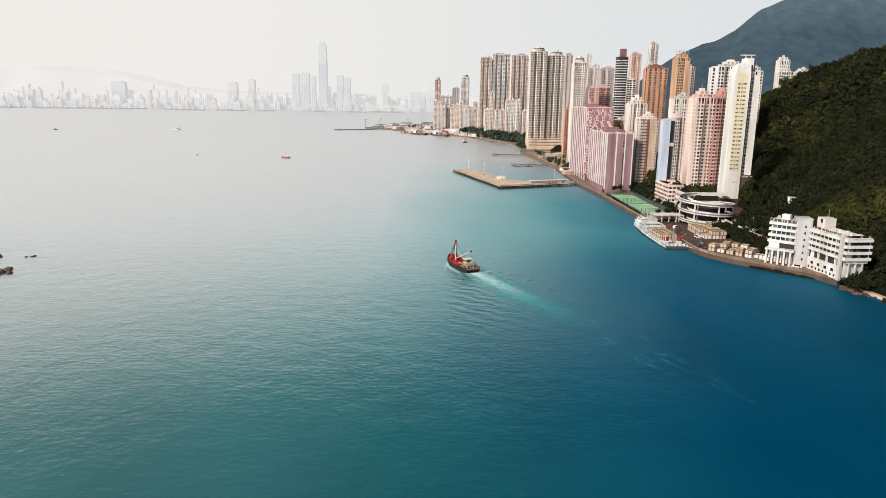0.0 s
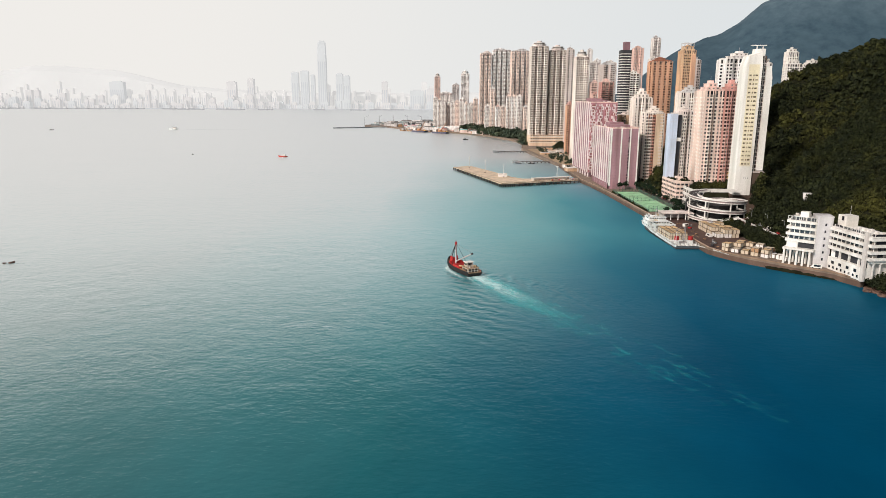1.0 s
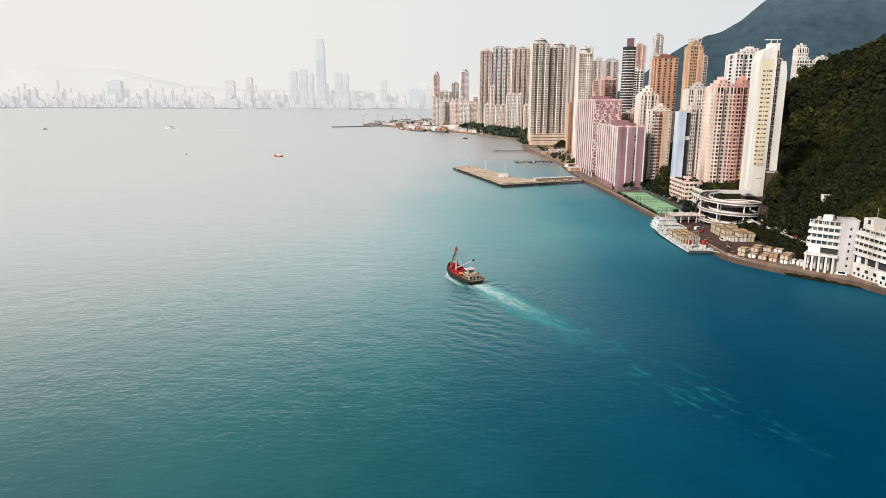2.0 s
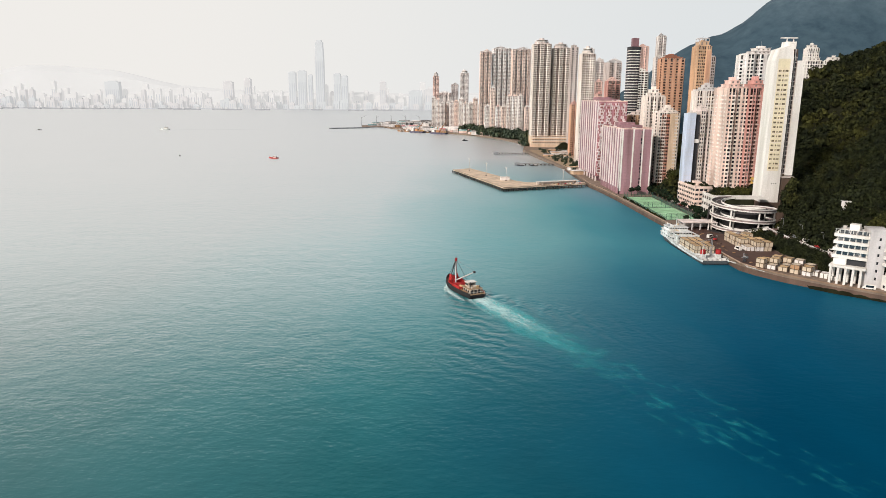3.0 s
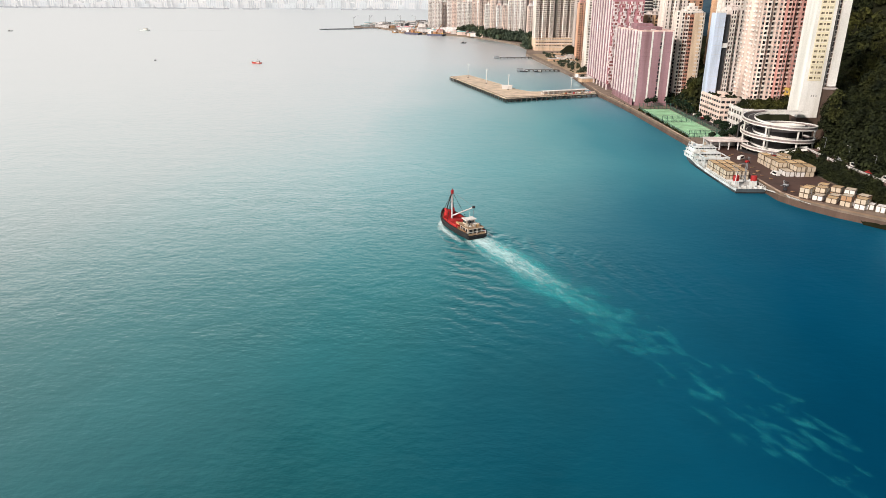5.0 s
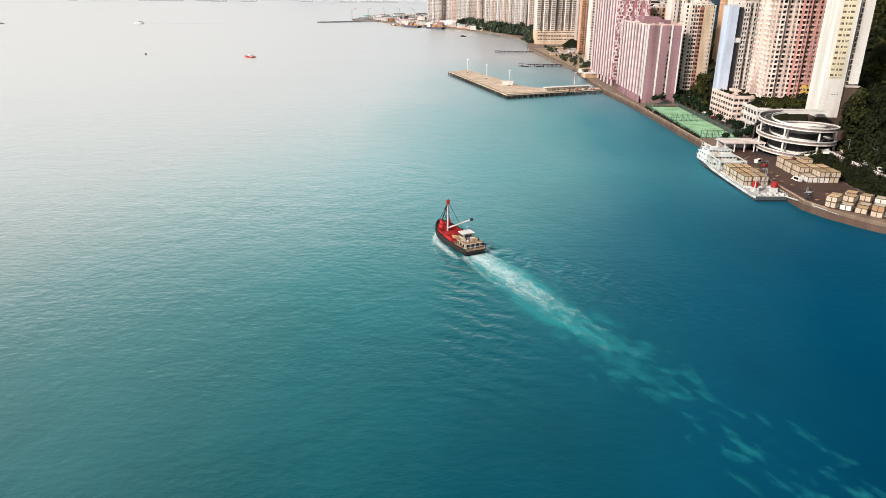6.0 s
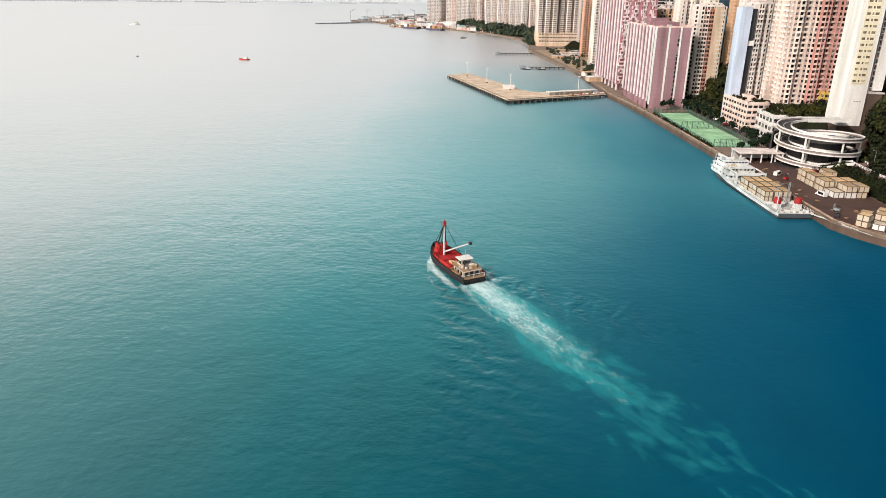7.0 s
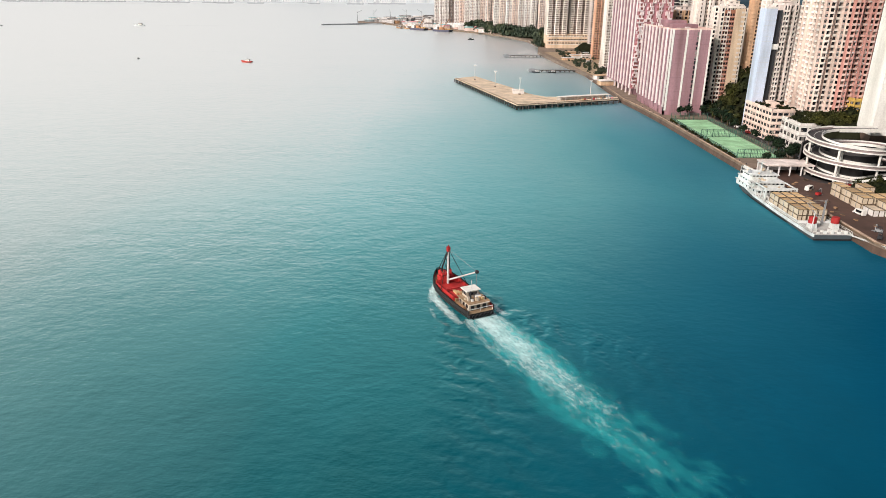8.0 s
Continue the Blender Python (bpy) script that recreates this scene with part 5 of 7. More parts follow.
hut2 = root("hillside_hut", pose(236, 452, 22.4), "small white hut half hidden among the hillside trees", "hut")
part("wall", Geo().box(0, 4, 0, 3, -3, 6.2), "off_white", hut2)
part("roof", Geo().box(-0.3, 4.3, -0.3, 3.3, 6.2, 6.45), "off_white", hut2)
part("window", Geo().box(1.0, 3.0, -0.06, 0.01, 4.6, 5.6), "glass", hut2)
forklift(168, 462, 30, "red")
forklift(165.5, 415, 120, "steel")
forklift(161.8, 408, 60, "black")
forklift(188, 476, 200, "red")
car(168, 470, 3.56, 40, "white", True, "yard vehicles")
car(170.5, 436, 3.56, 100, "white", True, "yard vehicles")
rng = random.Random(61)
for i in range(30):
    px, py = rng.uniform(161, 189), rng.uniform(404, 492)
    if 170.5 < px < 188 and 426 < py < 470:
        px = rng.uniform(160.5, 169)
    stack = rng.choice((1, 2, 4))
    r = root("pallet_stack", pose(px, py, 3.56, 0, 0, rng.uniform(0, 90)), "dark wooden pallets lying stacked on the cargo yard", "pallet", "yard pallets")
    for k in range(stack):
        part("pallet", Geo().box(-0.7, 0.7, -0.6, 0.6, k * 0.17 + 0.05, k * 0.17 + 0.15).box(-0.7, -0.55, -0.55, 0.55, k * 0.17, k * 0.17 + 0.05).box(0.55, 0.7, -0.55, 0.55, k * 0.17, k * 0.17 + 0.05), rng.choice(("trunk", "crate_rust", "brick")), r)
for i in range(26):
    yy = 515 + i * 8
    bx = interp([(511, 157.8), (545, 157.2), (600, 156.6), (645, 155.8), (700, 153.2), (733, 150.5)], yy) + 1.6
    solo("bollard", Geo().rod((0, 0, 0), (0, 0, 0.75), 0.28, 0.2, 8).rod((0, 0, 0.75), (0, 0, 0.95), 0.34, 0.3, 8), "black", "squat black iron mooring bollard on the quay edge", "bollard", "quay bollards", at=pose(bx, yy, 3.5))
forecourt = Geo()
forecourt.prism([(183, 367.2), (199.8, 349.2), (204.6, 336), (206.5, 337), (205, 352), (199, 363), (188, 378), (176, 377)], 3.4, 3.62)
solo("forecourt", forecourt, "concrete", "brown concrete quayside forecourt before the institute", "pavement", kind="structure")


def guard_rail(points, z, label):
    r = root("guard_rail", pose(0, 0, z), label, "railing", "road rails")
    for (ax, ay), (bx, by) in zip(points, points[1:]):
        k = math.hypot(bx - ax, by - ay)
        n = max(1, int(k / 2.4))
        for i in range(n):
            x, y = ax + (bx - ax) * i / n, ay + (by - ay) * i / n
            part("post", Geo().box(x - 0.15, x + 0.15, y - 0.15, y + 0.15, 0, 1.2), "off_white", r)
        part("rail", Geo().wall((ax, ay), (bx, by), -0.08, 0.08, 0.9, 1.15), "off_white", r)
        part("rail", Geo().wall((ax, ay), (bx, by), -0.07, 0.07, 0.4, 0.6), "off_white", r)


guard_rail([(203.2, 374), (203.2, 400), (202.2, 440), (204.2, 475)], 8.4, "white road railing above the cargo yard")
guard_rail([(209.8, 374), (209.8, 400), (208.8, 440), (210.6, 475)], 8.4, "white road railing below the wooded slope")


def street_lamp(x, y, z, rot):
    r = root("street_lamp", pose(x, y, z, 0, 0, rot), "slim grey street lamp with a short arm", "street lamp", "street lamps")
    part("pole", Geo().rod((0, 0, 0), (0, 0, 7.5), 0.10, 0.07), "steel", r)
    part("arm", Geo().rod((0, 0, 7.5), (1.2, 0, 7.8), 0.05), "steel", r)
    part("lantern", Geo().box(1.1, 1.7, -0.12, 0.12, 7.75, 7.9), "rail", r)


for i in range(5):
    street_lamp(210.4, 380 + i * 22, 8.4, 180)
for i in range(7):
    street_lamp(190.2, 545 + i * 24, 3.6, 0)


def cargo_ship():
    """Moored coaster: white hull, superstructure over the bow end, crates on deck, red funnels at the stern."""
    r = root("cargo_ship", pose(150.4, 416.0, -2.2) @ Matrix.Diagonal((1.04, 0.96, 1, 1)), "white moored coaster carrying tan crates, red-topped funnels", "ship")
    rings = []
    for y, half, zk, zd in ((0, 6.6, 0.6, 4.2), (3, 7.0, -1, 4.1), (30, 7.1, -2, 4.0), (52, 7.1, -2, 4.4), (65, 6.8, -2, 5.6), (76, 4.6, -1.6, 7.0), (83, 1.5, -0.8, 8.0), (86, 0.1, 2.5, 8.6)):
        rings.append([(-half, y, zd), (-half * 0.94, y, zd * 0.35), (-half * 0.7, y, zk), (half * 0.7, y, zk), (half * 0.94, y, zd * 0.35), (half, y, zd)])
    # the hull side carries its shade as a near-black colour
    part("hull", Geo().loft(rings), "hull_shade", r, "hull side coloured near black as its shade")
    for side in (-1, 1):
        part("sheer_strake", Geo().loft([[(side * (ring[5][0] + 0.05), ring[5][1], ring[5][2] - 0.75), (side * (ring[5][0] + 0.12), ring[5][1], ring[5][2] + 0.35), (side * (ring[5][0] - 0.1), ring[5][1], ring[5][2] + 0.35), (side * (ring[5][0] - 0.1), ring[5][1], ring[5][2] - 0.75)] for ring in rings]), "hull_white", r, "white sheer strake")
    part("boot_stripe", Geo().loft([[(x * 1.005, y, z) for x, y, z in ((-half * 0.975, yy, 2.75), (half * 0.975, yy, 2.75), (half * 0.95, yy, 1.0), (-half * 0.95, yy, 1.0))] for yy, half in ((-0.1, 6.6), (30, 7.15), (52, 7.15), (64, 6.6))]), "hull_black", r)
    part("deck", Geo().loft([[(-h2 + 0.3, yy, zz), (h2 - 0.3, yy, zz), (h2 - 0.3, yy, zz + 0.06), (-h2 + 0.3, yy, zz + 0.06)] for yy, h2, zz in ((0.3, 6.6, 4.15), (30, 7.1, 4.0), (50, 7.1, 4.35), (58, 6.8, 4.9))]), "deck_grey", r)
    for side in (-1, 1):
        rail = Geo()
        for z in (0.55, 1.1):
            rail.rod((side * 6.7, 0.5, 4.2 + z), (side * 6.95, 50, 4.3 + z), 0.08, k=4)
        for i in range(21):
            rail.rod((side * 6.8, 0.6 + i * 2.35, 4.1), (side * 6.8, 0.6 + i * 2.35, 5.3), 0.06, k=4)
        part("railing", rail, "rail", r)
    for z0, z1, xa, ya, yb in ((4.4, 6.8, 6.6, 52, 74), (6.8, 9.0, 6.4, 56, 73), (9.0, 11.0, 5.6, 62, 71)):
        part("superstructure", Geo().box(-xa, xa, ya, yb, z0, z1 - 0.15).box(-xa - 0.5, xa + 0.5, ya - 0.8, yb + 0.5, z1 - 0.15, z1), "hull_white", r)
        for i in range(7):
            xx = -xa + 0.9 + i * (2 * xa - 1.8) / 6.5
            part("window", Geo().box(xx, xx + 0.9, ya - 0.06, ya + 0.01, z0 + 1.2, z0 + 2.0), "glass", r)
        for i in range(5):
            yy = ya + 2 + i * (yb - ya - 4) / 4.5
            part("window", Geo().box(-xa - 0.06, -xa + 0.01, yy, yy + 1.0, z0 + 1.2, z0 + 2.0), "glass", r)
    part("gantry", Geo().box(-6.4, -5.8, 44, 44.6, 4.3, 9).box(5.8, 6.4, 44, 44.6, 4.3, 9).box(-6.4, 6.4, 44, 44.6, 9, 9.6).box(-6.2, -5.8, 44.6, 55, 9.05, 9.5).box(5.8, 6.2, 44.6, 55, 9.05, 9.5), "hull_white", r)
    grg = random.Random(4)
    for zd, ya, yb in ((6.8, 52.5, 55), (9.0, 56.5, 61), (11.0, 63, 70), (4.45, 44, 51)):
        for _ in range(7):
            gx, gy, gs = grg.uniform(-5.5, 4.8), grg.uniform(ya, yb), grg.uniform(0.5, 1.2)
            part("deck_locker", Geo().box(gx, gx + gs, gy, gy + gs * 1.2, zd, zd + grg.uniform(0.5, 1.5)), grg.choice(("hull_white", "rail", "crate_pale", "steel")), r)
    for yy in (46, 48.5):
        part("awning_frame", Geo().box(-6.2, 6.2, yy, yy + 0.25, 8.4, 8.65).box(-6.2, -5.95, yy, yy + 0.25, 4.4, 8.4).box(5.95, 6.2, yy, yy + 0.25, 4.4, 8.4), "hull_white", r)
    for sx in (-6.9, 6.3):
        part("foredeck_bulwark", Geo().loft([[(sgn2 * (h2 + 0.1), yy, zz), (sgn2 * (h2 + 0.25), yy, zz + 1.5), (sgn2 * (h2 + 0.05), yy, zz + 1.5), (sgn2 * (h2 - 0.1), yy, zz)] for yy, h2, zz in ((62, 6.9, 5.3), (70, 6.0, 6.2), (76, 4.6, 7.0), (83, 1.5, 8.0), (85.6, 0.25, 8.5)) for sgn2 in (-1 if sx < 0 else 1,)]), "hull_white", r)
        part("lifeboat", Geo().loft([[(sx + 0.3 + q * math.cos(0.785 * k) * 0.55, 58 + s, 8.0 + q * 0.6 * math.sin(0.785 * k)) for k in range(8)] for s, q in ((0, 0.25), (0.8, 1.0), (3.6, 1.0), (4.6, 0.2))]), "hull_white", r)
    part("mast", Geo().rod((0, 66, 10.9), (0, 66, 17), 0.3, 0.12).rod((-2, 66, 15.5), (2, 66, 15.5), 0.1), "hull_white", r)
    for x in (-4.0, 4.0):
        f = part("funnel", Geo().loft([[(x - 1.2, y - 1.5, 4.1 + (y - 8) * 0), (x + 1.2, y - 1.5, 4.1), (x + 1.2, y + 1.5, 4.1), (x - 1.2, y + 1.5, 4.1)] for y in (8,)] + [[(x - 1.0, 6.7, 6.4), (x + 1.0, 6.7, 6.4), (x + 1.0, 9.3, 6.4), (x - 1.0, 9.3, 6.4)]]), "hull_white", r)
        part("funnel_top", Geo().loft([[(x + q * math.cos(0.5236 * k), 8 + q * 1.1 * math.sin(0.5236 * k), zz) for k in range(12)] for q, zz in ((1.35, 6.3), (1.4, 7.2), (1.3, 8.6))]), "red", f, "red funnel top")
    for x, y in ((1.5, 12.5), (3.0, 14.5)):
        part("cargo_mast", Geo().rod((x, y, 4.1), (x, y, 13.5), 0.22, 0.14).rod((x, y, 5.2), (x - 3.4, y + 6, 11), 0.14, 0.1).rod((x, y, 13.2), (x - 3.4, y + 6, 11), 0.05, k=4), "steel", r, "dark steel cargo mast with a raised boom")
    part("hatch_rim", Geo().box(-6.0, 6.0, 14.6, 15.0, 4.05, 5.0).box(-6.0, 6.0, 41.8, 42.2, 4.05, 5.0).box(-6.0, -5.6, 15.0, 41.8, 4.05, 5.0).box(5.6, 6.0, 15.0, 41.8, 4.05, 5.0), "hull_white", r)
    part("stern_pole", Geo().rod((-5.4, 5, 4.1), (-5.2, 5.2, 11.5), 0.25, 0.12), "hull_white", r)
    for i in range(10):
        x, y = -5 + (i % 5) * 2.4, 1.2 + (i // 5) * 2.2
        part("deck_gear", Geo().box(x, x + 0.9, y, y + 0.8, 4.15, 4.9 + 0.4 * (i % 3)), "rail", r)
    return r


cargo_ship()
rng = random.Random(17)
for i in range(3):
    for j in range(3):
        for k in range(2):
            freight_box("tan strapped crate on the ship's deck", 144.9 + i * 3.8, 432.0 + j * 8.3, 2.0 + k * 2.3, 3.4, 7.7, 2.25, rng.choice(("crate", "crate", "crate_pale")), 0, "ship's crates")
for i in range(3):
    solo("mooring_rope", Geo().rod((156.8 - i * 0.4, 417 - i * 0.3, 2.1), (159.2 + i * 1.5, 398 - i * 6, 3.9), 0.09, k=4), "rail", "pale mooring rope running to the quay", "rope", "mooring ropes")


link = root("quay_canopy", pose(160, 494, 3.5), "pale flat-roofed landing canopy beside the ship's bow", "shed")
part("roof", Geo().box(0, 22, 0, 12, 4.6, 5.2), "sand", link)
for i in range(5):
    for yy in (0.4, 11):
        part("post", Geo().box(0.4 + i * 5.2, 0.9 + i * 5.2, yy, yy + 0.5, 0, 4.6), "off_white", link)
part("wall", Geo().box(0.6, 21.6, 11.4, 11.6, 0, 4.6), "off_white", link)


def institute():
    """White terraced institute on the shore: two banded wings, a grey stair tower and an open pillared base."""
    a = root("institute_wing", pose(184.4, 369.2, 3.5, 0, 0, -41) @ Matrix.Diagonal((1, 1, 1.05, 1)), "white wing with banded balconies on tall pillars", "building")
    part("wall", Geo().box(0.6, 13.2, 0.6, 12, 9.5, 23.2), "white", a)
    for i in range(4):
        z = 11.4 + i * 3.1
        part("balcony", Geo().box(-0.6, 13.6, -0.6, 12.4, z, z + 1.35), "white", a)
        for c in range(5):
            part("window", Geo().box(1.0 + c * 2.4, 3.0 + c * 2.4, 0.5, 0.62, z + 1.4, z + 3.05), "glass", a)
        for c in range(3):
            part("window", Geo().box(0.5, 0.62, 1.5 + c * 3.5, 4.2 + c * 3.5, z + 1.4, z + 3.05), "glass", a)
    part("terrace_slab", Geo().box(-0.8, 13.8, -3, 12, 7.6, 8.6), "white", a)
    part("podium_wall", Geo().box(0.2, 5.5, -0.2, 11, 8.6, 11.4), "white", a)
    # black panel stands for the shade in the open storey
    part("floor_shade_panel", Geo().box(5.6, 13, 0.5, 0.58, 8.7, 11.3), "black", a)
    for i in range(5):
        part("pillar", Geo().box(-0.4 + i * 3.0, 0.6 + i * 3.0, -2.8, -1.8, 0, 7.7), "white", a)
        part("pillar", Geo().box(-0.4 + i * 3.0, 0.6 + i * 3.0, 4, 5, 0, 7.7), "white", a)
    # black block behind the pillars fills in the shade underneath
    part("undercroft_shade", Geo().box(0.2, 13, 5.2, 11.8, 0, 7.6), "black", a)
    part("roof_hut", Geo().box(4.5, 8.5, 3, 7, 23.2, 26), "white", a)
    for i in range(8):
        part("roof_post", Geo().box(i * 1.75 - 0.3, i * 1.75 - 0.1, -0.4, -0.2, 22.4, 24.1), "rail", a)
    part("roof_rail", Geo().box(-0.4, 13.4, -0.4, -0.25, 23.8, 24.0), "rail", a)
    for i in range(4):
        part("roof_unit", Geo().box(1 + i * 3, 2.4 + i * 3, 8, 9.6, 23.2, 24.3), "pale", a)
    t = root("stair_tower", pose(194.4, 360.0, 3.5, 0, 0, -14) @ Matrix.Diagonal((1, 1, 1.05, 1)), "grey concrete stair tower between the white wings", "building")
    part("wall", Geo().box(0, 7.2, 0, 9, 0, 24.5), "grey", t)
    for i in range(6):
        part("window", Geo().box(3.6, 4.4, -0.08, 0.01, 3.5 + i * 3.4, 4.7 + i * 3.4), "glass", t)
    part("parapet", Geo().box(-0.2, 7.4, -0.2, 9.2, 24.5, 25.2), "grey", t)
    b = root("institute_wing", pose(201.3, 358.4, 3.5, 0, 0, -84) @ Matrix.Diagonal((0.96, 0.9, 1.05, 1)), "white terraced wing with long balcony bands", "building")
    part("wall", Geo().box(0.6, 30, 0.6, 13, 8.6, 21), "white", b)
    part("base_wall", Geo().box(0.6, 27.6, 0.65, 12.9, 0, 8.6), "white", b)
    for c in range(3):
        part("pillar", Geo().box(29.2, 29.8, 2.0 + c * 4.0, 2.6 + c * 4.0, 0, 8.7), "white", b)
    for i in range(4):
        z = 10.0 + i * 3.0
        part("balcony", Geo().box(0.2, 31, -1.4, 14.0, z, z + 1.3), "white", b)
        part("window_band", Geo().box(1, 30, 0.5, 0.62, z + 1.3, z + 2.95), "glass", b)
        part("window_band", Geo().box(29.98, 30.1, 1, 12.6, z + 1.3, z + 2.95), "glass", b)
        for c in range(9):
            part("mullion", Geo().box(2.5 + c * 3.2, 2.75 + c * 3.2, -0.9, -0.6, z + 1.3, z + 3.05), "white", b)
    # black strip put in as the shade of the open floor
    part("open_floor_shade", Geo().box(4, 27.4, 0.45, 0.62, 6.4, 9.6), "black", b)
    for c in range(8):
        part("window", Geo().box(2.2 + c * 3.0, 3.4 + c * 3.0, -1.27, -1.19, 1.0, 2.1), "glass", b)
    for c in range(3):
        part("pillar", Geo().box(8 + c * 7, 8.7 + c * 7, -0.6, 0.5, 6.2, 10), "white", b)
    part("lower_wall", Geo().box(1, 27.8, -1.2, 0.6, 0, 6.2), "white", b)
    for c in range(4):
        part("window", Geo().box(4 + c * 5.6, 6 + c * 5.6, -1.28, -1.19, 3.2, 4.6), "glass", b)
    part("corner_shaft", Geo().box(26.4, 28.6, -2.2, -1.0, 0, 22.4), "pale", b)
    part("penthouse", Geo().box(-3, 3.6, 5, 12, 18, 26), "white", b)
    part("penthouse_window", Geo().box(0, 1.6, 4.92, 5.01, 23.5, 25.5), "glass", b)
    part("roof", Geo().box(1, 30.5, -1, 13.6, 20.4, 20.9), "pale", b)
    for i in range(14):
        part("roof_post", Geo().box(9.5 + i * 1.5, 9.65 + i * 1.5, -0.9, -0.75, 20.9, 22.0), "rail", b)
    part("roof_rail", Geo().box(9.5, 30, -0.9, -0.75, 22.0, 22.15), "rail", b)
    for i in range(6):
        part("roof_unit", Geo().box(11 + i * 3, 12.6 + i * 3, 4 + (i % 3) * 2, 5.5 + (i % 3) * 2, 20.9, 22.2), "pale", b)
    part("antenna", Geo().rod((2, 8, 26), (2, 8, 31), 0.12, 0.05), "rail", b)


institute()

# ---- the red derrick lighter and its wake ----
BOAT = pose(*BOAT_AT, 0, 0, 0, BOAT_TURN) @ Matrix.Diagonal((1.08, 1.08, 1.08, 1))


def lighter():
    """Local x runs forward from midships, y to port."""
    r = root("derrick_lighter", BOAT, "black-hulled derrick lighter with a bright red hold and cream wheelhouse", "boat")
    hull = []
    shape = ((-12.0, 3.6, 0.5, 1.7), (-11.2, 4.1, -0.6, 1.7), (-6, 4.4, -1.2, 1.6), (2, 4.4, -1.2, 1.7), (6.5, 4.1, -1.1, 2.2), (9.5, 3.0, -0.8, 2.9), (11.6, 1.4, -0.2, 3.5), (12.6, 0.25, 1.0, 3.9))
    for x, half, zk, zd in shape:
        hull.append([(x, -half, zd), (x, -half * 0.95, zd * 0.35), (x, -half * 0.6, zk), (x, half * 0.6, zk), (x, half * 0.95, zd * 0.35), (x, half, zd)])
    part("hull", Geo().loft(hull), "hull_black", r)
    for sgn in (-1, 1):
        rings = [[(x, sgn * (half + 0.06), zd - 0.15), (x, sgn * (half + 0.06), zd + 0.75), (x, sgn * (half - 0.16), zd + 0.75), (x, sgn * (half - 0.16), zd - 0.15)] for x, half, zk, zd in shape]
        part("bulwark", Geo().loft(rings), "hull_black", r)
        lining = [[(x, sgn * (half - 0.17), zd + 0.02), (x, sgn * (half - 0.17), zd + 0.72), (x, sgn * (half - 0.24), zd + 0.72), (x, sgn * (half - 0.24), zd + 0.02)] for x, half, zk, zd in shape[1:-1]]
        part("bulwark_lining", Geo().loft(lining), "red", r, "red painted inner bulwark")
        cap = [[(x, sgn * (half + 0.1), zd + 0.75), (x, sgn * (half - 0.26), zd + 0.75), (x, sgn * (half - 0.26), zd + 0.83), (x, sgn * (half + 0.1), zd + 0.83)] for x, half, zk, zd in shape[:-1]]
        part("cap_rail", Geo().loft(cap), "hull_black", r)
        rub = [[(x, sgn * (half + 0.02), zd - 0.55), (x, sgn * (half + 0.2), zd - 0.5), (x, sgn * (half + 0.2), zd - 0.25), (x, sgn * (half + 0.02), zd - 0.2)] for x, half, zk, zd in shape]
        part("rubbing_strake", Geo().loft(rub), "hull_black", r)
    deck = [[(x, -half + 0.2, zd + 0.04), (x, half - 0.2, zd + 0.04), (x, half - 0.2, zd - 0.1), (x, -half + 0.2, zd - 0.1)] for x, half, zk, zd in shape[:-1]]
    part("deck", Geo().loft(deck), "deck_tan", r, "worn tan deck")
    hold = Geo()
    x0, x1, h2, z0, z1 = -3.2, 6.6, 3.3, 1.6, 3.05
    hold.box(x0, x1, h2, h2 + 0.25, z0, z1).box(x0, x1, -h2 - 0.25, -h2, z0, z1).box(x0 - 0.25, x0, -h2, h2, z0, z1).box(x1, x1 + 0.25, -h2, h2, z0, z1 + 0.5)
    part("hold_coaming", hold, "red", r, "bright red hold coaming")
    part("hold_floor", Geo().box(x0, x1, -h2, h2, 1.72, 2.28), "red", r)
    part("hold_beam", Geo().box(1.4, 1.8, -h2, h2, 2.7, 3.0), "red", r)
    for k in range(5):
        part("cargo_board", Geo().box(-2.9 + 0.4 * k, -1.2 + 0.5 * k, -2.4 + k * 0.8, -1.8 + k * 0.8, 2.28, 2.5 + 0.08 * k), "crate", r)
    for k in range(6):
        part("hold_rib", Geo().box(x0 + 0.9 + k * 1.6, x0 + 1.1 + k * 1.6, -h2 - 0.02, -h2 + 0.14, 2.28, 3.0).box(x0 + 0.9 + k * 1.6, x0 + 1.1 + k * 1.6, h2 - 0.14, h2 + 0.02, 2.28, 3.0), "red", r)
    # derrick: mast, winch house, boom, stays
    part("winch_house", Geo().box(6.9, 9.0, -2.0, 2.0, 2.3, 4.2), "red", r)
    part("winch_drum", Geo().rod((7.6, -1.5, 4.6), (7.6, 1.5, 4.6), 0.55, k=10), "red", r)
    for side in (-1, 1):
        part("winch_flywheel", Geo().rod((8.3, side * 1.2, 5.0), (8.3, side * 1.7, 5.0), 0.8, k=12), "red", r)
    part("mast", Geo().rod((6.4, 0, 2.2), (6.4, 0, 12.4), 0.36, 0.24, 10), "grey", r, "pale steel mast")
    part("mast_head", Geo().box(6.05, 6.75, -0.45, 0.45, 11.6, 12.9).rod((6.4, 0, 12.9), (6.4, 0, 13.5), 0.1), "red", r, "dark red mast head")
    for sgn in (-1, 1):
        part("mast_leg", Geo().rod((8.9, sgn * 1.9, 2.4), (6.5, sgn * 0.2, 11.6), 0.2), "hull_black", r)
        part("stay", Geo().rod((10.8, sgn * 1.6, 3.4), (6.4, 0, 12.3), 0.08, k=4).rod((2.5, sgn * 4.1, 2.4), (6.4, 0, 12.3), 0.08, k=4), "hull_black", r)
    part("boom", Geo().rod((6.1, 0, 3.4), (-3.2, -3.4, 8.6), 0.26, 0.2, 8), "grey", r, "pale cargo boom swung out over the side")
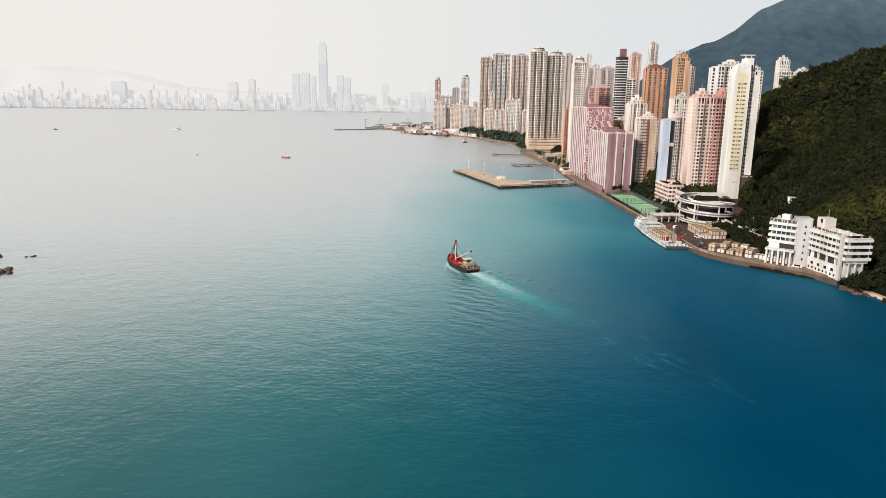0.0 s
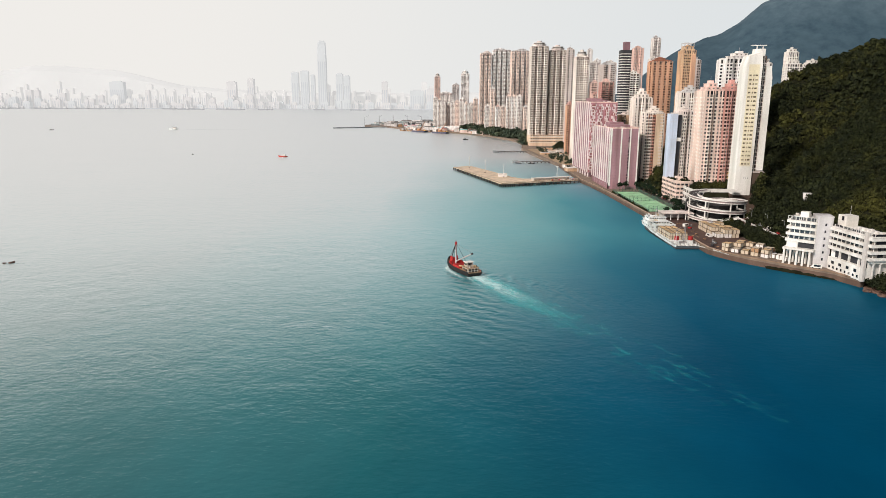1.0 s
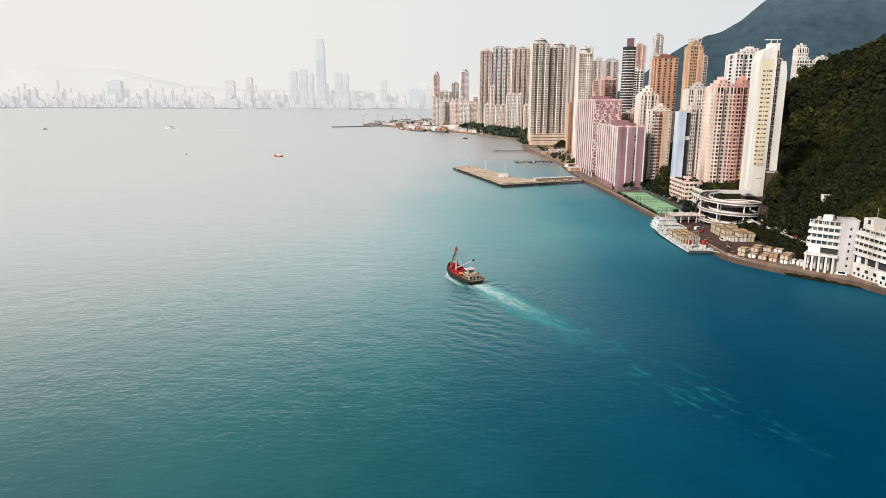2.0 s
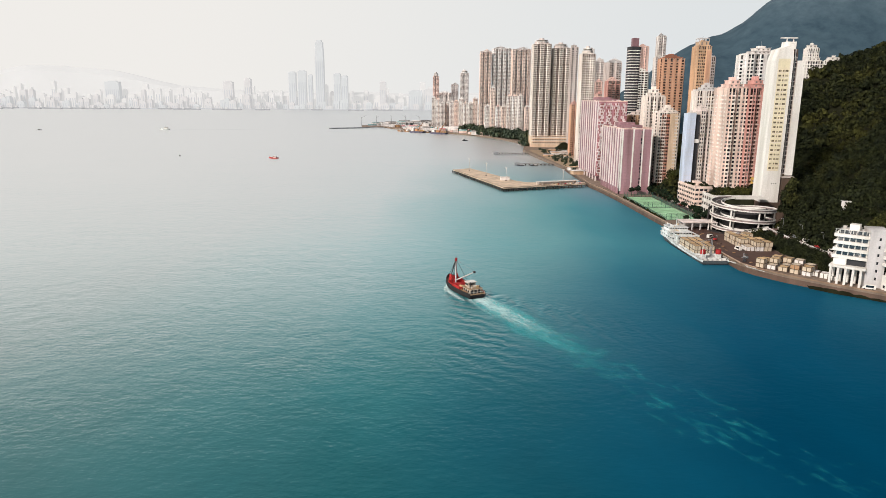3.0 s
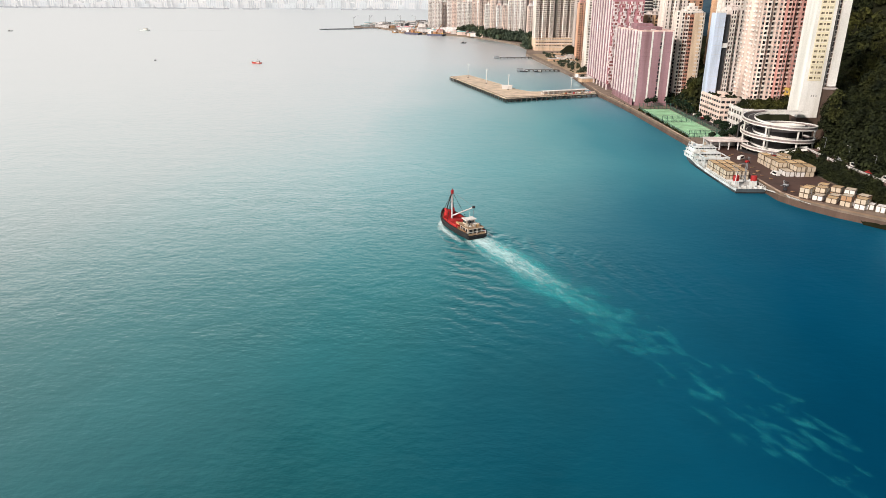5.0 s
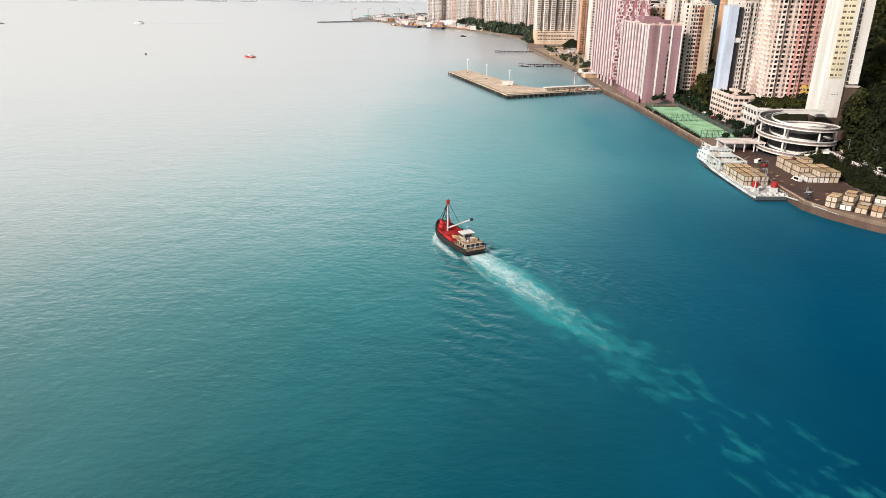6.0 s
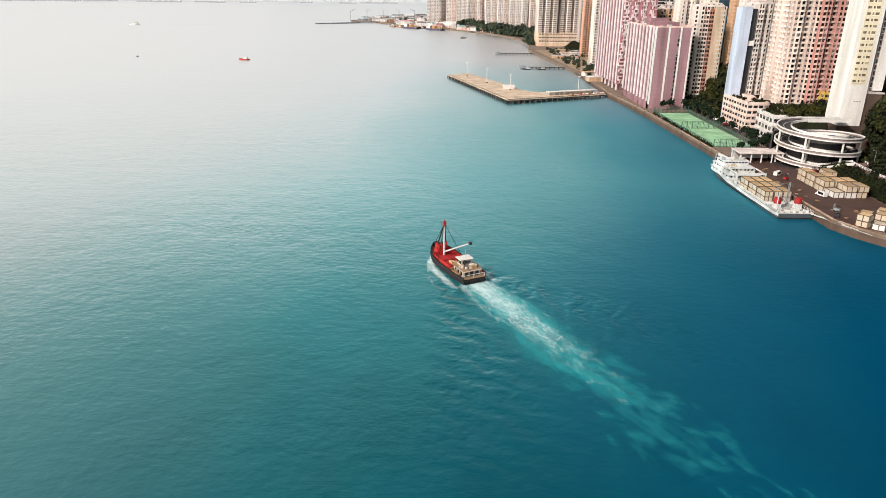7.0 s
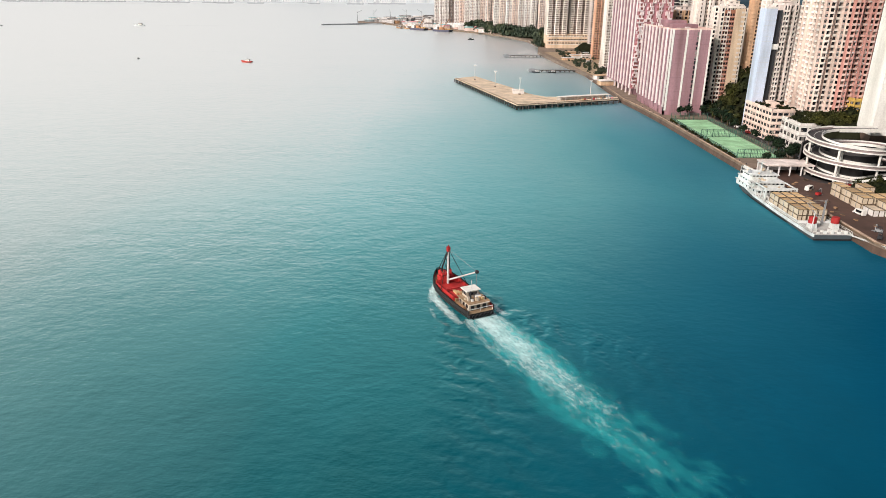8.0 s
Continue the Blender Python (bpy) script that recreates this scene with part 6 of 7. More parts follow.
    part("boom_tip", Geo().box(-3.7, -2.9, -3.8, -3.0, 8.3, 9.0), "black", r)
    part("boom_wire", Geo().rod((6.4, 0, 12.2), (-3.1, -3.3, 8.9), 0.05, k=4).rod((-3.2, -3.4, 8.5), (-3.2, -3.4, 4.2), 0.05, k=4), "steel", r)
    # wheelhouse aft
    part("deckhouse", Geo().box(-10.4, -4.9, -2.7, 2.7, 1.7, 3.7), "house_cream", r)
    part("deckhouse_roof", Geo().box(-10.9, -4.6, -3.1, 3.1, 3.7, 3.88), "deck_tan", r, "worn tan cabin roof")
    part("wheelhouse", Geo().box(-7.4, -4.9, -1.7, 1.7, 3.88, 5.7), "house_cream", r)
    part("wheelhouse_roof", Geo().box(-7.8, -4.5, -2.1, 2.1, 5.7, 5.9), "white", r, "white wheelhouse roof")
    for i in range(3):
        part("window", Geo().box(-4.92, -4.84, -1.4 + i * 1.0, -0.7 + i * 1.0, 4.5, 5.4), "glass", r)
        part("window", Geo().box(-7.2 + i * 0.8, -6.6 + i * 0.8, 1.68, 1.74, 4.5, 5.3), "glass", r)
        part("window", Geo().box(-7.2 + i * 0.8, -6.6 + i * 0.8, -1.74, -1.68, 4.5, 5.3), "glass", r)
        part("window", Geo().box(-9.8 + i * 1.7, -8.8 + i * 1.7, 2.68, 2.76, 2.3, 3.2), "glass", r)
        part("doorway", Geo().box(-10.48, -10.38, -2.2 + i * 1.7, -1.2 + i * 1.7, 1.75, 3.4), "black", r, "dark open doorway")
    part("window", Geo().box(-7.48, -7.38, -1.2, 1.2, 4.5, 5.3), "glass", r)
    rg = random.Random(23)
    for i in range(14):
        cx, cy, cs = rg.uniform(-10.6, -8.2), rg.uniform(-2.8, 2.2), rg.uniform(0.35, 0.9)
        part("roof_clutter", Geo().box(cx, cx + cs, cy, cy + cs * 0.8, 3.88, 3.88 + rg.uniform(0.3, 1.1)), rg.choice(("white", "house_cream", "crate", "steel", "crate_pale", "black")), r)
    part("water_tank", Geo().rod((-8.6, -1.6, 4.3), (-8.6, -0.2, 4.3), 0.45, k=10), "white", r)
    part("funnel", Geo().rod((-8.3, 1.2, 3.9), (-8.4, 1.2, 6.0), 0.28, 0.24, 8), "black", r)
    for sgn in (-1, 1):
        part("side_gear", Geo().box(-9.5, -6.0, sgn * 3.5 - 0.35, sgn * 3.5 + 0.35, 1.7, 2.6), "crate_rust", r, "stacked gear along the side deck")
    part("aft_rail", Geo().box(-11.6, -11.5, -3.6, 3.6, 2.6, 2.75).box(-11.6, -11.5, -3.6, -3.5, 1.7, 2.7).box(-11.6, -11.5, 3.5, 3.6, 1.7, 2.7).box(-11.6, -11.5, -0.05, 0.05, 1.7, 2.7), "rail", r)
    part("awning", Geo().box(-11.4, -10.2, -2.8, 2.8, 3.6, 3.7), "house_cream", r)
    part("mast_aft", Geo().rod((-6.5, 0, 5.85), (-6.5, 0, 8.2), 0.07), "rail", r)
    for i in range(7):
        y = -3.2 + i * 1.07
        part("tyre_fender", Geo().loft([[(-12.15 - 0.22 * math.cos(a), y + 0.42 * math.cos(b) * 1.0, 1.0 + 0.42 * math.sin(b)) for a in (0, math.pi)] for b in [2 * math.pi * k / 8 for k in range(9)]], closed=False, cap=False), "black", r)
    for i in range(6):
        part("deck_clutter", Geo().box(-4.3 + 0.1 * i, -3.6 + 0.1 * i, -3.6 + i * 1.2, -3.0 + i * 1.2, 1.7, 2.2 + 0.2 * (i % 2)), "crate", r)
    return r


M["deck_tan"] = paint("worn_deck", (0.40, 0.27, 0.16))
lighter()


def ribbon(name, rows, mat, label, z=0.03, cols=18):
    """A sheet of foam on the water along a line of (x, y, half width, strength)."""
    g = Geo()
    weights = []
    pts = []
    for i in range(len(rows) - 1):
        for k in range(8):
            t = k / 8
            pts.append([rows[i][j] * (1 - t) + rows[i + 1][j] * t for j in range(4)])
    pts.append(list(rows[-1]))
    for i, (x, y, half, s) in enumerate(pts):
        a, b = pts[max(0, i - 1)], pts[min(len(pts) - 1, i + 1)]
        d = Vector((b[0] - a[0], b[1] - a[1])).normalized()
        for j in range(cols + 1):
            u = 2 * j / cols - 1
            g.v.append((x + d.y * u * half, y - d.x * u * half, z))
            weights.append((s * (1 - abs(u) ** 1.6), 0.0, 0.0))
    k = cols + 1
    g.f = [(i * k + j, (i + 1) * k + j, (i + 1) * k + j + 1, i * k + j + 1) for i in range(len(pts) - 1) for j in range(cols)]
    me = g.mesh(name, mat)
    at = me.attributes.new("spread", "FLOAT_VECTOR", "POINT")
    at.data.foreach_set("vector", [c for w in weights for c in w])
    ob = new(name, me)
    return tagged(ob, label, "wake", "", "structure")


fwd = BOAT.to_3x3() @ Vector((1, 0, 0))
port = BOAT.to_3x3() @ Vector((0, 1, 0))
mid_b = BOAT.translation


def along(s, o=0.0):
    p = mid_b + fwd * s + port * o
    return p.x, p.y


def wake_row(s, half, strength, o=0.0):
    x, y = along(s, o)
    return (x, y, half, strength)


ribbon("wake_churn", [wake_row(-8, 5.5, 1.3), wake_row(-22, 8.6, 1.2), wake_row(-42, 12.0, 1.02), wake_row(-60, 15.0, 0.80), wake_row(-82, 17.5, 0.56), wake_row(-130, 21, 0.43), wake_row(-190, 24, 0.2)], "churn", "pale turquoise churned water trailing behind the lighter")
ribbon("wake_foam", [wake_row(-9, 4.6, 1.5), wake_row(-15, 5.4, 1.25), wake_row(-26, 7.0, 1.06), wake_row(-42, 9.4, 0.82), wake_row(-66, 12, 0.48), wake_row(-100, 14, 0.16)], "foam", "white broken foam in the lighter's wake", 0.06)
for sgn in (1, -1):
    ribbon("wake_foam", [wake_row(-11, 2.4, 0.95, sgn * 3.4), wake_row(-22, 3.0, 0.66, sgn * 4.8), wake_row(-38, 3.8, 0.42, sgn * 6.4), wake_row(-62, 4.8, 0.1, sgn * 8.4)], "foam", "white fringe along the wake's edge", 0.07, 8)
for sgn in (1, -1):
    ribbon("bow_foam", [wake_row(12.5, 1.0, 1.2, sgn * 1.0), wake_row(8, 2.0, 1.3, sgn * 3.9), wake_row(2, 2.4, 1.25, sgn * 5.6), wake_row(-6, 2.4, 1.05, sgn * 6.2), wake_row(-13, 2.0, 0.8, sgn * 6.4)], "foam", "white bow wave along the hull", 0.09, 10)
    ribbon("bow_foam", [wake_row(7, 1.4, 0.7, sgn * 5.2), wake_row(0, 2.0, 0.66, sgn * 8.4), wake_row(-10, 2.2, 0.42, sgn * 12.0), wake_row(-20, 2.2, 0.1, sgn * 15.5)], "foam", "thin breaking crest of the bow wave", 0.1, 8)
ribbon("rock_foam", [(-230, 373.6, 1.6, 0.6), (-224.5, 373.2, 2.2, 1.3), (-216, 373.8, 1.2, 0.6)], "foam", "thin white wash round the rock awash", 0.08, 8)
ribbon("far_wake", [(-672, 1817, 3, 0.9), (-560, 1842, 5, 0.8), (-430, 1868, 8, 0.4)], "foam", "thin pale wake behind the ferry", 0.1, 8)

# ---- trees and rocks ----
def crown_shape(rng, lobes, cards, size, leaf):
    """Leaf clumps set over several overlapping lobes; returns vertices and faces around the crown's base."""
    v, f = [], []
    centres = []
    for i in range(lobes):
        a = rng.uniform(0, 6.283)
        rr = rng.uniform(0.1, 0.55) * size
        centres.append((rr * math.cos(a), rr * math.sin(a), rng.uniform(0.35, 1.0) * size, rng.uniform(0.38, 0.62) * size))
    for i in range(cards):
        cx, cy, cz, cr = centres[i % lobes]
        a, b = rng.uniform(0, 6.283), math.asin(rng.uniform(-0.45, 1.0))
        d = Vector((math.cos(a) * math.cos(b), math.sin(a) * math.cos(b), math.sin(b)))
        c = Vector((cx, cy, cz)) + d * cr * rng.choice((rng.uniform(0.7, 1.1), rng.uniform(0.9, 1.35)))
        n = (d + Vector((rng.uniform(-0.7, 0.7), rng.uniform(-0.7, 0.7), rng.uniform(-0.3, 0.6)))).normalized()
        u = n.orthogonal().normalized()
        u = (Matrix.Rotation(rng.uniform(0, 6.28), 3, n) @ u)
        w = n.cross(u)
        s = leaf * rng.uniform(0.6, 1.3)
        k = len(v)
        v += [tuple(c + u * s), tuple(c + w * s * 0.7 + n * s * 0.25), tuple(c - u * s * 0.9), tuple(c - w * s * 0.75 + n * s * 0.1)]
        f.append((k, k + 1, k + 2, k + 3))
    return np.array(v), f


rng = random.Random(31)
CROWNS = [crown_shape(rng, 6, 100, 3.4, 0.95) for _ in range(10)]
FINE_CROWNS = [crown_shape(rng, rng.choice((4, 6, 9)), 300, 3.4, rng.choice((0.42, 0.52, 0.6))) for _ in range(12)]


def scatter(name, spots, mat, label, seed):
    """Many crowns joined into one mesh; spots are x, y, z, scale."""
    rg = random.Random(seed)
    vs, fs, n = [], [], 0
    for x, y, z, s in spots:
        cv, cf = rg.choice(FINE_CROWNS if y < 600 else CROWNS)
        a = rg.uniform(0, 6.283)
        c, si = math.cos(a), math.sin(a)
        m = np.array([[c * rg.uniform(0.8, 1.25), -si, 0], [si, c * rg.uniform(0.8, 1.25), 0], [rg.uniform(-0.2, 0.2), 0, rg.uniform(0.7, 1.35)]]) * s
        vs.append(cv @ m.T + np.array([x, y, z]))
        fs.append(np.array(cf) + n)
        n += len(cv)
    me = bpy.data.meshes.new(name)
    me.from_pydata(np.concatenate(vs).tolist(), [], np.concatenate(fs).tolist())
    me.materials.append(M[mat])
    return tagged(new(name, me), label, "trees", "", "stuff")


rng = random.Random(77)
spots = []
y = 268.0
while y < 860:
    step = 4.6 if y < 560 else 5.8
    x = interp(HILL_FOOT, y) - 3
    far = min(0.70 * y + 40, 620)
    while x < far:
        px, py = x + rng.uniform(-2, 2), y + rng.uniform(-2, 2)
        clear = (252 < px < 287 and 634 < py < 668) or (208 < px < 246 and 508 < py < 538) or math.hypot(px - 197.5, py - 495) < 23 or (204 < px < 240 and 568 < py < 602) or (312 < px < 324 and 698 < py < 714) or (372 < px < 456 and 792 < py < 822)
        if not clear:
            spots.append((px, py, land_height(px, py) - 1.0, rng.choice((rng.uniform(0.5, 0.9), rng.uniform(0.75, 1.4), rng.uniform(1.1, 1.8)))))
        x += step * rng.uniform(0.85, 1.2)
    y += step
scatter("hillside_woods", spots, "leaf", "dense dark green subtropical trees covering the hillside", 1)

spots = []
for _ in range(460):
    t = rng.random()
    px = 40 + t * 125 + rng.uniform(-6, 6)
    py = 1690 - t * 330 + rng.uniform(0, 50)
    spots.append((px + 20, py + 10, 3.2, rng.uniform(1.8, 3.2)))
for _ in range(60):
    spots.append((rng.uniform(150, 178), rng.uniform(1250, 1330), 3.2, rng.uniform(1.0, 1.7)))
scatter("park_trees", spots, "leaf_haze", "dark park trees along the far waterfront", 2)

spots = []
for _ in range(260):
    spots.append((rng.uniform(158, 225), rng.uniform(850, 1180), 3.2, rng.uniform(0.25, 0.9)))
for _ in range(60):
    spots.append((rng.uniform(192, 235), rng.uniform(860, 950), 3.4, rng.uniform(0.9, 1.7)))
scatter("waterfront_shrubs", spots, "leaf_haze", "scattered shrubs and trees on the vacant waterfront ground", 3)

spots = []
for _ in range(70):
    px, py = rng.uniform(194, 222), rng.uniform(618, 670)
    if not (206 < px and py < 646):
        spots.append((px, py, land_height(px, py), rng.uniform(0.9, 1.7)))
for _ in range(110):
    spots.append((rng.uniform(206, 238), rng.uniform(533, 567), 17 + rng.uniform(0, 3), rng.uniform(0.5, 1.0)))
for _ in range(320):
    px, py = rng.uniform(191.5, 202), rng.uniform(378, 480)
    spots.append((px, py, land_height(px, py) - 0.5, rng.uniform(0.4, 0.8)))
for _ in range(90):
    spots.append((rng.uniform(226, 250), rng.uniform(484, 506), 12 + rng.uniform(0, 10), rng.uniform(0.8, 1.5)))
for _ in range(40):
    spots.append((rng.uniform(228, 244), rng.uniform(496, 506), 20 + rng.uniform(0, 9), rng.uniform(0.8, 1.4)))
for _ in range(34):
    spots.append((rng.uniform(205, 219), rng.uniform(318, 335), 2.6, rng.uniform(0.6, 0.95)))
for _ in range(330):
    px, py = rng.uniform(246, 340), rng.uniform(511, 533)
    spots.append((px, py, land_height(px, py) - 1.0, rng.uniform(0.8, 1.4)))
for _ in range(70):
    spots.append((rng.uniform(200, 215), rng.uniform(548, 570), 17.6, rng.uniform(0.2, 0.4)))
for _ in range(50):
    spots.append((rng.uniform(196.2, 208), rng.uniform(575, 600), 20.6, rng.uniform(0.2, 0.38)))
for _ in range(46):
    px, py = rng.uniform(212, 232), rng.uniform(300, 372)
    spots.append((px, py, land_height(px, py) - 0.6, rng.uniform(0.8, 1.3)))
scatter("slope_shrubs", spots, "leaf", "shrubs on the slopes round the ramp and towers", 4)


def street_tree(x, y, z, h, k):
    rg = random.Random(int(x * 7 + y * 13))
    r = root("street_tree", pose(x, y, z), "leafy street tree with an uneven dark crown", "tree", "street trees")
    t = Geo()
    t.rod((0, 0, -0.2), (0.15, 0.1, h * 0.55), 0.28 * k, 0.16 * k, 7)
    for i in range(5):
        a = i * 1.257 + rg.uniform(-0.3, 0.3)
        t.rod((0.12, 0.08, h * 0.4), (math.cos(a) * 1.7 * k, math.sin(a) * 1.7 * k, h * 0.78), 0.12 * k, 0.05 * k, 5)
    part("trunk", t, "trunk", r)
    cv, cf = crown_shape(rg, 7, 260, 3.0 * k, 0.62)
    g = Geo()
    g.v = [(a, b, c + h * 0.32) for a, b, c in cv.tolist()]
    g.f = cf
    part("crown", g, "leaf_dark", r)


rng = random.Random(9)
for x, y, k in ((176, 654, 1.3), (170, 651, 1.0), (187.5, 655, 1.2), (189, 640, 1.3), (189.5, 628, 1.5), (188.5, 616, 1.6), (188.8, 604, 1.2), (187.5, 590, 0.9), (188.2, 574, 1.0), (188, 556, 1.1), (186.5, 540, 1.2), (189, 528, 1.3), (184, 524, 1.0), (190, 548, 1.0), (194, 668, 1.4), (199, 660, 1.5), (203, 650, 1.3), (193, 536, 1.2), (197, 530, 1.3), (201, 534, 1.2), (206, 540, 1.2), (178, 521, 0.9), (171, 519, 0.8), (193, 740, 1.2), (196, 756, 1.1)):
    street_tree(x, y, 3.5, 5.5 + 2.2 * k, k)

spots = [(159.7 + rng.uniform(-0.4, 0.8), rng.uniform(531, 640), 3.3, rng.uniform(0.18, 0.34)) for _ in range(90)]
scatter("court_hedge", spots, "leaf", "low uneven hedge between the promenade and the courts", 6)


def boulder(rg, s):
    bm = bmesh.new()
    bmesh.ops.create_icosphere(bm, subdivisions=2, radius=1.0)
    o = Vector((rg.uniform(0, 50), rg.uniform(0, 50), 0))
    for v in bm.verts:
        k = 1 + 0.45 * noise.noise(v.co * 1.3 + o) + 0.2 * noise.noise(v.co * 3.1 + o)
        v.co = Vector((v.co.x * k * s, v.co.y * k * s * 0.8, v.co.z * k * s * 0.6))
    me = bpy.data.meshes.new("boulder")
    bm.to_mesh(me)
    bm.free()
    me.materials.append(M["rock"])
    return me


rng = random.Random(50)
BOULDERS = [boulder(rng, 1.0) for _ in range(6)]


def rocks(cx, cy, n, spread, smin, smax, label, group):
    for _ in range(n):
        s = rng.uniform(smin, smax)
        ob = new("boulder", rng.choice(BOULDERS))
        ob.matrix_basis = Matrix.LocRotScale((cx + rng.gauss(0, spread[0]), cy + rng.gauss(0, spread[1]), s * 0.12), Euler((0, 0, rng.uniform(0, 6.28))), (s, s, s))
        tagged(ob, label, "rock", group)


for rx, ry, n in ((-221, 339, 14), (-226, 331, 16), (-232, 343, 14), (-238, 352, 12), (-243, 366, 7), (-247, 376, 4)):
    rocks(rx, ry, n, (3.0, 3.0), 1.0, 2.4, "brown wet boulder of a low rocky islet", "islet rocks")
rocks(-224.5, 374.5, 3, (1.5, 0.8), 0.8, 1.4, "small dark rock awash in the water", "islet rocks")
rocks(207, 329, 46, (1.8, 5.5), 0.7, 1.9, "brown shore boulder below the institute", "shore rocks")
rocks(211, 309, 16, (1.2, 8), 0.6, 1.6, "brown shore boulder on the beach", "shore rocks")
beach = Geo()
beach.prism([(213, 292), (211, 312), (209.5, 324), (213, 327), (220, 314), (224, 290), (220, 262), (214, 262)], -1.0, 1.3)
solo("beach", beach, "sandy", "strip of pale sand at the hill's foot", "beach", kind="structure")

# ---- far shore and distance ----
# Distance haze is put into these materials as pale emission.
def haze_glow(name, col, glow, k=0.5):
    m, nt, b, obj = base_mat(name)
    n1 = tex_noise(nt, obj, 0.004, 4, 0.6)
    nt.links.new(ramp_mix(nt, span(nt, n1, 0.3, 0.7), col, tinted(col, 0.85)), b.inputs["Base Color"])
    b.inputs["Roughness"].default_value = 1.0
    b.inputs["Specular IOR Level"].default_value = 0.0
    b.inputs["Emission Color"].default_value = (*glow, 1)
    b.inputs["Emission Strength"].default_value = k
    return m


M["far_hill"] = haze_glow("far_hills_in_haze", (0.20, 0.20, 0.20), (0.88, 0.87, 0.85), 0.685)
M["far_city"] = haze_glow("far_city_in_haze", (0.26, 0.25, 0.25), (0.82, 0.81, 0.80), 0.59)
M["far_city_blue"] = haze_glow("far_glass_towers_in_haze", (0.22, 0.23, 0.24), (0.81, 0.81, 0.80), 0.61)
M["far_pale"] = haze_glow("far_towers_deep_in_haze", (0.24, 0.235, 0.23), (0.87, 0.86, 0.845), 0.66)
M["far_hull"] = haze_glow("far_hulls_in_haze", (0.14, 0.14, 0.15), (0.66, 0.66, 0.67), 0.5)
M["far_window"] = haze_glow("far_windows_in_haze", (0.18, 0.19, 0.21), (0.78, 0.78, 0.78), 0.58)


def peak_profile(x):
    x -= 22
    return interp([(200, 10), (380, 55), (480, 100), (560, 150), (634, 196), (718, 240), (790, 258), (820, 280), (883, 337), (975, 400), (1100, 455), (1300, 500), (1600, 480), (2200, 400), (2900, 300)], x)


def peak_height(x, y):
    ridge = peak_profile(x * 2050 / max(1500.0, y))
    fall = smooth(1450, 2050, y) * (1 - 0.6 * smooth(2050, 2900, y))
    r = 26 * noise.noise(Vector((x * 0.006, y * 0.006, 0.5))) + 9 * noise.noise(Vector((x * 0.02, y * 0.02, 1.5))) + 4 * noise.noise(Vector((x * 0.06, y * 0.06, 2.5)))
    return ridge * fall + r * fall * min(1, ridge / 120)


def hazy_slope_mat():
    """Wooded flanks coloured haze blue, painted paler towards the crest as thicker mist."""
    m, nt, b, obj = base_mat("mountain_slopes_haze")
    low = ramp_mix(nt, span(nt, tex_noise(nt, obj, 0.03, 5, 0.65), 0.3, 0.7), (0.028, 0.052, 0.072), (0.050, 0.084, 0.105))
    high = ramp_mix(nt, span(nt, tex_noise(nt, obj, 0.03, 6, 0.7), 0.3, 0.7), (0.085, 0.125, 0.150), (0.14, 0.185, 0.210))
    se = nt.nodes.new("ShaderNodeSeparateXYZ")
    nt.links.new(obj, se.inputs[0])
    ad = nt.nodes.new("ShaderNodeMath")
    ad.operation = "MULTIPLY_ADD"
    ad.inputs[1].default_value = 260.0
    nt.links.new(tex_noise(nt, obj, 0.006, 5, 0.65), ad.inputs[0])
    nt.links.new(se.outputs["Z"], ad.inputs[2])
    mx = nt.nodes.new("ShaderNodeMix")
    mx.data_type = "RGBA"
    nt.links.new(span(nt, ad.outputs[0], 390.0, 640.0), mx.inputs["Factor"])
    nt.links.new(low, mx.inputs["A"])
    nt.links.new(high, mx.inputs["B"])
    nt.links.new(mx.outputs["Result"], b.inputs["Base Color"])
    b.inputs["Roughness"].default_value = 0.9
    b.inputs["Specular IOR Level"].default_value = 0.1
    return m


M["mountain"] = hazy_slope_mat()
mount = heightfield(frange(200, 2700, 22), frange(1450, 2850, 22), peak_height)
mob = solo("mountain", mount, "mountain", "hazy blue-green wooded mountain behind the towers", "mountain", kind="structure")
for poly_face in mob.data.polygons:
    poly_face.use_smooth = True

far_land = Geo()
far_land.prism([(-4200, 4300), (-1900, 4480), (-900, 4600), (-100, 4640), (400, 4600), (1500, 4600), (1500, 4960), (-4200, 4960)], -2, 3.9)
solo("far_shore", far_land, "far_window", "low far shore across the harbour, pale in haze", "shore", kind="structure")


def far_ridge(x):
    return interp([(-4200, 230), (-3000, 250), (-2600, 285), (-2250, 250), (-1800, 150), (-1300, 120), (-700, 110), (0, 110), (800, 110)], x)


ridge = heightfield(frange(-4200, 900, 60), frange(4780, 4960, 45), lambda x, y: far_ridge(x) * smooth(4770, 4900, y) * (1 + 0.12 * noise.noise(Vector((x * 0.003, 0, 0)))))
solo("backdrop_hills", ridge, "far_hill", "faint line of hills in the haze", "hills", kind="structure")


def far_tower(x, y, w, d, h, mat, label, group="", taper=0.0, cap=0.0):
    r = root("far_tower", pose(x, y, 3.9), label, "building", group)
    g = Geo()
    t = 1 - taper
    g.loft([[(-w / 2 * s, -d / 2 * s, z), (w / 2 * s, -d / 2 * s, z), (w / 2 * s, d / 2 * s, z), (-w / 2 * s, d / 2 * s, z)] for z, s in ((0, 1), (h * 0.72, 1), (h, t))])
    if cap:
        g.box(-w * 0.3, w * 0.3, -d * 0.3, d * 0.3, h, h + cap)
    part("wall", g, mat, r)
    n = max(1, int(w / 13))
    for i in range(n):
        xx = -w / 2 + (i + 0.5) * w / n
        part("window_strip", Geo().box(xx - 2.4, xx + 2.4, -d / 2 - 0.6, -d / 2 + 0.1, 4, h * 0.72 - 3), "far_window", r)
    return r


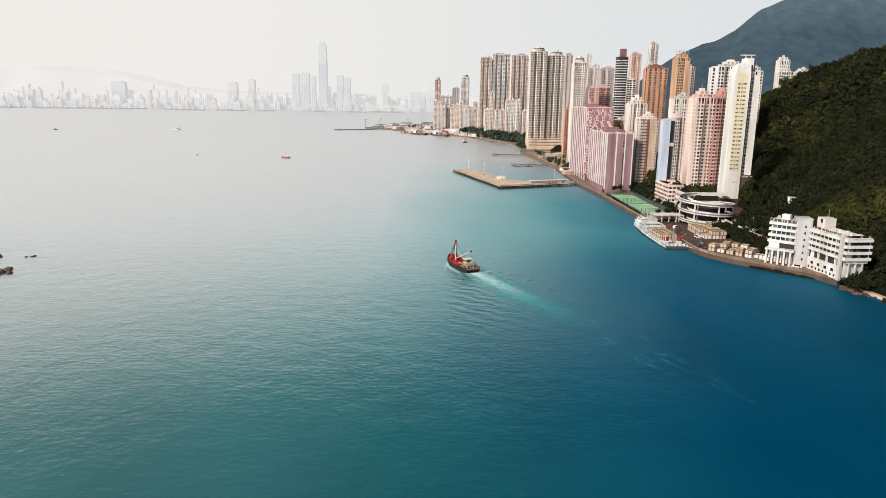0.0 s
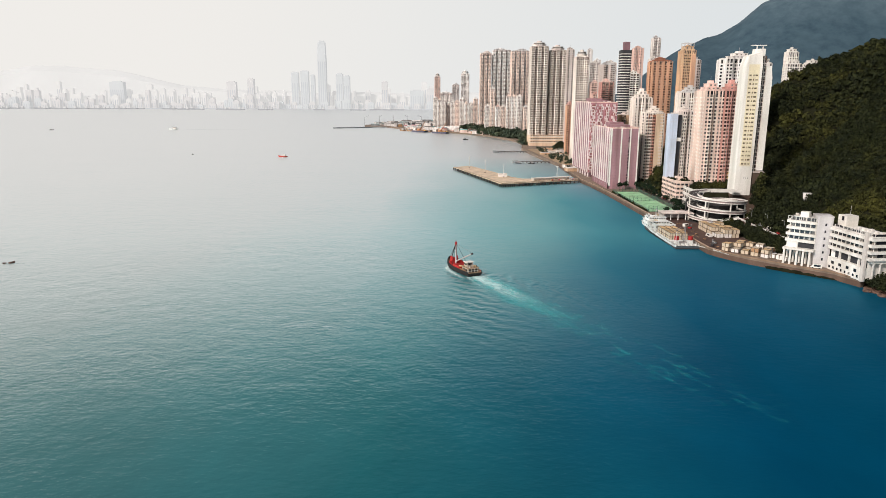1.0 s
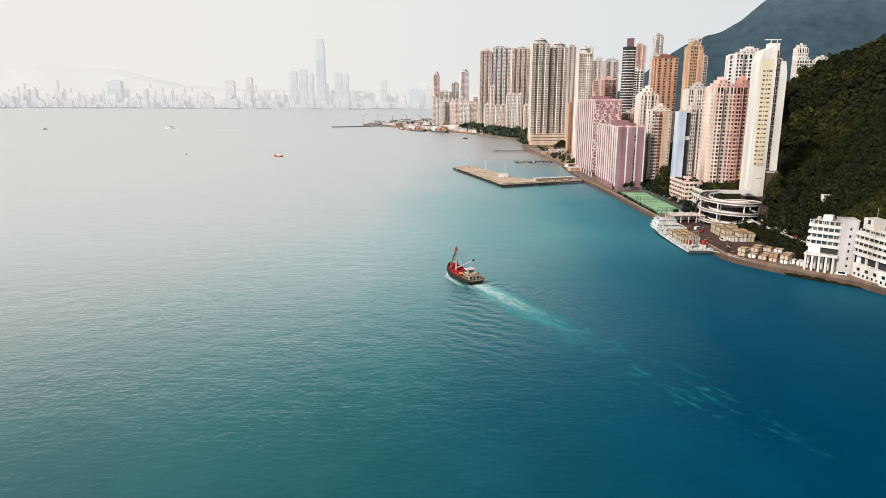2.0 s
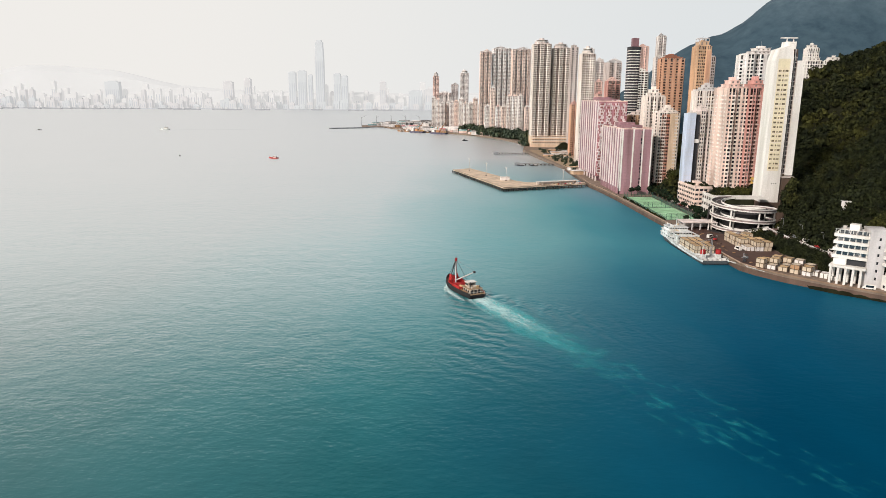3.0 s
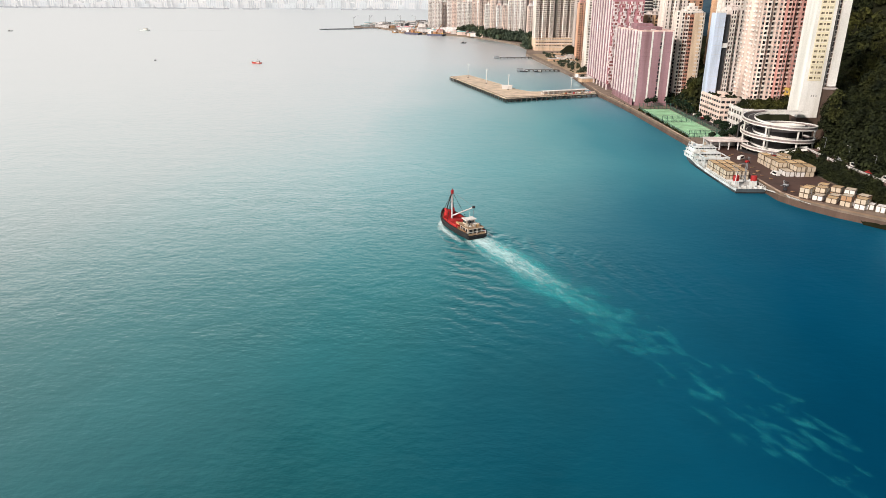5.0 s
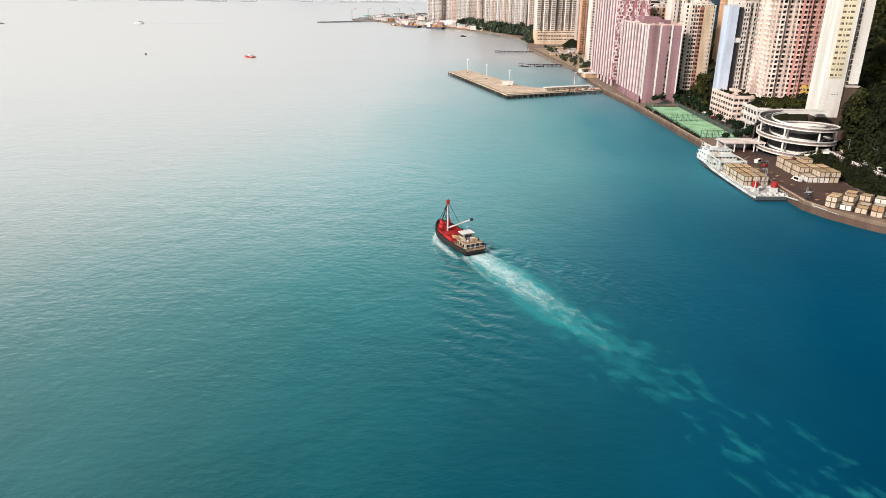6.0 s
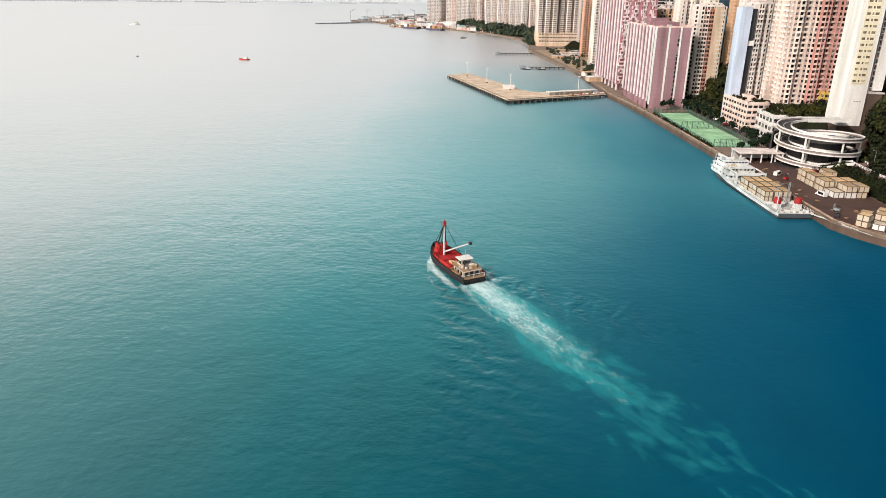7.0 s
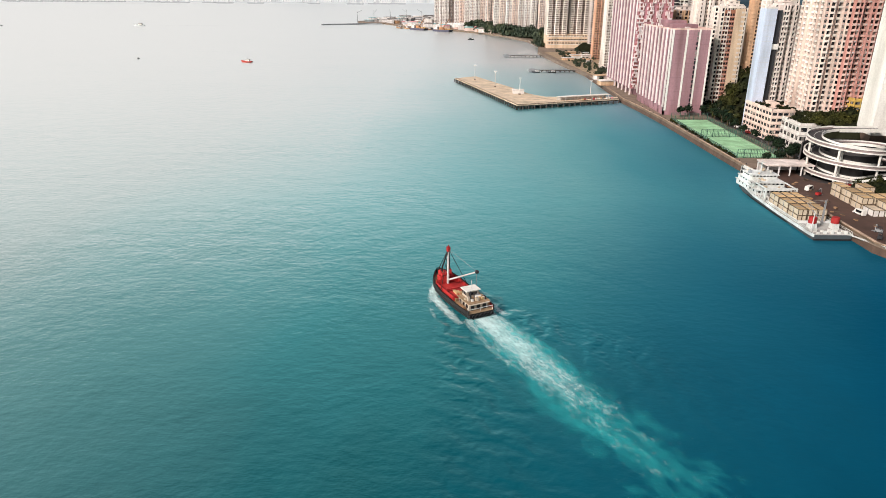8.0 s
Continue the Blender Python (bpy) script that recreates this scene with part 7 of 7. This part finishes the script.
rng = random.Random(64)
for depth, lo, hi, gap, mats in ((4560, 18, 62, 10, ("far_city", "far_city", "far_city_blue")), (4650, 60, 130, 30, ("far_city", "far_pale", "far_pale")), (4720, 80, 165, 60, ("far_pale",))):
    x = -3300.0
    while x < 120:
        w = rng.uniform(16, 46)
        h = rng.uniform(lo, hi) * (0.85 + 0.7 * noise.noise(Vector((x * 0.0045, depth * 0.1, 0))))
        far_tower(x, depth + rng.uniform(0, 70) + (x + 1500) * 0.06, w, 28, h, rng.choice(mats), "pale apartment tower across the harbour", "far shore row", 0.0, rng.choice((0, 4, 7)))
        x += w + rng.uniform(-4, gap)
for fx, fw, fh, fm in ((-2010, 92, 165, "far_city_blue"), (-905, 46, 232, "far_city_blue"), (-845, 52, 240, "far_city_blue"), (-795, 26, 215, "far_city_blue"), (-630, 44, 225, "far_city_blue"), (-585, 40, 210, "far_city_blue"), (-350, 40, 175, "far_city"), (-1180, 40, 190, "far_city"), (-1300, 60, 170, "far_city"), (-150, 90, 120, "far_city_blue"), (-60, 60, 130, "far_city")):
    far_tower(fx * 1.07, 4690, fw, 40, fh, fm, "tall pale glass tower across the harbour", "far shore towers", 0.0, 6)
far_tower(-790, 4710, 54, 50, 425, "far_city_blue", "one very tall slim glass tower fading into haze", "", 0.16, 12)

rng = random.Random(12)
for i in range(44):
    bx = rng.uniform(-3000, -250)
    by = 4380 + rng.uniform(-150, 80) + (bx + 1500) * 0.05
    r = root("barge", pose(bx, by, 0), "long low grey barge moored off the far shore", "boat", "far barges")
    k = rng.uniform(50, 110)
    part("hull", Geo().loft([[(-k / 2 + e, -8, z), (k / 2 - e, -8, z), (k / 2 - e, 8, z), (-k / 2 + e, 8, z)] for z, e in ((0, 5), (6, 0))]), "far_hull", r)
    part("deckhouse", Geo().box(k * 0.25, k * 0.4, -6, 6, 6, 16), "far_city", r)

# far promontory: breakwater, sheds, stadium roof, quayside clutter
bw = strip([(-290, 1922), (-240, 1950), (-190, 1985), (-140, 1995)], 10, -2, 2.6, -1)
solo("breakwater", bw, "steel", "low dark stone breakwater", "breakwater", kind="structure")
rng = random.Random(91)
for i in range(70):
    t = rng.random()
    px = -140 + t * 250 + rng.uniform(0, 30)
    py = interp([(-144, 1990), (-55, 1795), (31, 1708), (117, 1545), (160, 1400)], px) + rng.uniform(12, 70)
    w, d, h = rng.uniform(8, 26), rng.uniform(8, 18), rng.uniform(3, 8)
    r = root("quay_shed", pose(px, py, 3.5, 0, 0, rng.uniform(-30, 30)), "low quayside shed with a shallow roof", "shed", "quayside sheds")
    part("wall", Geo().box(-w / 2, w / 2, -d / 2, d / 2, 0, h), rng.choice(("pinkish", "pale", "sand", "crate_rust", "grey")), r)
    part("roof", Geo().loft([[(-w / 2 - 0.5, -d / 2 - 0.5, h), (w / 2 + 0.5, -d / 2 - 0.5, h), (w / 2 + 0.5, d / 2 + 0.5, h), (-w / 2 - 0.5, d / 2 + 0.5, h)], [(-w / 2, -0.5, h + 2), (w / 2, -0.5, h + 2), (w / 2, 0.5, h + 2), (-w / 2, 0.5, h + 2)]]), rng.choice(("teal_roof", "pale", "pink_banner", "grey", "roof_dark")), r)
hall = root("market_hall", pose(40, 1770, 3.5), "long low hall with a curved pale roof", "hall")
rings = [[(-60 + 120 * i / 10, -18 + 36 * j / 8, 3 + 9 * math.sin(math.pi * j / 8) * math.sin(math.pi * (0.15 + 0.7 * i / 10)) if k == 0 else 1.0) for j in range(9) for k in (0,)] for i in range(11)]
roof = Geo().loft([r_ + [(r_[-1][0], r_[-1][1], 2), (r_[0][0], r_[0][1], 2)] for r_ in rings])
part("roof", roof, "pale", hall)
part("wall", Geo().box(-58, 58, -17, 17, 0, 4), "pinkish", hall)
for i in range(7):
    launch("launch", "dark work boat moored at the promontory", -95 + i * 16 + rng.uniform(-4, 4), 1812 - i * 14, 130, 2.2, rng.choice(("crate_rust", "black", "pink_banner")), "grey", "promontory boats")

def crane_barge(x, y, rot):
    r = root("crane_barge", pose(x, y, 0, 0, 0, rot), "dark blue crane barge with an orange lattice crane", "boat")
    part("hull", Geo().loft([[(-22 + e, -7, z), (22 - e, -7, z), (22 - e, 7, z), (-22 + e, 7, z)] for z, e in ((-0.5, 3), (4.0, 0))]), "barge_blue", r)
    part("deck", Geo().box(-21.5, 21.5, -6.6, 6.6, 4.0, 4.2), "crate_rust", r)
    part("deckhouse", Geo().box(-19, -11, -4.5, 4.5, 4.2, 9.5), "pale", r)
    part("crane_house", Geo().box(-6, 2, -3, 3, 4.2, 8.5), "crane_orange", r)
    for side in (-1, 1):
        part("boom_chord", Geo().rod((1, side * 2.0, 7), (17, side * 0.6, 26), 0.55, 0.35), "crane_orange", r)
        part("frame_leg", Geo().rod((-5, side * 2.4, 8.4), (-3, side * 1.0, 18), 0.45, 0.35), "crane_orange", r)
    for i in range(6):
        u = (i + 0.5) / 6
        part("boom_brace", Geo().rod((1 + 16 * u, -2 + 1.4 * u, 7 + 19 * u), (1 + 16 * u, 2 - 1.4 * u, 7 + 19 * u), 0.25), "crane_orange", r)
    part("hoist_wire", Geo().rod((-3, 0, 17.8), (17, 0, 26), 0.2, k=4), "steel", r)
    for i in range(5):
        part("deck_cargo", Geo().box(5 + i * 3, 7.2 + i * 3, -5 + (i % 3) * 2.5, -2 + (i % 3) * 2.5, 4.2, 6.5), ("crane_orange", "yellow", "pale")[i % 3], r)


M["barge_blue"] = paint("barge_blue_surface", (0.09, 0.085, 0.13))
M["crane_orange"] = paint("crane_orange_surface", (0.50, 0.24, 0.11))
crane_barge(-50, 1752, -40)
crane_barge(2, 1700, -34)

point = Geo()
point.prism([(-150, 1992), (-215, 2015), (-225, 2090), (-150, 2250), (-60, 2560), (80, 2560), (30, 2060)], -4, 3.4)
solo("promontory_ground", point, "concrete", "flat reclaimed promontory covered with sheds and yards", "ground", kind="structure")
for i in range(64):
    t = rng.random()
    px, py = -200 + t * 190 + rng.uniform(-8, 20), 2030 + t * 430 * rng.random() + rng.uniform(0, 60)
    w, d, h = rng.uniform(10, 34), rng.uniform(10, 24), rng.uniform(3, 9)
    r = root("quay_shed", pose(px, py, 3.4, 0, 0, rng.uniform(-30, 30)), "low promontory shed with a pale or teal roof", "shed", "promontory sheds")
    part("wall", Geo().box(-w / 2, w / 2, -d / 2, d / 2, 0, h), rng.choice(("pale", "grey", "steel", "off_white")), r)
    part("roof", Geo().box(-w / 2 - 0.5, w / 2 + 0.5, -d / 2 - 0.5, d / 2 + 0.5, h, h + 0.8), rng.choice(("teal_roof", "off_white", "grey", "roof_dark", "pale")), r)
for i in range(5):
    px, py = -215 + i * 40, 2000 + i * 20
    solo("crane_mast", Geo().rod((0, 0, 0), (0, 0, 26 + 4 * (i % 2)), 0.8, 0.5).rod((0, 0, 24), (12, 4, 30), 0.5, 0.3), "steel", "thin dark derrick mast on the promontory", "crane", "promontory cranes", at=pose(px, py, 3.4, 0, 0, 40 * i))

# sheds and canopies on the vacant ground
sand = Geo()
sand.prism([(160, 860), (152, 1020), (146, 1160), (215, 1180), (232, 1000), (228, 855)], 3.4, 3.58)
solo("vacant_ground", sand, "scrub", "sandy vacant ground beside the water", "ground", kind="structure")
for i in range(18):
    px, py = rng.uniform(158, 216), rng.uniform(770, 1150)
    if 160 < px < 191 and py < 845:
        px = rng.uniform(153, 158)
    w, d, h = rng.uniform(6, 16), rng.uniform(6, 14), rng.uniform(2.5, 5)
    r = root("site_shed", pose(px, py, 3.5, 0, 0, rng.uniform(-20, 20)), "low pale site shed on sandy ground", "shed", "site sheds")
    part("wall", Geo().box(-w / 2, w / 2, -d / 2, d / 2, 0, h), rng.choice(("sand", "pale", "tan", "grey")), r)
    part("roof", Geo().box(-w / 2 - 0.6, w / 2 + 0.6, -d / 2 - 0.6, d / 2 + 0.6, h, h + 0.4), rng.choice(("pale", "sandy", "grey", "tan")), r)
